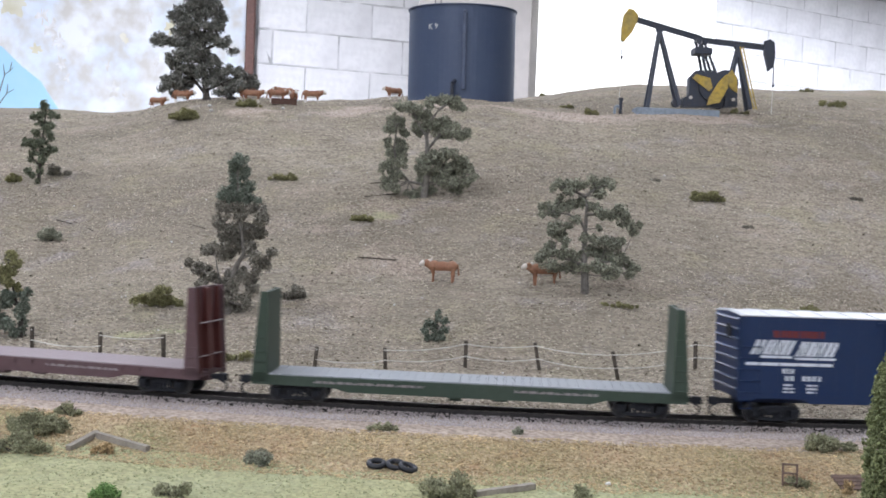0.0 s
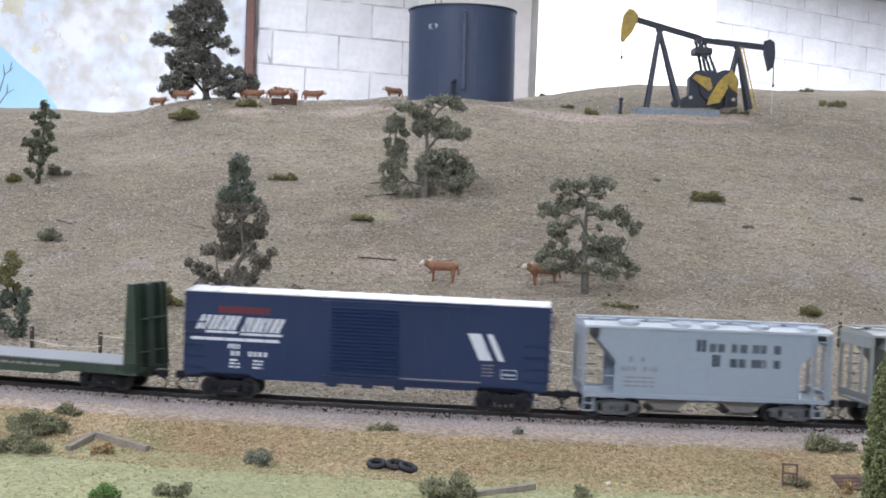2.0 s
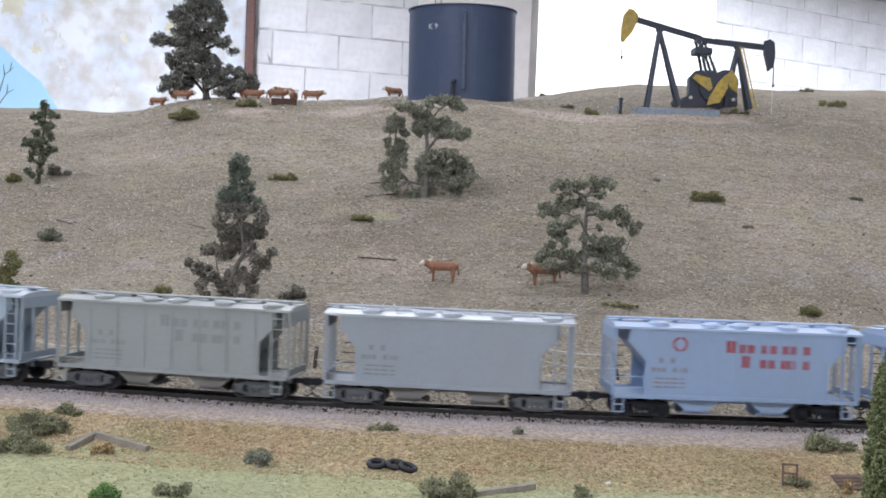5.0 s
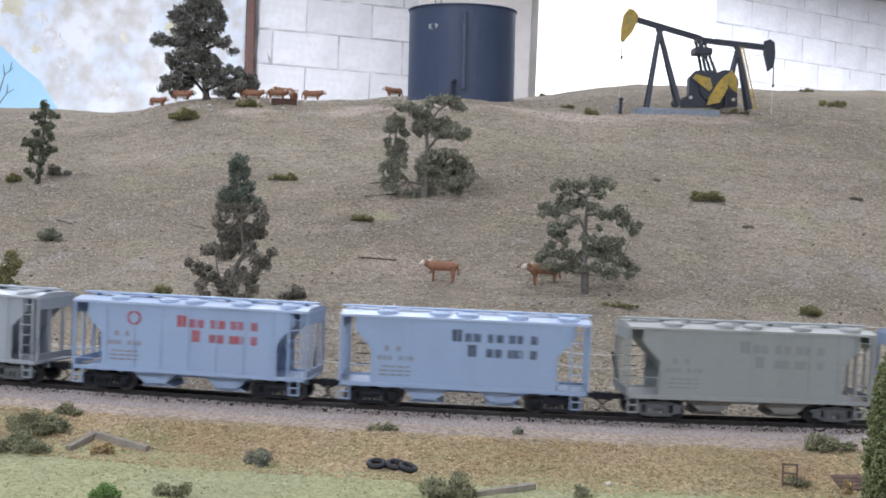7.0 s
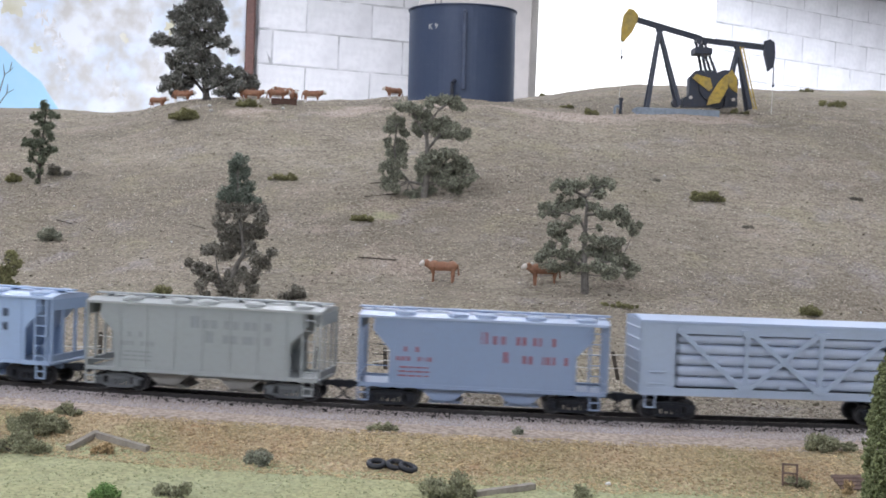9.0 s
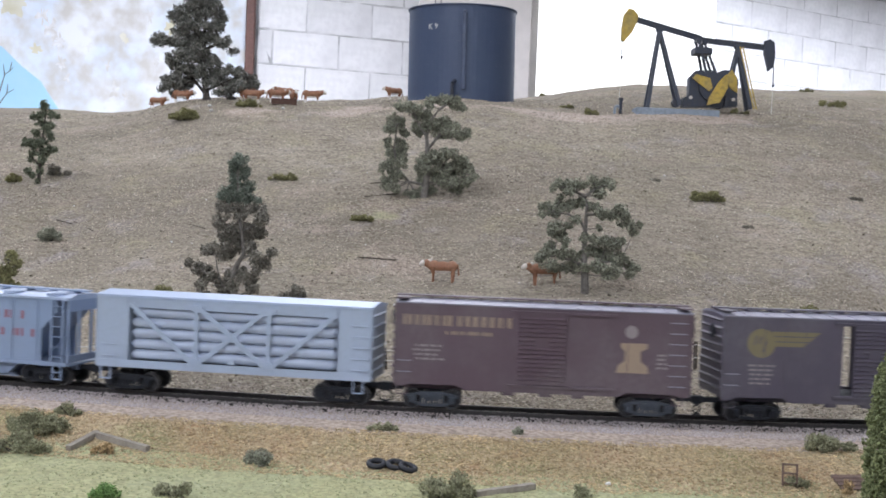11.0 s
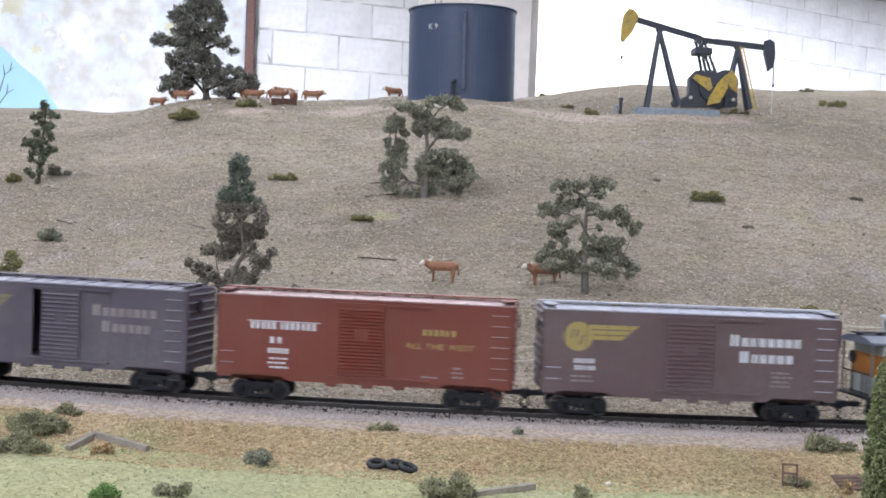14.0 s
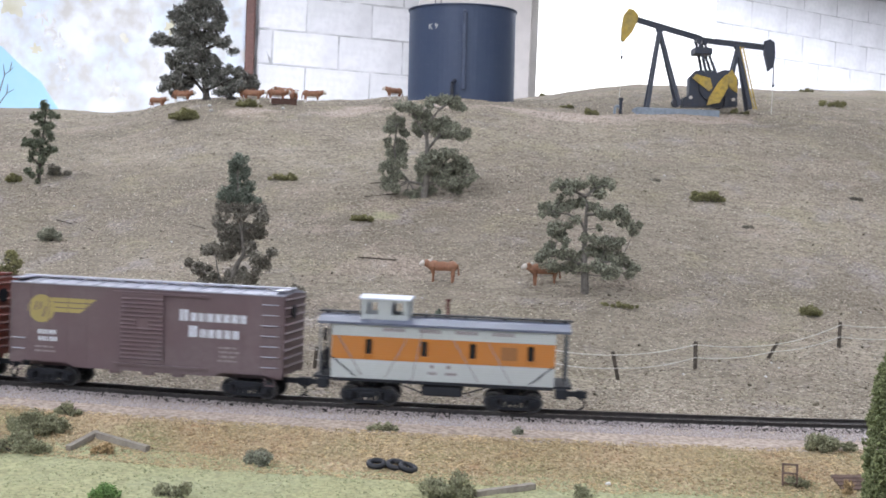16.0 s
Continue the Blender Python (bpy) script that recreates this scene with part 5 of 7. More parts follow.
# ---- caboose ----
def caboose():
    half, w = 0.0552, 0.0165
    t = car("caboose", 2.1694, "white and orange caboose with a small roof cupola", "caboose")
    wins = [(-0.0385, -0.0350), (-0.0110, -0.0075), (0.0130, 0.0165), (0.0415, 0.0450)]
    z0, z1, z2, zt = 0.0105, 0.0200, 0.0315, 0.0372
    wz0, wz1 = 0.0228, 0.0302
    for nm, mat, zs in (("lower_wall", P_CAB_WHITE, (z0, z1)), ("upper_wall", P_CAB_WHITE, (z2, zt))):
        b = B()
        for y in (-w, w - 0.0008):
            box(b, -half, half, y, y + 0.0008, *zs)
        for s in (-1, 1):
            box(b, *sorted((s * half, s * (half - 0.0008))), -w + 0.0008, w - 0.0008, *zs)
        for k in range(int((zs[1] - zs[0]) / 0.0012)):
            z = zs[0] + 0.0006 + k * 0.0012
            prism(b, [(-w, z), (-w - 0.00022, z), (-w, z + 0.0010)], "x", -half, half)
        part(nm, b, mat, t, "white clapboard")
    b = B()
    for y in (-w, w - 0.0008):
        xs = [-half] + [q for p in wins for q in p] + [half]
        for i in range(0, len(xs), 2):
            box(b, xs[i], xs[i + 1], y, y + 0.0008, z1, z2)
        for a, c in wins:
            box(b, a, c, y, y + 0.0008, z1, wz0)
            box(b, a, c, y, y + 0.0008, wz1, z2)
    for s in (-1, 1):
        box(b, *sorted((s * half, s * (half - 0.0008))), -w + 0.0008, w - 0.0008, z1, z2)
    for xa, xb in ((-half, -0.039), (-0.0345, -0.0115), (-0.007, 0.0125), (0.017, 0.041), (0.0455, half)):
        for k in range(9):
            z = z1 + 0.0006 + k * 0.0012
            prism(b, [(-w, z), (-w - 0.00022, z), (-w, z + 0.0010)], "x", xa, xb)
    part("orange_band", b, P_CAB_ORANGE, t, "orange clapboard band with windows")
    for a, c in wins:
        b = B()
        for q in ((a - 0.0004, a + 0.0002, wz0, wz1), (c - 0.0002, c + 0.0004, wz0, wz1), (a - 0.0004, c + 0.0004, wz0 - 0.0005, wz0), (a - 0.0004, c + 0.0004, wz1, wz1 + 0.0005)):
            box(b, q[0], q[1], -w - 0.0005, -w + 0.0002, q[2], q[3])
        part("window_frame", b, P_CAB_ORANGE, t)
        b = B(); box(b, a, c, -w + 0.0009, -w + 0.0013, wz0, wz1)
        part("window_pane", b, P_DARK, t, "dark window")
    # diagonal truss rods over the side
    for x0, x1, za, zb in ((-0.055, -0.043, z1 + 0.001, z0 + 0.001), (0.043, 0.055, z0 + 0.001, z1 + 0.001), (-0.052, -0.040, z2, z0 + 0.002), (-0.018, -0.028, z2, z0 + 0.001), (0.005, 0.018, z2, z0 + 0.001), (0.022, 0.034, z2, z0 + 0.001), (-0.010, -0.015, zt, z0)):
        b = B(); bar(b, (x0, -w - 0.0004, za), (x1, -w - 0.0004, zb), 0.0005, 0.0004, up=(0, 1, 0))
        part("side_rod", b, P_PALE if x0 not in (-0.055, 0.043) else P_BLACK, t)
    b = B(); box(b, 0.0288, 0.0365, -w - 0.0006, -w - 0.0002, 0.0228, 0.0293)
    part("plaque", b, P_PLAQUE, t, "small brown plaque")
    word(t, -0.006, 0.0172, [0.0022, -0.006, 0.0022], 0.0018, P_PALE, -w - 0.0003, 0.2)
    word(t, -0.007, 0.0140, [0.0015] * 3 + [-0.004] + [0.0015] * 4, 0.0014, P_PALE, -w - 0.0003, 0.2)
    for k in range(4):
        word(t, -0.030 + k * 0.018, 0.0345, [0.0016] * 7, 0.0016, P_PALE, -w - 0.0003, 0.2)
    # roof
    b = B()
    prism(b, [(-w - 0.0015, zt), (-w - 0.0015, zt + 0.0012), (-0.009, zt + 0.0034), (0, zt + 0.0040), (0.009, zt + 0.0034), (w + 0.0015, zt + 0.0012), (w + 0.0015, zt)], "x", -0.0625, 0.0625)
    part("roof", b, P_CAB_ROOF, t, "dark blue-grey roof")
    b = B(); box(b, -0.0640, -0.043, -0.003, 0.003, zt + 0.0046, zt + 0.0053); box(b, -0.017, 0.0640, -0.003, 0.003, zt + 0.0046, zt + 0.0053)
    for x in (-0.06, -0.05, -0.01, 0.01, 0.03, 0.05, 0.06):
        box(b, x - 0.0006, x + 0.0006, -0.0025, 0.0025, zt + 0.0034, zt + 0.0047)
    part("running_board", b, P_BLACK, t)
    # cupola with window openings
    cw, c0, c1, cz0, cz1 = 0.0125, -0.0420, -0.0180, zt + 0.0012, 0.0495
    b = B()
    for y in (-cw, cw - 0.0007):
        box(b, c0, c1, y, y + 0.0007, cz0, cz0 + 0.0038)
        box(b, c0, c1, y, y + 0.0007, cz1 - 0.0012, cz1)
        for xa, xb in ((c0, c0 + 0.0030), (c0 + 0.0085, c0 + 0.0155), (c1 - 0.0030, c1)):
            box(b, xa, xb, y, y + 0.0007, cz0 + 0.0038, cz1 - 0.0012)
    for x in (c0, c1 - 0.0007):
        box(b, x, x + 0.0007, -cw + 0.0007, cw - 0.0007, cz0, cz0 + 0.0038)
        box(b, x, x + 0.0007, -cw + 0.0007, cw - 0.0007, cz1 - 0.0012, cz1)
        box(b, x, x + 0.0007, -0.002, 0.002, cz0 + 0.0038, cz1 - 0.0012)
        for s in (-1, 1):
            box(b, x, x + 0.0007, *sorted((s * cw, s * (cw - 0.002))), cz0 + 0.0038, cz1 - 0.0012)
    cup = part("cupola", b, P_CAB_WHITE, t, "white cupola with open windows")
    b = B(); prism(b, [(-cw - 0.001, cz1), (-cw - 0.001, cz1 + 0.0008), (0, cz1 + 0.0020), (cw + 0.001, cz1 + 0.0008), (cw + 0.001, cz1)], "x", c0 - 0.0008, c1 + 0.0008)
    part("cupola_roof", b, P_WHITE, cup)
    b = B(); rod(b, (0.0008, 0, zt + 0.003), (0.0008, 0, 0.0500), 0.0008, seg=8); rod(b, (0.0008, 0, 0.0497), (0.0008, 0, 0.0506), 0.0012, seg=8)
    part("stove_pipe", b, P_RUST_END, t)
    # platforms, posts, railings
    for s in (-1, 1):
        b = B(); box(b, *sorted((s * half, s * 0.0640)), -w, w, 0.0100, 0.0112); box(b, *sorted((s * 0.0560, s * 0.0620)), -w - 0.001, -w + 0.004, 0.0050, 0.0100, 0.0006)
        part("platform", b, P_BLACK, t)
        for y in (-w + 0.001, w - 0.001):
            b = B(); rod(b, (s * 0.0610, y, 0.0110), (s * 0.0610, y, zt), 0.0006, seg=6)
            part("platform_post", b, P_TRUCK_G, t)
        b = B()
        rod(b, (s * 0.0610, -w + 0.001, 0.0220), (s * 0.0610, w - 0.001, 0.0220), 0.0004, seg=5)
        for y in (-0.011, -0.006, 0.006, 0.011):
            rod(b, (s * 0.0610, y, 0.0112), (s * 0.0610, y, 0.0220), 0.0004, seg=5)
        part("end_railing", b, P_BLACK, t)
        b = B(); rod(b, (s * 0.0615, 0.004, 0.0115), (s * 0.0615, 0.004, 0.0300), 0.0005, seg=6); rod(b, (s * 0.0610, 0.004, 0.0295), (s * 0.0622, 0.004, 0.0295), 0.0032, seg=14)
        part("brake_wheel", b, P_BLACK, t)
    b = B(); box(b, -half, half, -w + 0.001, w - 0.001, 0.0088, 0.0104); box(b, -half, half, -w - 0.0003, -w + 0.0012, 0.0092, 0.0106)
    part("underframe", b, P_BLACK, t)
    b = B(); box(b, -0.0100, 0.0100, -w + 0.0015, w - 0.0015, 0.0032, 0.0088, 0.0006)
    part("equipment_box", b, P_BLACK, t, "black box under the floor")
    b = B(); bar(b, (-0.022, -w + 0.003, 0.0085), (-0.010, -w + 0.003, 0.0045), 0.0006, 0.0006); bar(b, (0.022, -w + 0.003, 0.0085), (0.010, -w + 0.003, 0.0045), 0.0006, 0.0006)
    part("brake_rod", b, P_BLACK, t)
    for x in (-0.0365, 0.0355):
        truck(t, x, P_BLACK)
    for s in (-1, 1):
        coupler(t, s * 0.0630, s)
    lift(t, 0.0036)


bulkhead_flat(-0.2230, "plum brown flat car with tall end bulkheads", P_PLUM, P_PLUM_DECK, P_RUST_END)
bulkhead_flat(0.0160, "empty dark green flat car with tall end bulkheads", P_GREEN, P_GREEN_DECK, P_GREEN)
blue_boxcar()
hopper(0.4027, "pale grey covered hopper car with dark lettering", P_GREY_A, P_TRUCK_G, P_INK)
hopper(0.5439, "drab grey covered hopper car with nearly faded lettering", P_GREY_B, P_TRUCK_G, P_INK_FADE)
hopper(0.6827, "light grey covered hopper car, dusty, with faint lettering", P_GREY_C, P_TRUCK_G, None, white_spot=True)
hopper(0.8235, "pale blue covered hopper car with red lettering", P_SKY_A, P_BLACK, P_RED, emblem=P_RED, marks=P_PALE)
hopper(0.9612, "pale blue covered hopper car with black lettering", P_SKY_A, P_BLACK, P_INK, marks=P_INK_FADE)
hopper(1.1012, "drab grey covered hopper car with faded grey lettering", P_GREY_B, P_TRUCK_G, P_INK_FADE)
hopper(1.2411, "slate blue covered hopper car with widely spaced red lettering", P_SKY_B, P_BLACK, P_RED_FADE, marks=P_RED_FADE, wide_marks=True)
cylinder_car()
maroon_boxcar()
open_boxcar()
red_boxcar()
brown_boxcar()
caboose()


# ---- trees and bushes ----
def leaf(name, a, b, spread=0.45):
    return material(name, a, 0.9, second=b, third=tuple((p + q) / 2 for p, q in zip(a, b)), scale=350, bump=0, big=60, spread=spread, spec=0.1)


L_GREY = leaf("grey_green_foliage", (0.31, 0.315, 0.245), (0.15, 0.158, 0.118))
L_DARK = leaf("dark_green_foliage", (0.185, 0.205, 0.145), (0.085, 0.10, 0.070))
L_BLUE = leaf("bluish_green_foliage", (0.20, 0.228, 0.185), (0.10, 0.122, 0.095))
L_BROWN = leaf("brown_grey_foliage", (0.265, 0.25, 0.21), (0.13, 0.12, 0.098))
L_TOP = leaf("dull_grey_foliage", (0.24, 0.24, 0.215), (0.115, 0.115, 0.10))
L_OLIVE = leaf("olive_foliage", (0.275, 0.265, 0.135), (0.135, 0.13, 0.062))
L_FRESH = leaf("fresh_green_foliage", (0.20, 0.33, 0.12), (0.13, 0.22, 0.08))
L_CYPRESS = leaf("cypress_foliage", (0.205, 0.228, 0.115), (0.13, 0.15, 0.072))
L_STRAW = leaf("straw_tuft", (0.44, 0.32, 0.18), (0.30, 0.205, 0.11))
L_SAGE = leaf("sage_foliage", (0.33, 0.33, 0.215), (0.175, 0.175, 0.11))
M_BARK = material("grey_bark", (0.20, 0.185, 0.165), 0.9, second=(0.09, 0.08, 0.07), scale=350, big=60, bump=0.6)
M_BARK_DARK = material("dark_bark", (0.07, 0.06, 0.052), 0.9, second=(0.03, 0.026, 0.022), scale=350, big=60, bump=0.6)


def puffs(r, c, rx, ry, rz, size):
    """Centres and radii of small round tufts that fill a clump, most of them near its skin."""
    out = []
    for _ in range(max(5, int(3.4 * rx * rz / size ** 2))):
        v = Vector((r.gauss(0, 1), r.gauss(0, 1), r.gauss(0, 1))).normalized() * r.random() ** 0.4
        out.append((c[0] + v.x * (rx - 0.5 * size), c[1] + v.y * max(0.2 * size, ry - 0.5 * size), c[2] + v.z * max(0.2 * size, rz - 0.5 * size), size * r.uniform(0.6, 1.25)))
    return out


def leafage(name, tufts, grain, mat, parent, label, cover=1.0):
    """Small bent leaves, two triangles each, over and inside many round tufts."""
    rng = np.random.default_rng(len(tufts) + 5)
    p = np.array(tufts, dtype=float)
    count = np.maximum(10, (cover * 4.6 * (p[:, 3] / grain) ** 2).astype(int))
    p = np.repeat(p, count, axis=0)
    n = len(p)
    d = rng.normal(size=(n, 3))
    d /= np.linalg.norm(d, axis=1)[:, None]
    at = p[:, :3] + d * (p[:, 3] * rng.uniform(0.45, 1.08, n))[:, None]
    nor = d + rng.normal(0, 0.55, (n, 3))
    nor /= np.linalg.norm(nor, axis=1)[:, None]
    u = np.cross(nor, rng.normal(size=(n, 3)))
    u /= np.linalg.norm(u, axis=1)[:, None]
    w = np.cross(nor, u)
    g = (grain * rng.uniform(0.6, 1.4, n))[:, None]
    bend = nor * g * rng.uniform(-0.1, 0.5, n)[:, None]
    v = np.stack([at + u * g, at + w * g * 0.62 + bend, at - u * g, at - w * g * 0.62 + bend], axis=1)
    tri = np.array([(0, 1, 2), (0, 2, 3)])
    faces = (tri[None] + 4 * np.arange(n)[:, None, None]).reshape(-1, 3)
    me = bpy.data.meshes.new(name)
    me.vertices.add(n * 4)
    me.vertices.foreach_set("co", v.reshape(-1))
    me.loops.add(len(faces) * 3)
    me.loops.foreach_set("vertex_index", faces.reshape(-1))
    me.polygons.add(len(faces))
    me.polygons.foreach_set("loop_start", np.arange(0, len(faces) * 3, 3))
    me.update()
    me.validate()
    me.materials.append(mat)
    ob = new(name, me)
    ob.parent = parent
    return tagged(ob, label)


def limb(b, pts, r0, r1):
    """A bent, tapering branch."""
    for i in range(len(pts) - 1):
        f0, f1 = i / (len(pts) - 1), (i + 1) / (len(pts) - 1)
        rod(b, pts[i], pts[i + 1], r0 + (r1 - r0) * f0, r0 + (r1 - r0) * f1, seg=8)


def tree(seed, x, y, tall, label, base, foot, high, trunk, limbs, clumps, foliage, bark, girth=0.035, grain=0.0008, tuft=0.0026, cover=1.0, sink=0.004, deep=0.22):
    """tall: metres; trunk, limbs and clumps come from a sketch in which the tree stands on (base, foot) and is high units tall;
    a clump is (across, down, half width, half height) and the number of its foliage."""
    r = random.Random(seed)
    t = thing("tree", pose(x, y, surface(x, y) - sink), label, "tree", "model trees on the hill")
    k = tall / high

    def at(p, d=0.0):
        return Vector(((p[0] - base) * k, d * tall, (foot - p[1]) * k))
    b = B()
    limb(b, [at(p, 0.012 * math.sin(7 * i + seed)) for i, p in enumerate(trunk)], girth * tall, girth * tall * 0.15)
    rod(b, at(trunk[0]) - Vector((0, 0, 0.01 * tall)), at(trunk[0]) + Vector((0, 0, 0.05 * tall)), girth * tall * 1.5, girth * tall, seg=8)
    tr = part("trunk", b, bark, t, "tapered trunk")
    nodes = [at(p) for p in trunk[1:]]
    for pts in limbs:
        b = B()
        limb(b, [at(p, 0.012 * math.sin(3 * i + seed)) for i, p in enumerate(pts)], girth * tall * 0.42, girth * tall * 0.12)
        part("limb", b, bark, tr)
        nodes += [at(p) for p in pts[1:]]
    # twigs that carry the clumps
    b = B()
    by_mat = {}
    for cx, cz, rx, rz, *mt in clumps:
        reach = abs(cx - base) / high
        c = at((cx, cz), r.uniform(-0.5, 0.5) * min(deep, reach * 0.9 + 0.07))
        near = min(nodes, key=lambda p: (p - c).length + 1.5 * max(0, p.z - c.z))
        rod(b, near, c, girth * tall * 0.16, girth * tall * 0.06, seg=5)
        by_mat.setdefault(mt[0] if mt else 0, []).extend(puffs(r, c, rx * k * 1.32, (rx + rz) * 0.66 * k, rz * k * 1.34, tuft))
    part("twig_work", b, bark, tr)
    for j, tufts in by_mat.items():
        leafage("crown", tufts, grain, foliage[j], t, "crown of small crumbly foliage", cover)
    return t


def bush(seed, x, y, wide, tall, foliage, label, grain=0.0010, blobs=None):
    r = random.Random(seed)
    t = thing("bush", pose(x, y, surface(x, y)), label, "bush", "bushes on the layout")
    near = y < 0.7
    tall *= 1.3 if near else 1.0
    blobs = blobs or max(4, round(wide / max(tall, 0.001) * 2.6))
    tufts = []
    for i in range(blobs):
        f = (i + 0.5) / blobs - 0.5 + r.uniform(-0.08, 0.08)
        rr = tall * r.uniform(0.30, 0.60) * (1.05 - abs(f) * 0.9) * (r.uniform(0.75, 1.1) if near else r.uniform(0.5, 1.15))
        c = (f * wide * 0.9, r.uniform(-0.25, 0.25) * wide * 0.5, rr * r.uniform(0.6, 1.0))
        tufts += puffs(r, c, min(rr * 1.25, wide * 0.3), rr * 1.1, rr, max(0.0013, min(0.0026, rr * 0.5)))
    b = B()
    for i in range(5):
        rod(b, (r.uniform(-0.2, 0.2) * wide, 0, -0.002), (r.uniform(-0.38, 0.38) * wide, r.uniform(-0.1, 0.1) * wide, tall * r.uniform(0.3, 0.5)), 0.0003, 0.0002, seg=5)
    part("stem", b, M_BARK_DARK, t)
    leafage("foliage", tufts, grain * 0.68, foliage, t, "crumbly foliage")
    return t


# the spreading tree beside the grazing cow
tree(11, 0.1041, 0.9205, 0.0875, "spreading grey-green tree with a pale trunk beside a cow", 1035, 522, 214,
     [(1035, 522), (1033, 480), (1030, 440), (1031, 400), (1032, 362), (1028, 342)],
     [[(1028, 342), (1012, 335), (990, 328)], [(1028, 342), (1045, 328), (1060, 322)], [(1031, 402), (1022, 386), (1000, 375), (972, 372)], [(1031, 374), (1060, 372), (1095, 378)], [(1012, 383), (1000, 395)], [(1033, 470), (1060, 458), (1095, 454)], [(1033, 466), (1005, 455), (975, 450)]],
     [(980, 322, 10, 9), (970, 328, 8, 8), (995, 325, 12, 10), (1010, 320, 10, 7), (1000, 335, 9, 6), (988, 345, 7, 5), (1025, 322, 10, 6), (1050, 325, 12, 12), (1065, 318, 12, 9), (1055, 338, 10, 7), (1040, 312, 9, 6), (1075, 322, 6, 5),
      (960, 362, 12, 8), (975, 372, 14, 9), (955, 377, 8, 6), (985, 360, 10, 9), (1005, 360, 14, 9), (1025, 355, 12, 8), (1045, 360, 10, 9), (1010, 385, 10, 7), (1000, 395, 9, 5), (1055, 372, 12, 9), (1070, 370, 14, 9), (1090, 362, 12, 9), (1100, 375, 14, 9), (1115, 390, 14, 9), (1120, 402, 8, 7), (1095, 388, 9, 5), (1055, 397, 4, 4),
      (975, 395, 10, 8), (968, 405, 8, 8), (985, 410, 12, 12), (995, 425, 8, 9), (972, 435, 11, 9), (960, 445, 11, 9), (985, 445, 14, 9), (950, 455, 8, 6), (970, 465, 16, 9), (985, 470, 12, 8),
      (1030, 415, 8, 8), (1050, 420, 12, 10), (1070, 420, 12, 9), (1085, 425, 12, 9), (1095, 418, 6, 6), (1040, 440, 16, 11), (1065, 445, 16, 12), (1090, 448, 14, 11), (1015, 450, 13, 10), (1010, 470, 12, 8), (1030, 468, 14, 9), (1055, 466, 15, 10), (1080, 470, 14, 9), (1105, 458, 12, 10), (1120, 465, 12, 8), (1110, 475, 8, 6), (1070, 482, 12, 6)],
     [L_GREY], M_BARK, 0.036)
# the broad tree in the middle of the slope
tree(12, -0.0198, 1.1229, 0.0958, "broad leaning grey-green tree with open gaps", 495, 765, 424,
     [(500, 765), (505, 690), (508, 620), (505, 550), (500, 510), (520, 440), (545, 405)],
     [[(545, 405), (575, 382), (605, 378)], [(500, 510), (470, 470), (440, 410), (405, 395)], [(508, 560), (560, 490), (620, 495)], [(505, 700), (440, 690), (390, 640), (375, 560), (385, 470)], [(506, 660), (560, 640), (640, 640)]],
     [(395, 395, 28, 20), (450, 405, 38, 22), (510, 378, 25, 18), (560, 368, 35, 20), (600, 375, 35, 22), (630, 395, 18, 15), (480, 430, 36, 25), (470, 480, 32, 25), (520, 470, 38, 28), (570, 460, 42, 28), (600, 490, 36, 26), (640, 502, 25, 22), (560, 497, 30, 18), (655, 490, 12, 8),
      (362, 450, 22, 22), (400, 458, 22, 20), (358, 490, 22, 22), (410, 498, 18, 18), (352, 540, 16, 22), (402, 548, 24, 28), (375, 582, 28, 22), (412, 592, 18, 18), (360, 618, 22, 20), (400, 622, 24, 20), (350, 642, 28, 20), (382, 670, 28, 22), (348, 695, 22, 20), (388, 718, 20, 18), (355, 716, 14, 12),
      (500, 600, 28, 20), (540, 588, 34, 22), (590, 580, 36, 24), (640, 610, 30, 24), (490, 640, 28, 24), (550, 640, 44, 32), (610, 640, 44, 32), (660, 636, 28, 26), (690, 662, 14, 16), (570, 682, 40, 26), (620, 692, 36, 24), (668, 682, 24, 20), (640, 714, 18, 12), (490, 682, 18, 18), (502, 712, 24, 16), (466, 732, 22, 14), (530, 716, 22, 16), (430, 738, 14, 10), (470, 752, 18, 12)],
     [L_GREY], M_BARK, 0.036, tuft=0.0029, grain=0.0009)
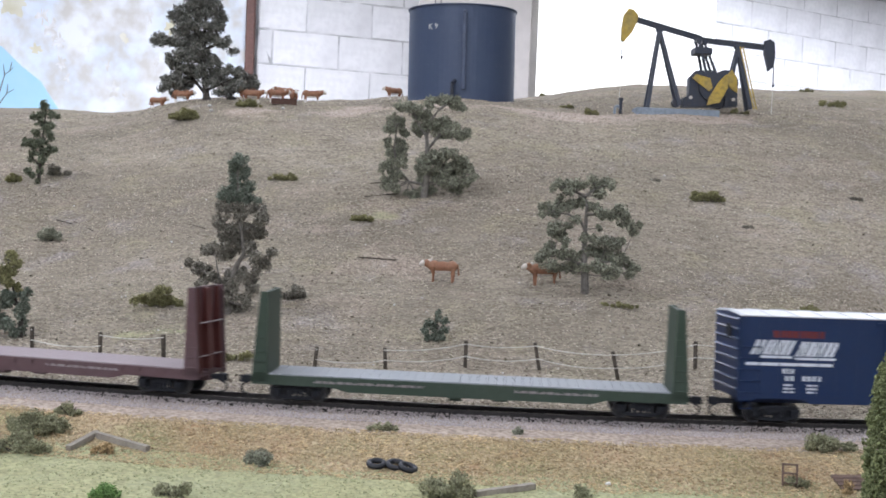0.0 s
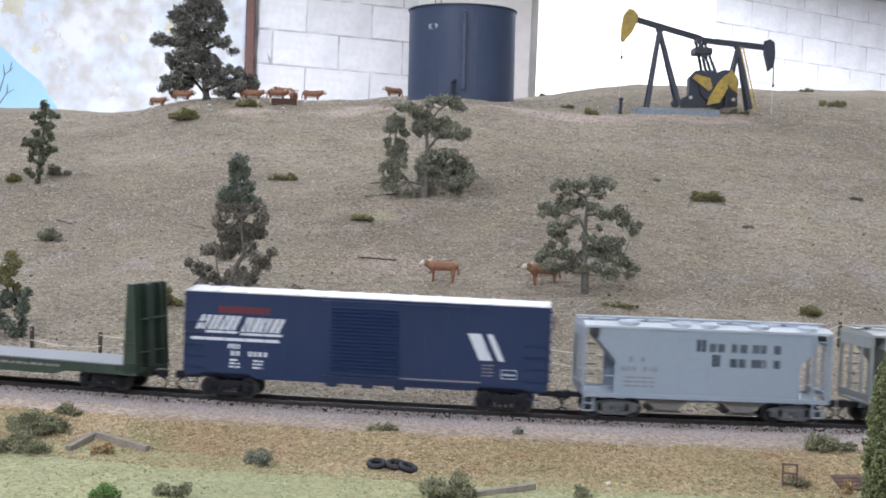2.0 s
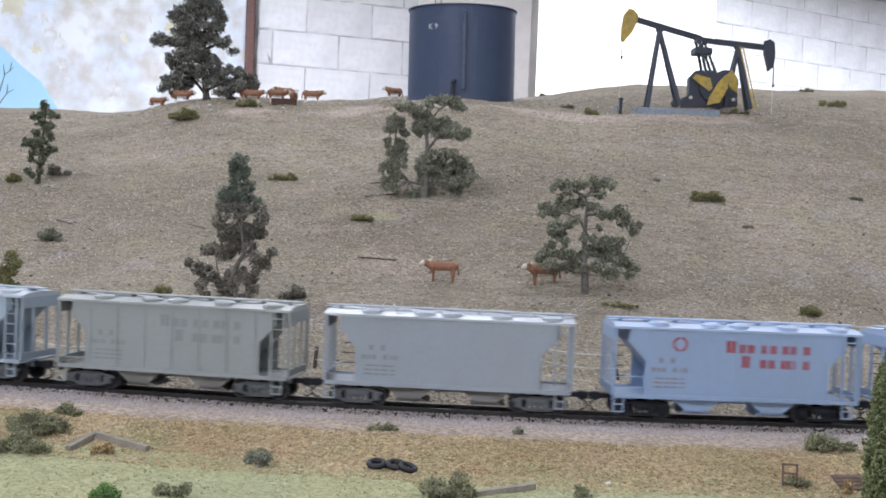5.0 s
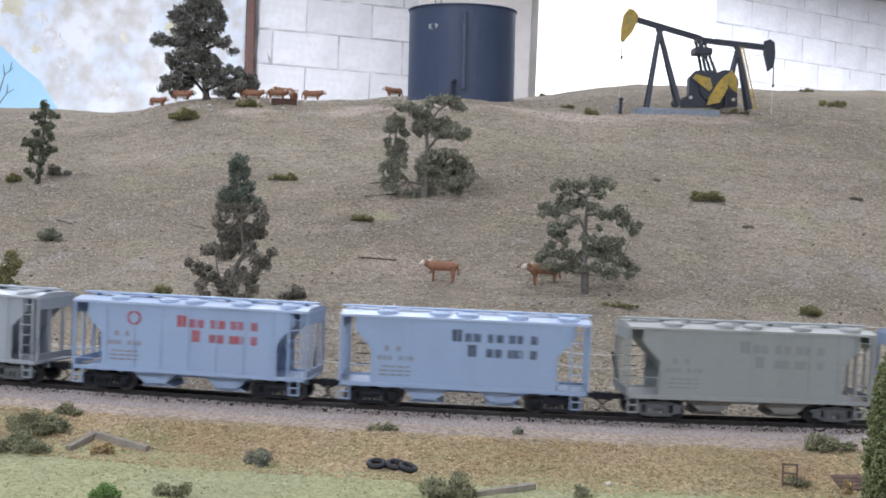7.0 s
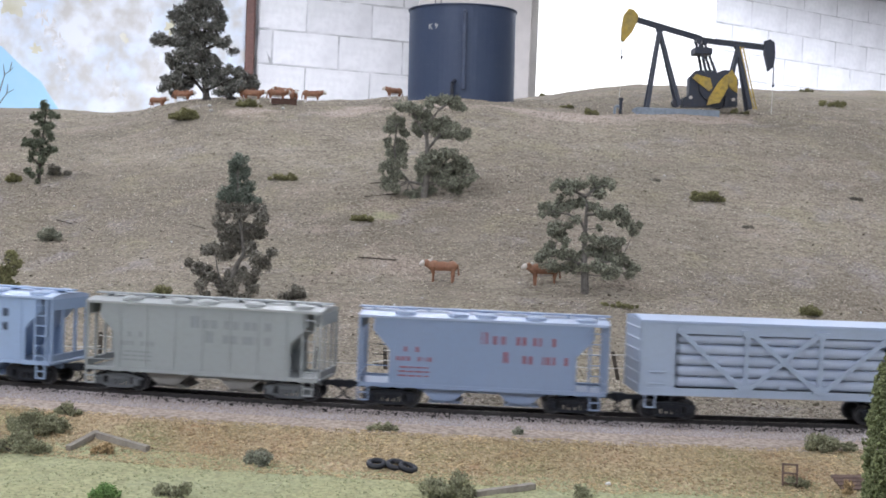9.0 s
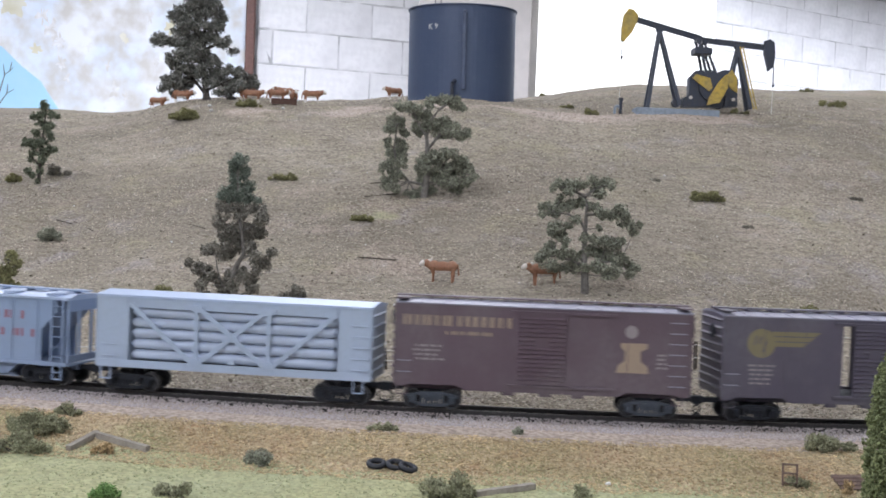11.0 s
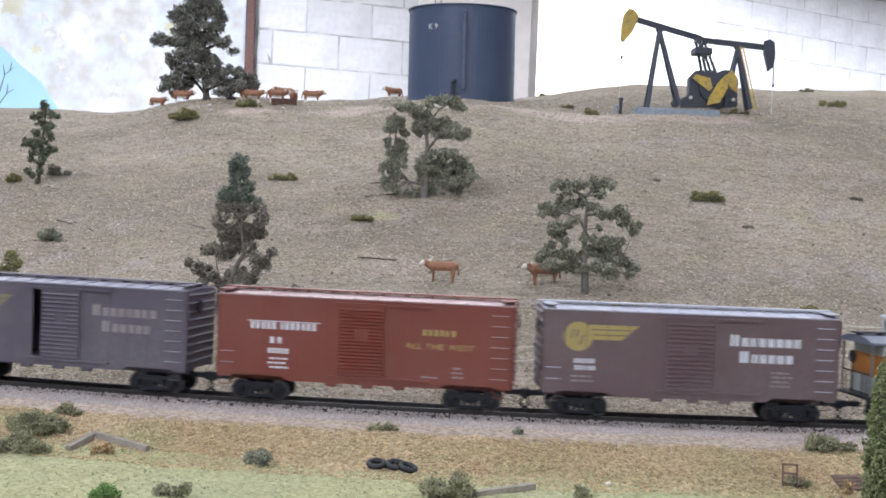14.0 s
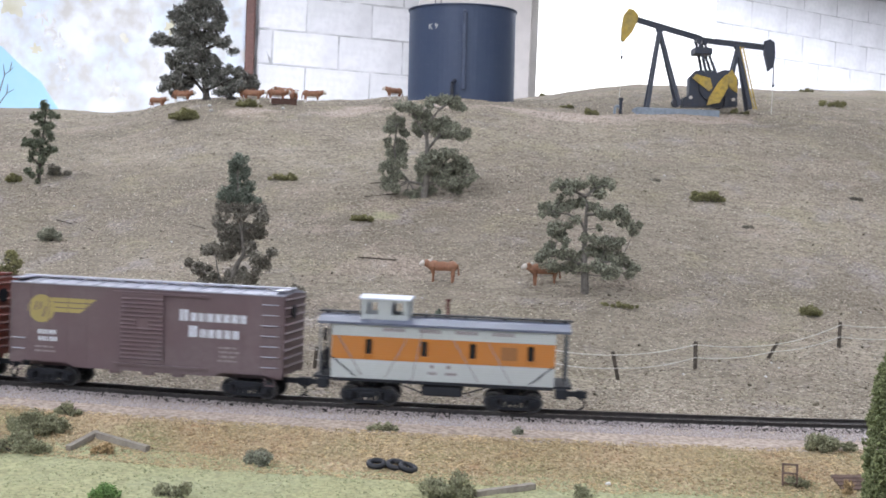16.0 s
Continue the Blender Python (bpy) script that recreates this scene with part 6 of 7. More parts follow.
# the tall dark tree nearest the track
tree(13, -0.1428, 0.8639, 0.1125, "tall dark brown-grey tree with a greener top", 918, 683, 643,
     [(905, 690), (908, 620), (910, 550), (935, 470), (962, 425), (950, 340), (935, 240), (928, 120), (926, 62)],
     [[(945, 450), (985, 428), (1015, 450), (1025, 480)], [(900, 590), (872, 530), (860, 485), (852, 440)], [(880, 545), (830, 515), (785, 490)], [(912, 560), (950, 520), (985, 525)], [(950, 340), (1000, 310), (1025, 290)]],
     [(930, 72, 34, 24, 1), (905, 108, 18, 26, 1), (953, 112, 20, 24, 1), (922, 146, 28, 24, 1), (893, 186, 26, 22, 1), (962, 168, 26, 22, 1), (930, 204, 44, 24, 1), (985, 214, 26, 22, 1), (872, 206, 18, 12, 1), (925, 52, 12, 14, 1),
      (880, 250, 32, 24), (930, 268, 42, 28), (1000, 256, 38, 26), (1032, 288, 26, 26), (866, 308, 26, 26), (900, 350, 42, 34), (960, 338, 46, 36), (1012, 338, 32, 30), (940, 396, 38, 26), (892, 392, 26, 22), (990, 398, 24, 20), (1012, 438, 26, 22), (1046, 460, 24, 22), (1072, 415, 12, 12), (1020, 486, 20, 16),
      (830, 414, 32, 22), (888, 438, 34, 26), (798, 420, 18, 14), (775, 486, 22, 22), (812, 504, 36, 26), (850, 520, 26, 22), (758, 468, 10, 10), (800, 550, 24, 18), (880, 560, 32, 24), (930, 556, 30, 24), (975, 520, 32, 22), (1002, 556, 28, 22), (952, 500, 18, 16), (900, 516, 16, 16), (905, 612, 36, 24), (868, 642, 30, 22), (942, 642, 34, 22), (962, 602, 24, 18), (820, 590, 18, 14), (985, 620, 20, 14)],
     [L_BROWN, L_BLUE], M_BARK, 0.022, tuft=0.0031)
# the slim tree high on the slope
tree(14, -0.3912, 1.2230, 0.0815, "slim dark green tree with tiered foliage", 150, 716, 331,
     [(150, 716), (152, 640), (160, 540), (168, 470), (172, 400)],
     [[(153, 630), (125, 600)], [(155, 600), (190, 570)], [(160, 540), (120, 530)], [(165, 490), (200, 440)], [(152, 670), (120, 655)]],
     [(170, 396, 16, 18), (145, 434, 18, 14), (185, 428, 22, 14), (208, 436, 12, 10), (124, 440, 12, 12), (160, 468, 28, 20), (186, 474, 20, 14), (140, 500, 18, 14), (190, 504, 14, 12), (108, 540, 22, 15), (150, 544, 32, 22), (195, 520, 12, 10), (170, 570, 26, 16), (206, 566, 15, 9), (130, 580, 18, 14), (115, 610, 14, 11), (170, 600, 18, 14), (150, 622, 17, 15), (114, 655, 16, 13), (134, 668, 12, 10), (156, 650, 12, 14), (150, 690, 8, 12)],
     [L_DARK], M_BARK_DARK, 0.024, tuft=0.0027, grain=0.0010)
# the tree at the foot of the slope
tree(15, -0.2707, 0.8193, 0.0583, "crooked olive-green tree near the fence", 38, 598, 160,
     [(38, 598), (38, 570), (40, 545), (28, 520), (20, 485), (12, 450)],
     [[(38, 575), (18, 565), (-8, 558)], [(41, 548), (46, 525), (48, 505)], [(30, 530), (8, 520)]],
     [(10, 445, 12, 10, 1), (28, 455, 10, 8, 1), (12, 470, 16, 12, 1), (15, 485, 12, 10, 1), (28, 500, 8, 10, 1), (25, 510, 8, 6), (12, 510, 9, 8), (18, 525, 14, 8), (8, 520, 8, 6), (48, 505, 5, 9), (42, 515, 8, 10), (45, 530, 7, 10), (35, 535, 10, 9), (40, 548, 8, 8), (40, 565, 7, 10), (5, 555, 12, 10), (18, 565, 14, 9), (28, 575, 10, 8), (36, 582, 7, 10), (-15, 480, 20, 18, 1), (-15, 530, 18, 18), (-12, 560, 14, 10)],
     [L_BLUE, L_OLIVE], M_BARK_DARK, 0.03, tuft=0.0020)
# the big tree on top among the cattle
tree(16, -0.2941, 1.5488, 0.1389, "large dull grey-green tree above the cattle herd", 815, 375, 446,
     [(815, 375), (812, 335), (800, 270), (796, 150), (800, 40), (800, -30)],
     [[(812, 345), (765, 290), (725, 250)], [(814, 325), (870, 295), (940, 268)], [(798, 210), (690, 160), (620, 135)], [(797, 170), (860, 140), (900, 160)], [(765, 290), (700, 315), (655, 318)], [(870, 300), (910, 335)]],
     [(700, 40, 42, 34), (760, 20, 46, 36), (830, 10, 32, 34), (690, 88, 32, 22), (750, 80, 42, 30), (830, 70, 38, 30), (610, 134, 28, 20), (650, 140, 32, 22), (700, 140, 38, 26), (760, 130, 38, 28), (820, 120, 42, 26), (870, 138, 32, 22), (902, 164, 18, 14), (740, 200, 42, 28), (690, 214, 32, 22), (800, 190, 26, 22), (840, 214, 28, 22), (720, 258, 42, 28), (780, 255, 38, 26), (830, 264, 36, 22), (660, 290, 32, 22), (700, 300, 36, 24), (650, 320, 24, 18), (690, 332, 32, 20), (850, 290, 32, 18), (900, 252, 26, 18), (880, 290, 36, 18), (940, 260, 36, 26), (980, 280, 28, 24), (900, 328, 26, 20), (950, 308, 32, 22), (992, 300, 20, 16), (905, 356, 20, 14), (760, -30, 48, 34), (820, -40, 42, 34), (790, -68, 28, 22), (862, 40, 20, 24), (760, 172, 40, 26), (790, 225, 30, 26), (740, 300, 30, 22), (820, 300, 26, 20), (735, 340, 22, 18), (860, 250, 28, 20), (870, 330, 26, 16)],
     [L_TOP], M_BARK_DARK, 0.034, grain=0.0012, tuft=0.0046, deep=0.3)
# little pine-like tree by the fence
tree(17, -0.0019, 0.8255, 0.0242, "small dark green sapling near the fence", 776, 606, 66, [(776, 606), (776, 585), (777, 548)], [],
     [(775, 543, 5, 5), (777, 555, 7, 6), (762, 562, 8, 8), (787, 560, 8, 7), (770, 570, 9, 7), (757, 575, 6, 8), (780, 578, 9, 8), (790, 575, 7, 6), (760, 588, 6, 6), (772, 588, 9, 6), (785, 588, 9, 5)],
     [L_BLUE], M_BARK_DARK, 0.04, tuft=0.0016, grain=0.0007)


def bare_tree():
    x, y = -0.6258, 1.7705
    t = thing("bare_tree", pose(x, y, surface(x, y) - 0.003), "leafless grey twig tree on the hilltop", "tree")
    b = B(); limb(b, [Vector((0, 0, 0)), Vector((0.001, 0, 0.02)), Vector((-0.004, 0, 0.06)), Vector((-0.006, 0, 0.085))], 0.0016, 0.0006)
    tr = part("trunk", b, M_BARK, t)
    for pts in ([(0, 0, 0.012), (0.012, 0, 0.030), (0.022, 0, 0.036)], [(0.012, 0, 0.030), (0.013, 0, 0.043)], [(0, 0, 0.025), (0.008, 0, 0.055), (0.020, 0, 0.066)], [(0.008, 0, 0.055), (0.006, 0, 0.07)], [(-0.003, 0, 0.05), (-0.02, 0, 0.07)], [(0.015, 0, 0.06), (0.018, 0, 0.074)]):
        b = B(); limb(b, [Vector(p) for p in pts], 0.0009, 0.0004)
        part("branch", b, M_BARK, tr)


bare_tree()


def cypress():
    x, y = 0.1779, 0.470
    r = random.Random(31)
    t = thing("cypress_tree", pose(x, y, surface(x, y)), "dense green cypress-shaped tree beside the meadow", "tree")
    b = B(); rod(b, (0, 0, -0.002), (0, 0, 0.080), 0.0022, 0.0006, seg=8)
    part("trunk", b, M_BARK_DARK, t)
    pts = []
    for _ in range(26000):
        f = r.random()
        z = 0.003 + f * 0.086
        rad = 0.0188 * (1 - max(0.0, f - 0.35) / 0.65 * 0.25) * math.sqrt(max(0.0, 1 - max(0.0, (f - 0.42) / 0.58) ** 2.4))
        a = r.uniform(0, 2 * math.pi)
        k = r.random() ** 0.25 * (0.94 + 0.16 * noise.noise((math.cos(a) * 3, math.sin(a) * 3, z * 160)))
        pts.append((rad * k * math.cos(a), rad * k * math.sin(a), z))
    flakes("crown", pts, 0.0008, L_CYPRESS, "dense feathery foliage", "", t, flat=0.5)


cypress()

BUSHES = [
    (-0.2911, 1.4035, 0.0312, 0.0162, L_OLIVE, "olive green scrub bush on the hill crest"),
    (-0.2282, 1.4543, 0.0336, 0.0090, L_OLIVE, "low olive bush in front of the cattle"),
    (-0.1507, 1.1753, 0.0272, 0.0115, L_OLIVE, "olive green scrub bush on the slope"),
    (-0.0691, 1.0661, 0.0237, 0.0090, L_OLIVE, "low olive bush on the slope"),
    (0.2381, 1.1531, 0.0389, 0.0138, L_OLIVE, "wide straggly olive bush on the slope"),
    (0.2670, 0.9122, 0.0186, 0.0138, L_OLIVE, "dense olive bush above the fence"),
    (0.1602, 1.4344, 0.0179, 0.0089, L_OLIVE, "small olive bush near the pumps"),
    (0.4812, 1.5958, 0.0340, 0.0142, L_OLIVE, "olive bush on the hilltop"),
    (0.5733, 2.0520, 0.0221, 0.0062, L_OLIVE, "small low bush on the hilltop"),
    (0.1391, 1.4989, 0.0173, 0.0053, L_OLIVE, "small low bush on the hilltop"),
    (0.1440, 1.9389, 0.0181, 0.0086, L_OLIVE, "small low bush on the skyline"),
    (0.3367, 1.4769, 0.0263, 0.0085, L_OLIVE, "low olive bush at the pump base"),
    (-0.3277, 1.0571, 0.0188, 0.0132, L_GREY, "thin grey-green bush on the slope"),
    (-0.1945, 0.8799, 0.0352, 0.0117, L_OLIVE, "long low olive bush on the slope"),
    (-0.4153, 1.2249, 0.0174, 0.0076, L_OLIVE, "small olive bush beside the slim tree"),
    # shadow-grey growth put in for the shade beside the slim tree
    (-0.3810, 1.2493, 0.0267, 0.0111, L_BROWN, "thin grey-brown bush standing in for the slim tree's shadow"),
    (0.1242, 0.8943, 0.0286, 0.0052, L_OLIVE, "flat olive growth under the tree"),
    (-0.1244, 0.7671, 0.0211, 0.0089, L_OLIVE, "straggly olive bush behind the track"),
    (-0.1058, 0.8962, 0.0247, 0.0135, L_BROWN, "thin grey-brown bush on the slope"),
    (-0.1850, 0.5845, 0.0273, 0.0119, L_SAGE, "dense grey-green bush on the bank"),
    (-0.1863, 0.5624, 0.0350, 0.0090, L_SAGE, "wide grey-green bush at the meadow edge"),
    (-0.1766, 0.6087, 0.0124, 0.0070, L_SAGE, "small grey-green bush on the bank"),
    (-0.0768, 0.5524, 0.0113, 0.0088, L_GREY, "round grey-green bush in the meadow"),
    (-0.0250, 0.5968, 0.0149, 0.0050, L_SAGE, "low grey-green bush beside the ballast"),
    (0.0049, 0.5163, 0.0216, 0.0119, L_SAGE, "wide grey-green bush in the meadow"),
    (0.1847, 0.5928, 0.0285, 0.0079, L_SAGE, "long grey-green bush on the bank"),
    (0.0390, 0.6008, 0.0045, 0.0029, L_GREY, "tiny grey-green tuft beside the ballast"),
    (-0.1291, 0.4983, 0.0106, 0.0062, L_FRESH, "bright green grass tuft in the meadow"),
    (0.0617, 0.5263, 0.0084, 0.0047, L_SAGE, "small grey-green bush in the meadow"),
    (0.1585, 0.5484, 0.0112, 0.0054, L_SAGE, "small grey-green bush beside the wooden frame"),
    (-0.1047, 0.5023, 0.0161, 0.0058, L_SAGE, "grey-green bush in the meadow"),
    (-0.1473, 0.5624, 0.0110, 0.0050, L_STRAW, "straw-coloured tuft between two planks"),
    (0.1780, 0.5424, 0.0039, 0.0053, L_STRAW, "straw-coloured tuft beside the plank panel"),
    (0.2616, 1.0923, 0.0097, 0.0039, L_BROWN, "tiny dead bush on the slope"),
    (0.1970, 1.1978, 0.0106, 0.0043, L_BROWN, "tiny dead bush on the slope"),
    (0.3832, 1.1873, 0.0127, 0.0042, L_BROWN, "tiny dead bush on the slope"),
]
for i, (bx, by, wide, tall, fol, lab) in enumerate(BUSHES):
    bush(100 + i, bx, by, wide, tall, fol, lab, 0.0010 if by > 0.7 else 0.0008)


# ---- tank, pumps, cattle, fence and small things ----
M_TANK = material("tank_blue_black", (0.044, 0.066, 0.125), 0.5, second=(0.058, 0.082, 0.14), third=(0.050, 0.074, 0.132), scale=120, amount=0.2, bump=0.05, big=14)
M_PIPE = material("pipe_blue", (0.085, 0.11, 0.175), 0.45, scale=120, bump=0.05, big=14)
M_TANK_TOP = material("tank_roof", (0.55, 0.55, 0.55), 0.6, scale=120)
M_STEEL_D = material("pump_dark_steel", (0.036, 0.045, 0.068), 0.5, 0.2, second=(0.05, 0.05, 0.055), scale=300, bump=0.05, big=40)
M_YELLOW = material("worn_yellow_paint", (0.48, 0.33, 0.05), 0.55, second=(0.20, 0.15, 0.05), third=(0.36, 0.27, 0.08), scale=260, amount=0.34, bump=0.1, big=60)
M_BASE = material("pump_base_grey", (0.27, 0.32, 0.38), 0.7, scale=300, big=40)
M_COW = material("brown_cow", (0.27, 0.125, 0.07), 0.7, second=(0.17, 0.075, 0.042), third=(0.34, 0.18, 0.11), scale=500, bump=0.1, big=90)
M_COW_W = material("white_cow_patch", (0.68, 0.63, 0.57), 0.7, scale=500, bump=0)
M_POST = material("old_fence_wood", (0.055, 0.045, 0.035), 0.9, second=(0.12, 0.10, 0.08), scale=500, big=90, bump=0.5)
M_WIRE = material("pale_thread", (0.66, 0.64, 0.58), 0.8, scale=500, bump=0)
M_PLANK = material("weathered_plank", (0.30, 0.27, 0.23), 0.9, second=(0.18, 0.155, 0.13), scale=350, big=70, bump=0.4)
M_PLANK_R = material("reddish_plank", (0.17, 0.115, 0.095), 0.9, second=(0.10, 0.07, 0.06), scale=350, big=70, bump=0.4)
M_TYRE = material("black_rubber", (0.02, 0.022, 0.03), 0.6, scale=400, big=90, bump=0.2)
M_TROUGH = material("brown_trough", (0.10, 0.05, 0.035), 0.8, scale=400, big=90)


def tank():
    x, y = 0.0145, 1.600
    R, T = 0.0665, 0.1075
    g = surface(x, y)
    t = thing("storage_tank", pose(x, y, 0.2370, 0, -1.0, 0), "dark blue-black cylindrical storage tank on the hilltop", "tank")
    b = B(); rod(b, (0, 0, -0.012), (0, 0, T), R, seg=72)
    part("shell", b, M_TANK, t, "dark riveted steel shell")
    b = B()
    rod(b, (0, 0, T), (0, 0, T + 0.0014), R + 0.0016, seg=72)
    part("rim", b, M_TANK, t)
    b = B(); rod(b, (0, 0, T + 0.0014), (0, 0, T + 0.0058), R * 0.98, 0.004, seg=72)
    part("roof", b, M_TANK_TOP, t, "pale shallow cone roof")
    b = B()
    rod(b, (0.0022, -R - 0.0012, 0.006), (0.0022, -R - 0.0012, T - 0.010), 0.0028, seg=10)
    rod(b, (0.0022, -R - 0.0012, T - 0.010), (0.0022, -R + 0.004, T - 0.0075), 0.0028, seg=10)
    part("standpipe", b, M_PIPE, t, "vertical outside pipe, a paler blue")
    b = B()
    rod(b, (-0.0115, -R - 0.004, -0.004), (-0.0115, -R - 0.004, 0.012), 0.0023, seg=10)
    rod(b, (-0.0115, -R - 0.004, 0.012), (-0.0080, -R + 0.002, 0.0165), 0.0023, seg=10)
    part("inlet_elbow", b, M_STEEL_D, t)
    b = B()
    for q in (-0.034, -0.027):
        rod(b, (q, -R * 0.80, T), (q, -R * 0.80, T + 0.008), 0.0006, seg=5)
    rod(b, (-0.034, -R * 0.80, T + 0.008), (-0.027, -R * 0.80, T + 0.008), 0.0006, seg=5)
    part("hatch_rail", b, M_STEEL_D, t)
    for i in range(3):
        b = B()
        z = 0.036 + i * 0.028
        rod(b, (0, 0, z), (0, 0, z + 0.0004), R + 0.00025, seg=72)
        part("seam", b, M_TANK, t)
    a = math.asin(-0.0365 / R)
    tx = lettering(t, "K 9", 0, 0, 0.0098, M_CHIP, 0, 0.0126, name="tank_lettering")
    tx.matrix_basis = Matrix.Rotation(a, 4, "Z") @ pose(-0.0060, -R - 0.0004, 0.0785, 90, 0, 0)


tank()


def q(points, y0, y1):
    b = B(); prism(b, points, "y", y0, y1)
    return b


def pump(name_label, x, y, post, feet, beam, head, head_mat, leg_mats, crank, wheel, box_pts, pit, cable, weight, base):
    t = thing("pump_jack", pose(x, y, surface(x, y)), name_label, "pump jack", "pump jacks on the hilltop")
    if base:
        b = B(); box(b, base[0], base[1], -0.016, 0.016, -0.006, 0.0028, 0.0005)
        part("base_slab", b, M_BASE, t, "grey-blue slab")
    for i, f in enumerate(feet):
        for s in (-1, 1):
            b = B()
            if leg_mats[i] is M_YELLOW:
                if s < 0:
                    top, low = Vector((post[0] + 0.0030, -0.0045, post[1] + 0.001)), Vector((f[0] - 0.0025, -0.0125, f[1]))
                    for e in (-0.0017, 0.0017):
                        bar(b, top + Vector((e, 0, 0)), low + Vector((e, 0, 0)), 0.0013, 0.0011, up=(0, 1, 0))
                    for j in range(17):
                        p = top.lerp(low, (j + 0.5) / 17)
                        rod(b, p - Vector((0.0017, 0, 0)), p + Vector((0.0017, 0, 0)), 0.0004, seg=5)
                    part("ladder", b, M_YELLOW, t, "narrow yellow ladder")
                else:
                    b.free()
                continue
            bar(b, (post[0], s * 0.003, post[1]), (f[0], s * 0.0105, f[1]), 0.0040, 0.0032, up=(0, 1, 0))
            part("post_leg", b, leg_mats[i] if s < 0 else M_STEEL_D, t)
    b = B(); box(b, post[0] - 0.004, post[0] + 0.004, -0.004, 0.004, post[1] - 0.001, post[1] + 0.003, 0.0004)
    part("saddle", b, M_STEEL_D, t)
    b = B()
    bar(b, (beam[0], 0, beam[1]), (beam[2], 0, beam[3]), 0.0066, 0.0032, up=(0, 1, 0))
    for s in (-1, 1):
        for k in (-1, 1):
            bar(b, (beam[0], s * 0.0014, beam[1] + k * 0.0028), (beam[2], s * 0.0014, beam[3] + k * 0.0028), 0.0008, 0.0024, up=(0, 1, 0))
    part("walking_beam", b, M_STEEL_D, t, "dark walking beam")
    part("horsehead", q(head, -0.0034, 0.0034), head_mat, t)
    for s in (-1, 1):
        b = B(); rod(b, (cable[0], s * 0.0012, cable[1]), (cable[2], s * 0.0012, cable[3]), 0.0004, seg=5)
        part("bridle_cable", b, M_STEEL_D, t)
    b = B(); box(b, cable[2] - 0.0012, cable[2] + 0.0012, -0.002, 0.002, cable[3] - 0.0022, cable[3] + 0.0008, 0.0004)
    part("carrier_bar", b, M_STEEL_D, t)
    b = B(); rod(b, (cable[2], 0, cable[3]), (cable[2] - 0.0005, 0, 0.0), 0.00035, seg=5)
    part("polished_rod", b, M_WIRE, t)
    for s in (-1, 1):
        b = B(); bar(b, (pit[0], s * 0.0085, pit[1]), (pit[2], s * 0.0115, pit[3]), 0.0030, 0.0020, up=(0, 1, 0))
        part("pitman_arm", b, M_STEEL_D, t)
    b = B(); box(b, pit[0] - 0.002, pit[0] + 0.002, -0.0105, 0.0105, pit[1] - 0.002, pit[1] + 0.002, 0.0004)
    part("equalizer", b, M_STEEL_D, t)
    if base:
        b = B(); box(b, 0.0135, 0.0335, -0.0130, 0.0130, 0.0660, 0.0735, 0.0005)
        part("equalizer_beam", b, M_STEEL_D, t, "dark cross beam under the walking beam")
    part("gearbox", q(box_pts, -0.008, 0.008), M_STEEL_D, t, "dark gearbox housing")
    for s in (-1, 1):
        for c in crank:
            part("counterweight", q(c, *sorted((s * 0.0128, s * 0.0160))), M_YELLOW, t, "yellow counterweight")
        b = B(); rod(b, (wheel[0], s * 0.0088, wheel[1]), (wheel[0], s * 0.0125, wheel[1]), wheel[2], seg=24)
        part("crank_disc", b, M_STEEL_D, t)
    b = B(); rod(b, (weight[0], -0.006, weight[1]), (weight[0], 0.006, weight[1]), weight[2], seg=16)
    part("motor", b, M_STEEL_D, t)
    b = B(); rod(b, (weight[0] + 0.013, -0.0165, weight[1] + 0.005), (weight[0] + 0.013, -0.0172, weight[1] + 0.005), 0.0020, seg=12)
    part("hub_cap", b, M_COW_W, t)
    return t


pump("dark steel pump jack with a worn yellow horsehead", 0.2618, 1.4567, (-0.0256, 0.0915), [(-0.0369, 0.0018), (-0.0003, 0.0071)], (-0.0545, 0.1038, 0.0224, 0.0845),
     [(-0.0621, 0.1150), (-0.0557, 0.1140), (-0.0509, 0.1078), (-0.0513, 0.1027), (-0.0570, 0.0883), (-0.0656, 0.0777), (-0.0689, 0.0789), (-0.0690, 0.0955), (-0.0670, 0.1084)], M_YELLOW, [M_STEEL_D, M_STEEL_D],
     [[(0.0118, 0.0379), (0.0161, 0.0425), (0.0317, 0.0387), (0.0348, 0.0279), (0.0312, 0.0239)], [(0.0422, 0.0359), (0.0502, 0.0439), (0.0522, 0.0286), (0.0434, 0.0115), (0.0293, 0.0083), (0.0315, 0.0174)]], (0.0342, 0.0278, 0.0135),
     [(0.0036, 0.0060), (0.0038, 0.0163), (0.0101, 0.0191), (0.0097, 0.0397), (0.0171, 0.0477), (0.0377, 0.0486), (0.0472, 0.0400), (0.0471, 0.0155), (0.0397, 0.0075)], (0.0181, 0.0818, 0.0284, 0.0418), (-0.0676, 0.0789, -0.0674, 0.0603), (-0.0025, 0.0109, 0.0052), (-0.0505, 0.0440))
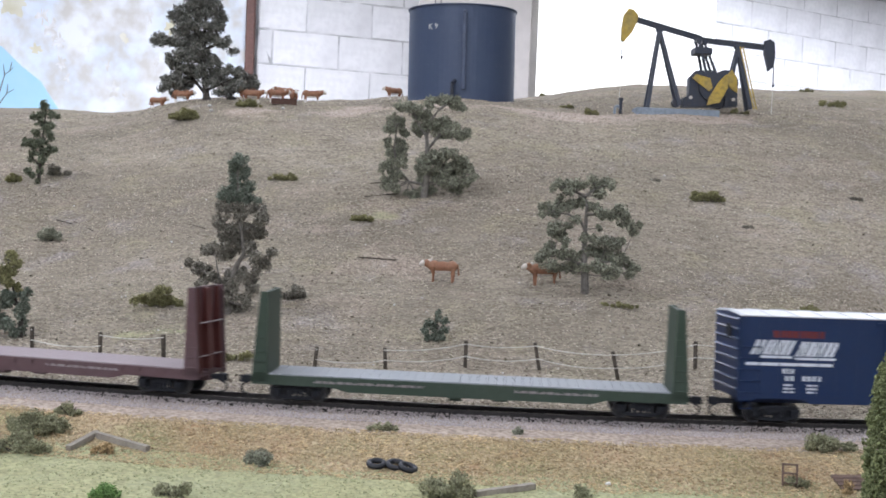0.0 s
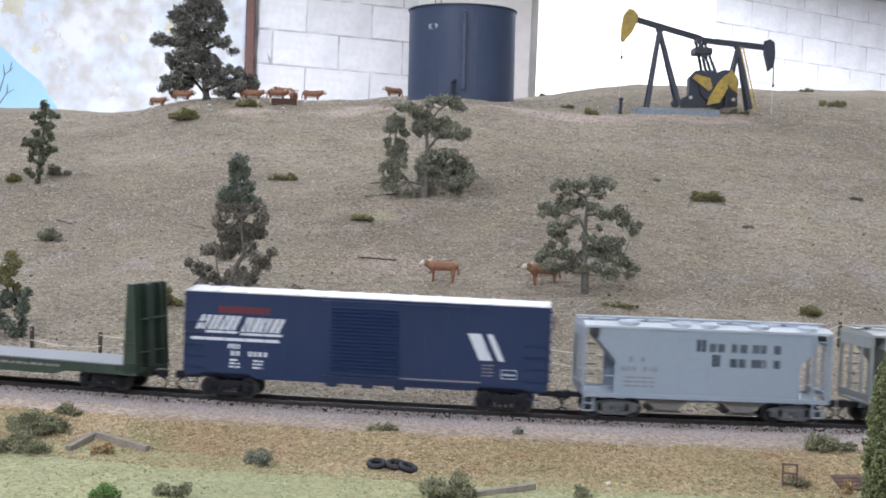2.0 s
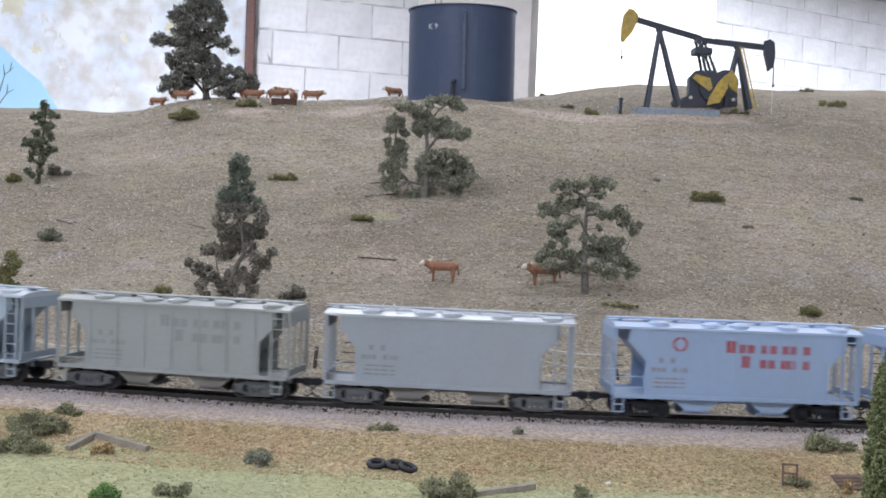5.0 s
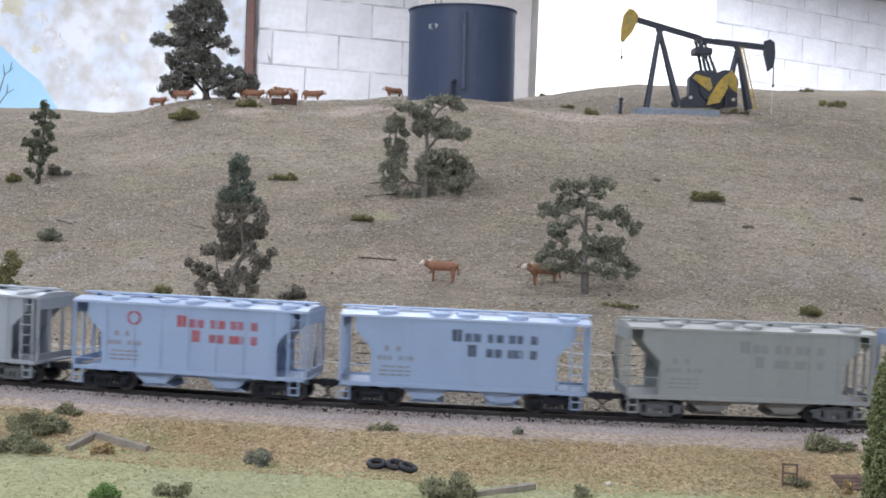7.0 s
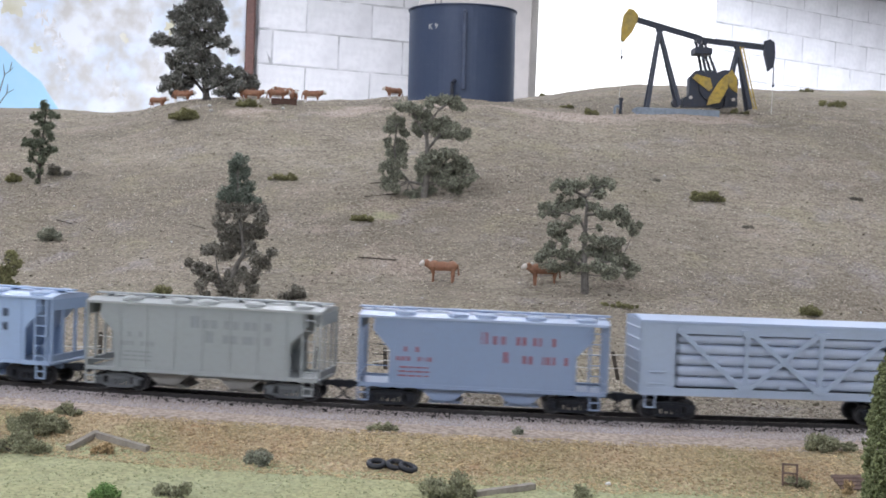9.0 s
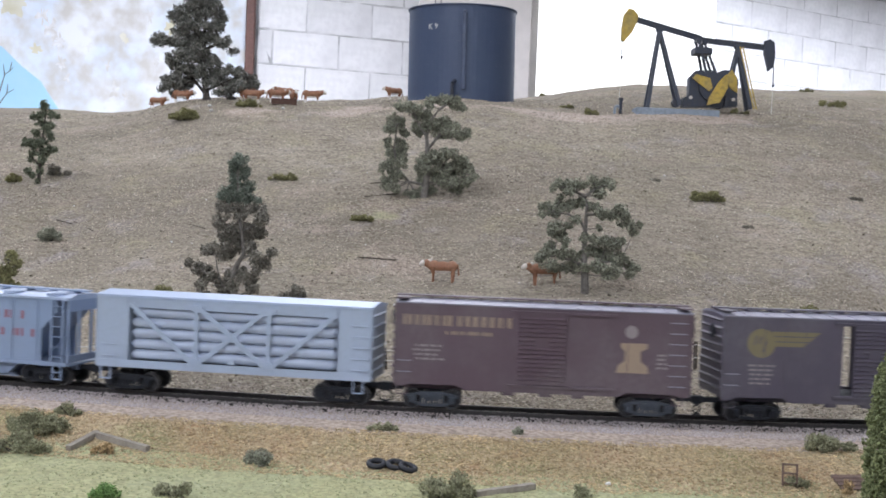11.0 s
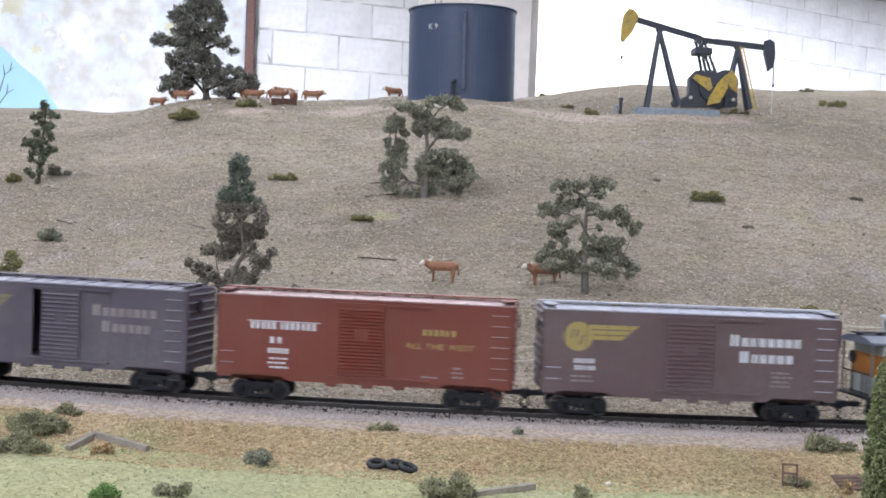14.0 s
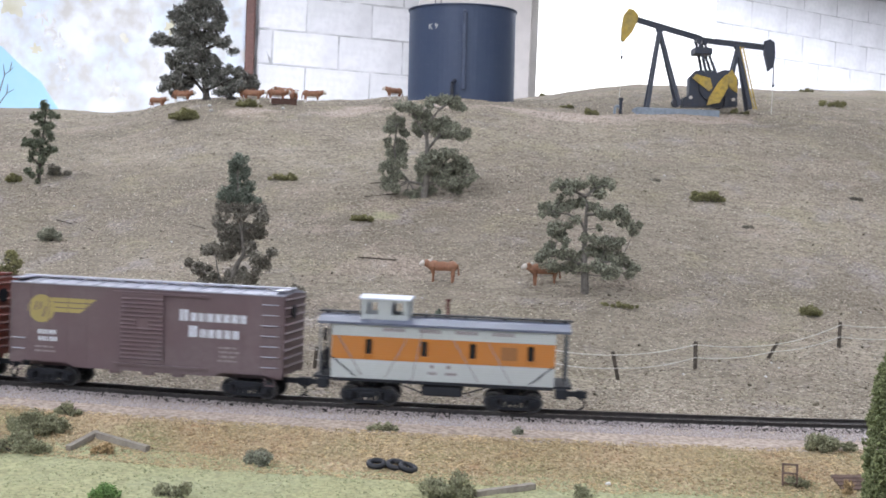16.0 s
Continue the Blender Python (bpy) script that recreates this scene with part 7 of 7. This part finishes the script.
pump("dark steel pump jack with a dark horsehead and yellow ladder", 0.3255, 1.4830, (0.0070, 0.0744), [(0.0224, 0.0036), (-0.0068, 0.0050), (0.0298, 0.0032)], (-0.0365, 0.0819, 0.0441, 0.0759),
     [(0.0371, 0.0836), (0.0436, 0.0858), (0.0485, 0.0821), (0.0499, 0.0676), (0.0485, 0.0543), (0.0428, 0.0488), (0.0404, 0.0579), (0.0371, 0.0697)], M_STEEL_D, [M_STEEL_D, M_STEEL_D, M_YELLOW],
     [[(-0.0098, 0.0374), (-0.0023, 0.0476), (0.0042, 0.0379), (0.0050, 0.0214), (-0.0025, 0.0257)]], (-0.0082, 0.0321, 0.0150),
     [(-0.0188, 0.0039), (-0.0204, 0.0369), (-0.0122, 0.0465), (-0.0022, 0.0469), (0.0062, 0.0380), (0.0077, 0.0063)], (-0.0343, 0.0787, -0.0193, 0.0423), (0.0492, 0.0543, 0.0496, 0.0332), (-0.0123, 0.0081, 0.0050), None)


def wellhead():
    x, y = 0.1943, 1.4526
    t = thing("wellhead", pose(x, y, surface(x, y)), "small dark wellhead pipe below the horsehead", "wellhead")
    b = B(); rod(b, (0.001, 0, -0.002), (0.001, 0, 0.0175), 0.0020, seg=10); rod(b, (0.001, 0, 0.0150), (0.001, 0, 0.0175), 0.0026, seg=10)
    part("pipe", b, M_STEEL_D, t)
    b = B()
    last = None
    for i in range(7):
        a = math.pi * i / 6
        p = (-0.0025 + 0.003 * math.cos(a), 0, 0.005 + 0.0035 * math.sin(a))
        if last:
            rod(b, last, p, 0.0016, seg=8)
        last = p
    rod(b, last, (last[0], 0, -0.002), 0.0016, seg=8)
    part("elbow", b, M_BASE, t)


wellhead()


def ball(b, c, r, m=None, mat=0, sub=2):
    v = bmesh.ops.create_icosphere(b, subdivisions=sub, radius=1.0, matrix=Matrix.Translation(c) @ (m or Matrix.Identity(4)) @ Matrix.Diagonal((*r, 1)))["verts"]
    for f in {f for p in v for f in p.link_faces}:
        f.material_index = mat
    return v


def cow(m, label, pale=False):
    """Faces -x; about as long as a real cow at 1:87."""
    t = thing("cow", m, label, "cow", "cattle on the hill")
    b = B()
    ball(b, (0.0, 0, 0.0108), (0.0105, 0.0036, 0.0042))
    ball(b, (-0.0065, 0, 0.0115), (0.0050, 0.0033, 0.0042))
    ball(b, (0.0070, 0, 0.0115), (0.0045, 0.0035, 0.0042))
    part("body", b, M_COW, t, smooth=True)
    b = B(); ball(b, (-0.0110, 0, 0.0130), (0.0038, 0.0020, 0.0030), Matrix.Rotation(0.5, 4, "Y"))
    part("neck", b, M_COW, t, smooth=True)
    b = B(); ball(b, (-0.0145, 0, 0.0132), (0.0032, 0.0017, 0.0021), Matrix.Rotation(-0.5, 4, "Y"))
    hd = part("head", b, M_COW_W, t, "white face", smooth=True)
    for s in (-1, 1):
        b = B(); ball(b, (-0.0128, s * 0.0022, 0.0150), (0.0007, 0.0013, 0.0008))
        part("ear", b, M_COW, hd, smooth=True)
    for x, s, k in ((-0.0070, -1, 0.0006), (-0.0062, 1, -0.0008), (0.0082, -1, -0.0008), (0.0074, 1, 0.0010)):
        b = B()
        rod(b, (x, s * 0.0020, 0.0095), (x + k, s * 0.0020, 0.0045), 0.0017, 0.0009, seg=8)
        leg = part("leg", b, M_COW, t)
        b = B(); rod(b, (x + k, s * 0.0020, 0.0046), (x + k * 0.6, s * 0.0020, -0.0006), 0.0008, 0.0007, seg=8)
        part("shank", b, M_COW_W if pale else M_COW, leg)
    b = B(); rod(b, (0.0112, 0, 0.0135), (0.0124, 0, 0.0050), 0.0005, 0.0007, seg=6)
    part("tail", b, M_COW, t)
    b = B(); ball(b, (0.0, 0, 0.0078), (0.0075, 0.0025, 0.0018))
    part("belly", b, M_COW_W, t, "white belly", smooth=True)
    b = B(); ball(b, (-0.0095, 0, 0.0150), (0.0022, 0.0014, 0.0014))
    part("crest", b, M_COW_W, t, smooth=True)
    return t


def stand(x, y, rz=0.0):
    return pose(x, y, surface(x, y), 0, 0, rz)


FIRST_COW = cow(stand(0.0002, 0.9426, -6), "brown cow with a white face grazing on the slope")
HERD_COW = cow(stand(-0.3680, 1.6126, 160), "brown cow with white legs standing on the hilltop", pale=True)
for (cx, cy), rz, lab in [((0.0754, 0.9387), 8, "brown cow with a white face beside a tree"), ((-0.3206, 1.5325), 176, "brown cow standing on the hilltop"), ((-0.2467, 1.5529), 12, "brown cow standing on the hilltop"),
                     ((-0.2307, 1.4986), 186, "brown cow standing beside the bush"), ((-0.2045, 1.5830), 20, "brown cow standing behind the trough"), ((-0.2015, 1.4946), 200, "brown cow drinking at the trough"), ((-0.1801, 1.4825), 105, "brown cow drinking at the trough"), ((-0.1644, 1.5308), 182, "brown cow standing beside the trough"), ((-0.0707, 1.6314), 30, "brown cow near the storage tank")]:
    tagged(copy_thing(FIRST_COW if cy < 1.2 else HERD_COW, stand(cx, cy, rz)), lab)


def trough():
    x, y = -0.1908, 1.4785
    t = thing("water_trough", stand(x, y, 3), "brown wooden water trough among the cattle", "trough")
    for nm, e in (("trough_side", (-0.014, 0.014, -0.0052, -0.0044)), ("trough_side", (-0.014, 0.014, 0.0044, 0.0052)), ("trough_end", (-0.0145, -0.0137, -0.0052, 0.0052)), ("trough_end", (0.0137, 0.0145, -0.0052, 0.0052))):
        b = B(); box(b, *e, -0.001, 0.0058, 0.0002)
        part(nm, b, M_TROUGH, t)
    b = B(); box(b, -0.0137, 0.0137, -0.0044, 0.0044, 0.0005, 0.0012)
    part("trough_floor", b, M_TROUGH, t)


trough()


def fence():
    t = thing("fence", label="old wooden post and wire fence along the track", category="fence")
    posts = [(-0.2531, 0.7891, 0.0140, 2), (-0.2081, 0.7791, 0.0145, 0), (-0.1675, 0.7731, 0.0145, 3), (-0.0737, 0.7571, 0.0130, -4), (-0.0316, 0.7611, 0.0130, 4), (0.0165, 0.7752, 0.0163, 0), (0.0621, 0.7752, 0.0175, 11), (0.1086, 0.7631, 0.0175, 13), (0.1576, 0.7773, 0.0172, 2), (0.2125, 0.8176, 0.0120, -27), (0.2670, 0.8477, 0.0172, 0), (0.3242, 0.8638, 0.0165, 0)]
    r = random.Random(9)
    tops = []
    for i, (x, y, tall, lean) in enumerate(posts):
        b = B()
        box(b, -0.0010, 0.0010, -0.0010, 0.0010, -0.004, tall, 0.0003)
        for v in b.verts:
            v.co.x += r.uniform(-0.0003, 0.0003)
        m = pose(x, y, surface(x, y), 0, -lean, 0)
        part("post", b, M_POST, t, m=m)
        tops.append([m @ Vector((0, -0.0011, tall * f)) for f in (0.88, 0.42)])
    for i in range(len(tops) - 1):
        if i == 2:
            continue
        for k in (0, 1):
            if (i, k) in ((0, 0), (1, 1), (3, 0)):
                continue
            a, c = tops[i][k], tops[i + 1][k]
            b = B()
            tube(b, [a.lerp(c, j / 8) - Vector((0, 0, 0.0016 * 4 * (j / 8) * (1 - j / 8) * (1 + 0.3 * k))) for j in range(9)], 0.0003, 5)
            part("wire", b, M_WIRE, t, "pale sagging thread wire")
    for a in tops:
        for p in a:
            if r.random() < 0.7:
                b = B(); ball(b, p, (0.0007, 0.0006, 0.0005), sub=1)
                part("wire_knot", b, M_WIRE, t)


fence()


def plank(name, a, c, wide, thick, mat, label):
    """A plank that lies from a to c on the ground."""
    pa, pc = Vector((*a, surface(*a) + thick * 0.4)), Vector((*c, surface(*c) + thick * 0.4))
    b = B(); bar(b, (0, 0, 0), pc - pa, wide, thick)
    bmesh.ops.bevel(b, geom=b.edges[:], offset=0.00015, segments=1, affect="EDGES")
    return solo(name, b, mat, Matrix.Translation(pa), label, "plank")


plank("plank", (-0.1635, 0.5644), (-0.1557, 0.5826), 0.0030, 0.0026, M_PLANK, "weathered grey plank lying in the meadow")
plank("plank", (-0.1556, 0.5805), (-0.1284, 0.5665), 0.0030, 0.0028, M_PLANK, "weathered grey plank lying in the meadow")
plank("plank", (0.0172, 0.5183), (0.0426, 0.5344), 0.0030, 0.0026, M_PLANK, "weathered grey plank beside a bush")
plank("stick", (-0.0685, 1.1552), (-0.0431, 1.1613), 0.0010, 0.0010, M_POST, "dark dry stick lying on the slope")
plank("stick", (-0.0711, 1.1228), (-0.0415, 1.1289), 0.0010, 0.0010, M_POST, "dark dry stick lying on the slope")
plank("stick", (-0.3407, 1.1178), (-0.3219, 1.1017), 0.0010, 0.0010, M_POST, "dark dry stick lying on the slope")

plank("stick", (-0.0657, 0.9841), (-0.0361, 0.9791), 0.0009, 0.0010, M_POST, "long thin dark stick lying above a cow")
plank("stick", (-0.2137, 1.0677), (-0.1974, 1.0547), 0.0009, 0.0010, M_POST, "dark dry stick lying on the slope")
plank("stick", (-0.3234, 1.1098), (-0.2978, 1.0805), 0.0006, 0.0007, M_POST, "thin dark twig lying on the slope")


def tyre(x, y, dz, tilt, lean):
    g = surface(x, y)
    t = thing("tyre", Matrix.Translation((x, y, g + 0.0011 + dz)) @ pose(0, 0, 0, tilt, lean, 0), "black rubber tyre lying on the bank", "tyre", "dumped tyres")
    b = B()
    n, k = 24, 8
    ring = [[b.verts.new(((0.0034 + 0.0011 * math.cos(p)) * math.cos(a), (0.0034 + 0.0011 * math.cos(p)) * math.sin(a), 0.0013 * math.sin(p))) for p in [2 * math.pi * j / k for j in range(k)]] for a in [2 * math.pi * i / n for i in range(n)]]
    for i in range(n):
        for j in range(k):
            b.faces.new((ring[i][j], ring[(i + 1) % n][j], ring[(i + 1) % n][(j + 1) % k], ring[i][(j + 1) % k]))
    bmesh.ops.recalc_face_normals(b, faces=b.faces)
    part("tread", b, M_TYRE, t, smooth=True)


tyre(-0.0252, 0.5525, 0.0004, 12, 0)
tyre(-0.0168, 0.5525, 0.0006, 14, 4)
tyre(-0.0113, 0.5504, 0.0002, 8, 14)


def timber_stand():
    x, y = 0.1546, 0.5484
    t = thing("timber_stand", stand(x, y, -8), "small weathered upright wooden frame on the bank", "stand")
    for nm, a, c in (("upright", (-0.0030, 0, -0.001), (-0.0030, 0.002, 0.0095)), ("upright", (0.0030, 0, -0.001), (0.0030, 0.002, 0.0095)), ("rail", (-0.0034, 0.002, 0.0092), (0.0034, 0.002, 0.0092)), ("rail", (-0.0030, 0.001, 0.0055), (0.0030, 0.001, 0.0055)), ("rail", (-0.0030, 0, 0.0015), (0.0030, 0, 0.0015))):
        b = B(); bar(b, a, c, 0.0008, 0.0008, up=(0, 1, 0))
        part(nm, b, M_PLANK_R, t)


timber_stand()


def plank_panel():
    x, y = 0.1828, 0.5484
    t = thing("wooden_pallet", stand(x, y, 10), "leaning wooden pallet of weathered reddish boards", "pallet")
    for i in range(4):
        b = B(); box(b, -0.0065, 0.0085, -0.0009, 0.0009, -0.0003, 0.0003, 0.0001)
        part("board", b, M_PLANK_R, t, m=pose(0.001 * -i, 0.0012 * i, 0.0012 + 0.0014 * i, 38, 0, 0))
    for s in (-0.005, 0.006):
        b = B(); bar(b, (s, 0.0006, -0.0008), (s - 0.002, 0.0046, 0.0062), 0.0007, 0.0007)
        part("batten", b, M_PLANK_R, t)


plank_panel()


def pebble(x, y, r):
    b = B(); ball(b, (0, 0, r * 0.5), (r, r * 0.8, r * 0.7))
    for v in b.verts:
        v.co *= 1 + 0.12 * noise.noise(v.co * 900)
    solo("stone", b, M_CHIP, stand(x, y), "small white stone lying in the grass", "stone", smooth=True)


pebble(0.0750, 0.5424, 0.0013)
pebble(-0.2741, 1.4622, 0.0024)
pebble(-0.2671, 1.4360, 0.0022)
pebble(-0.1883, 1.4503, 0.0020)


# ---- what moves ----
def motions():
    for ob, s0 in CARS:
        walk(ob, [(i * 0.5, car_pose(s0 - SPEED * i * 0.5)) for i in range(33)])
    spin = [(i / FPS, pose(0, 0, WHEEL_R, 0, -math.degrees(SPEED * i / FPS / WHEEL_R), 0)) for i in range(16 * FPS + 1)]
    for w, wx in WHEELS:
        walk(w, [(t, Matrix.Translation((wx, 0, 0)) @ m) for t, m in spin])


motions()
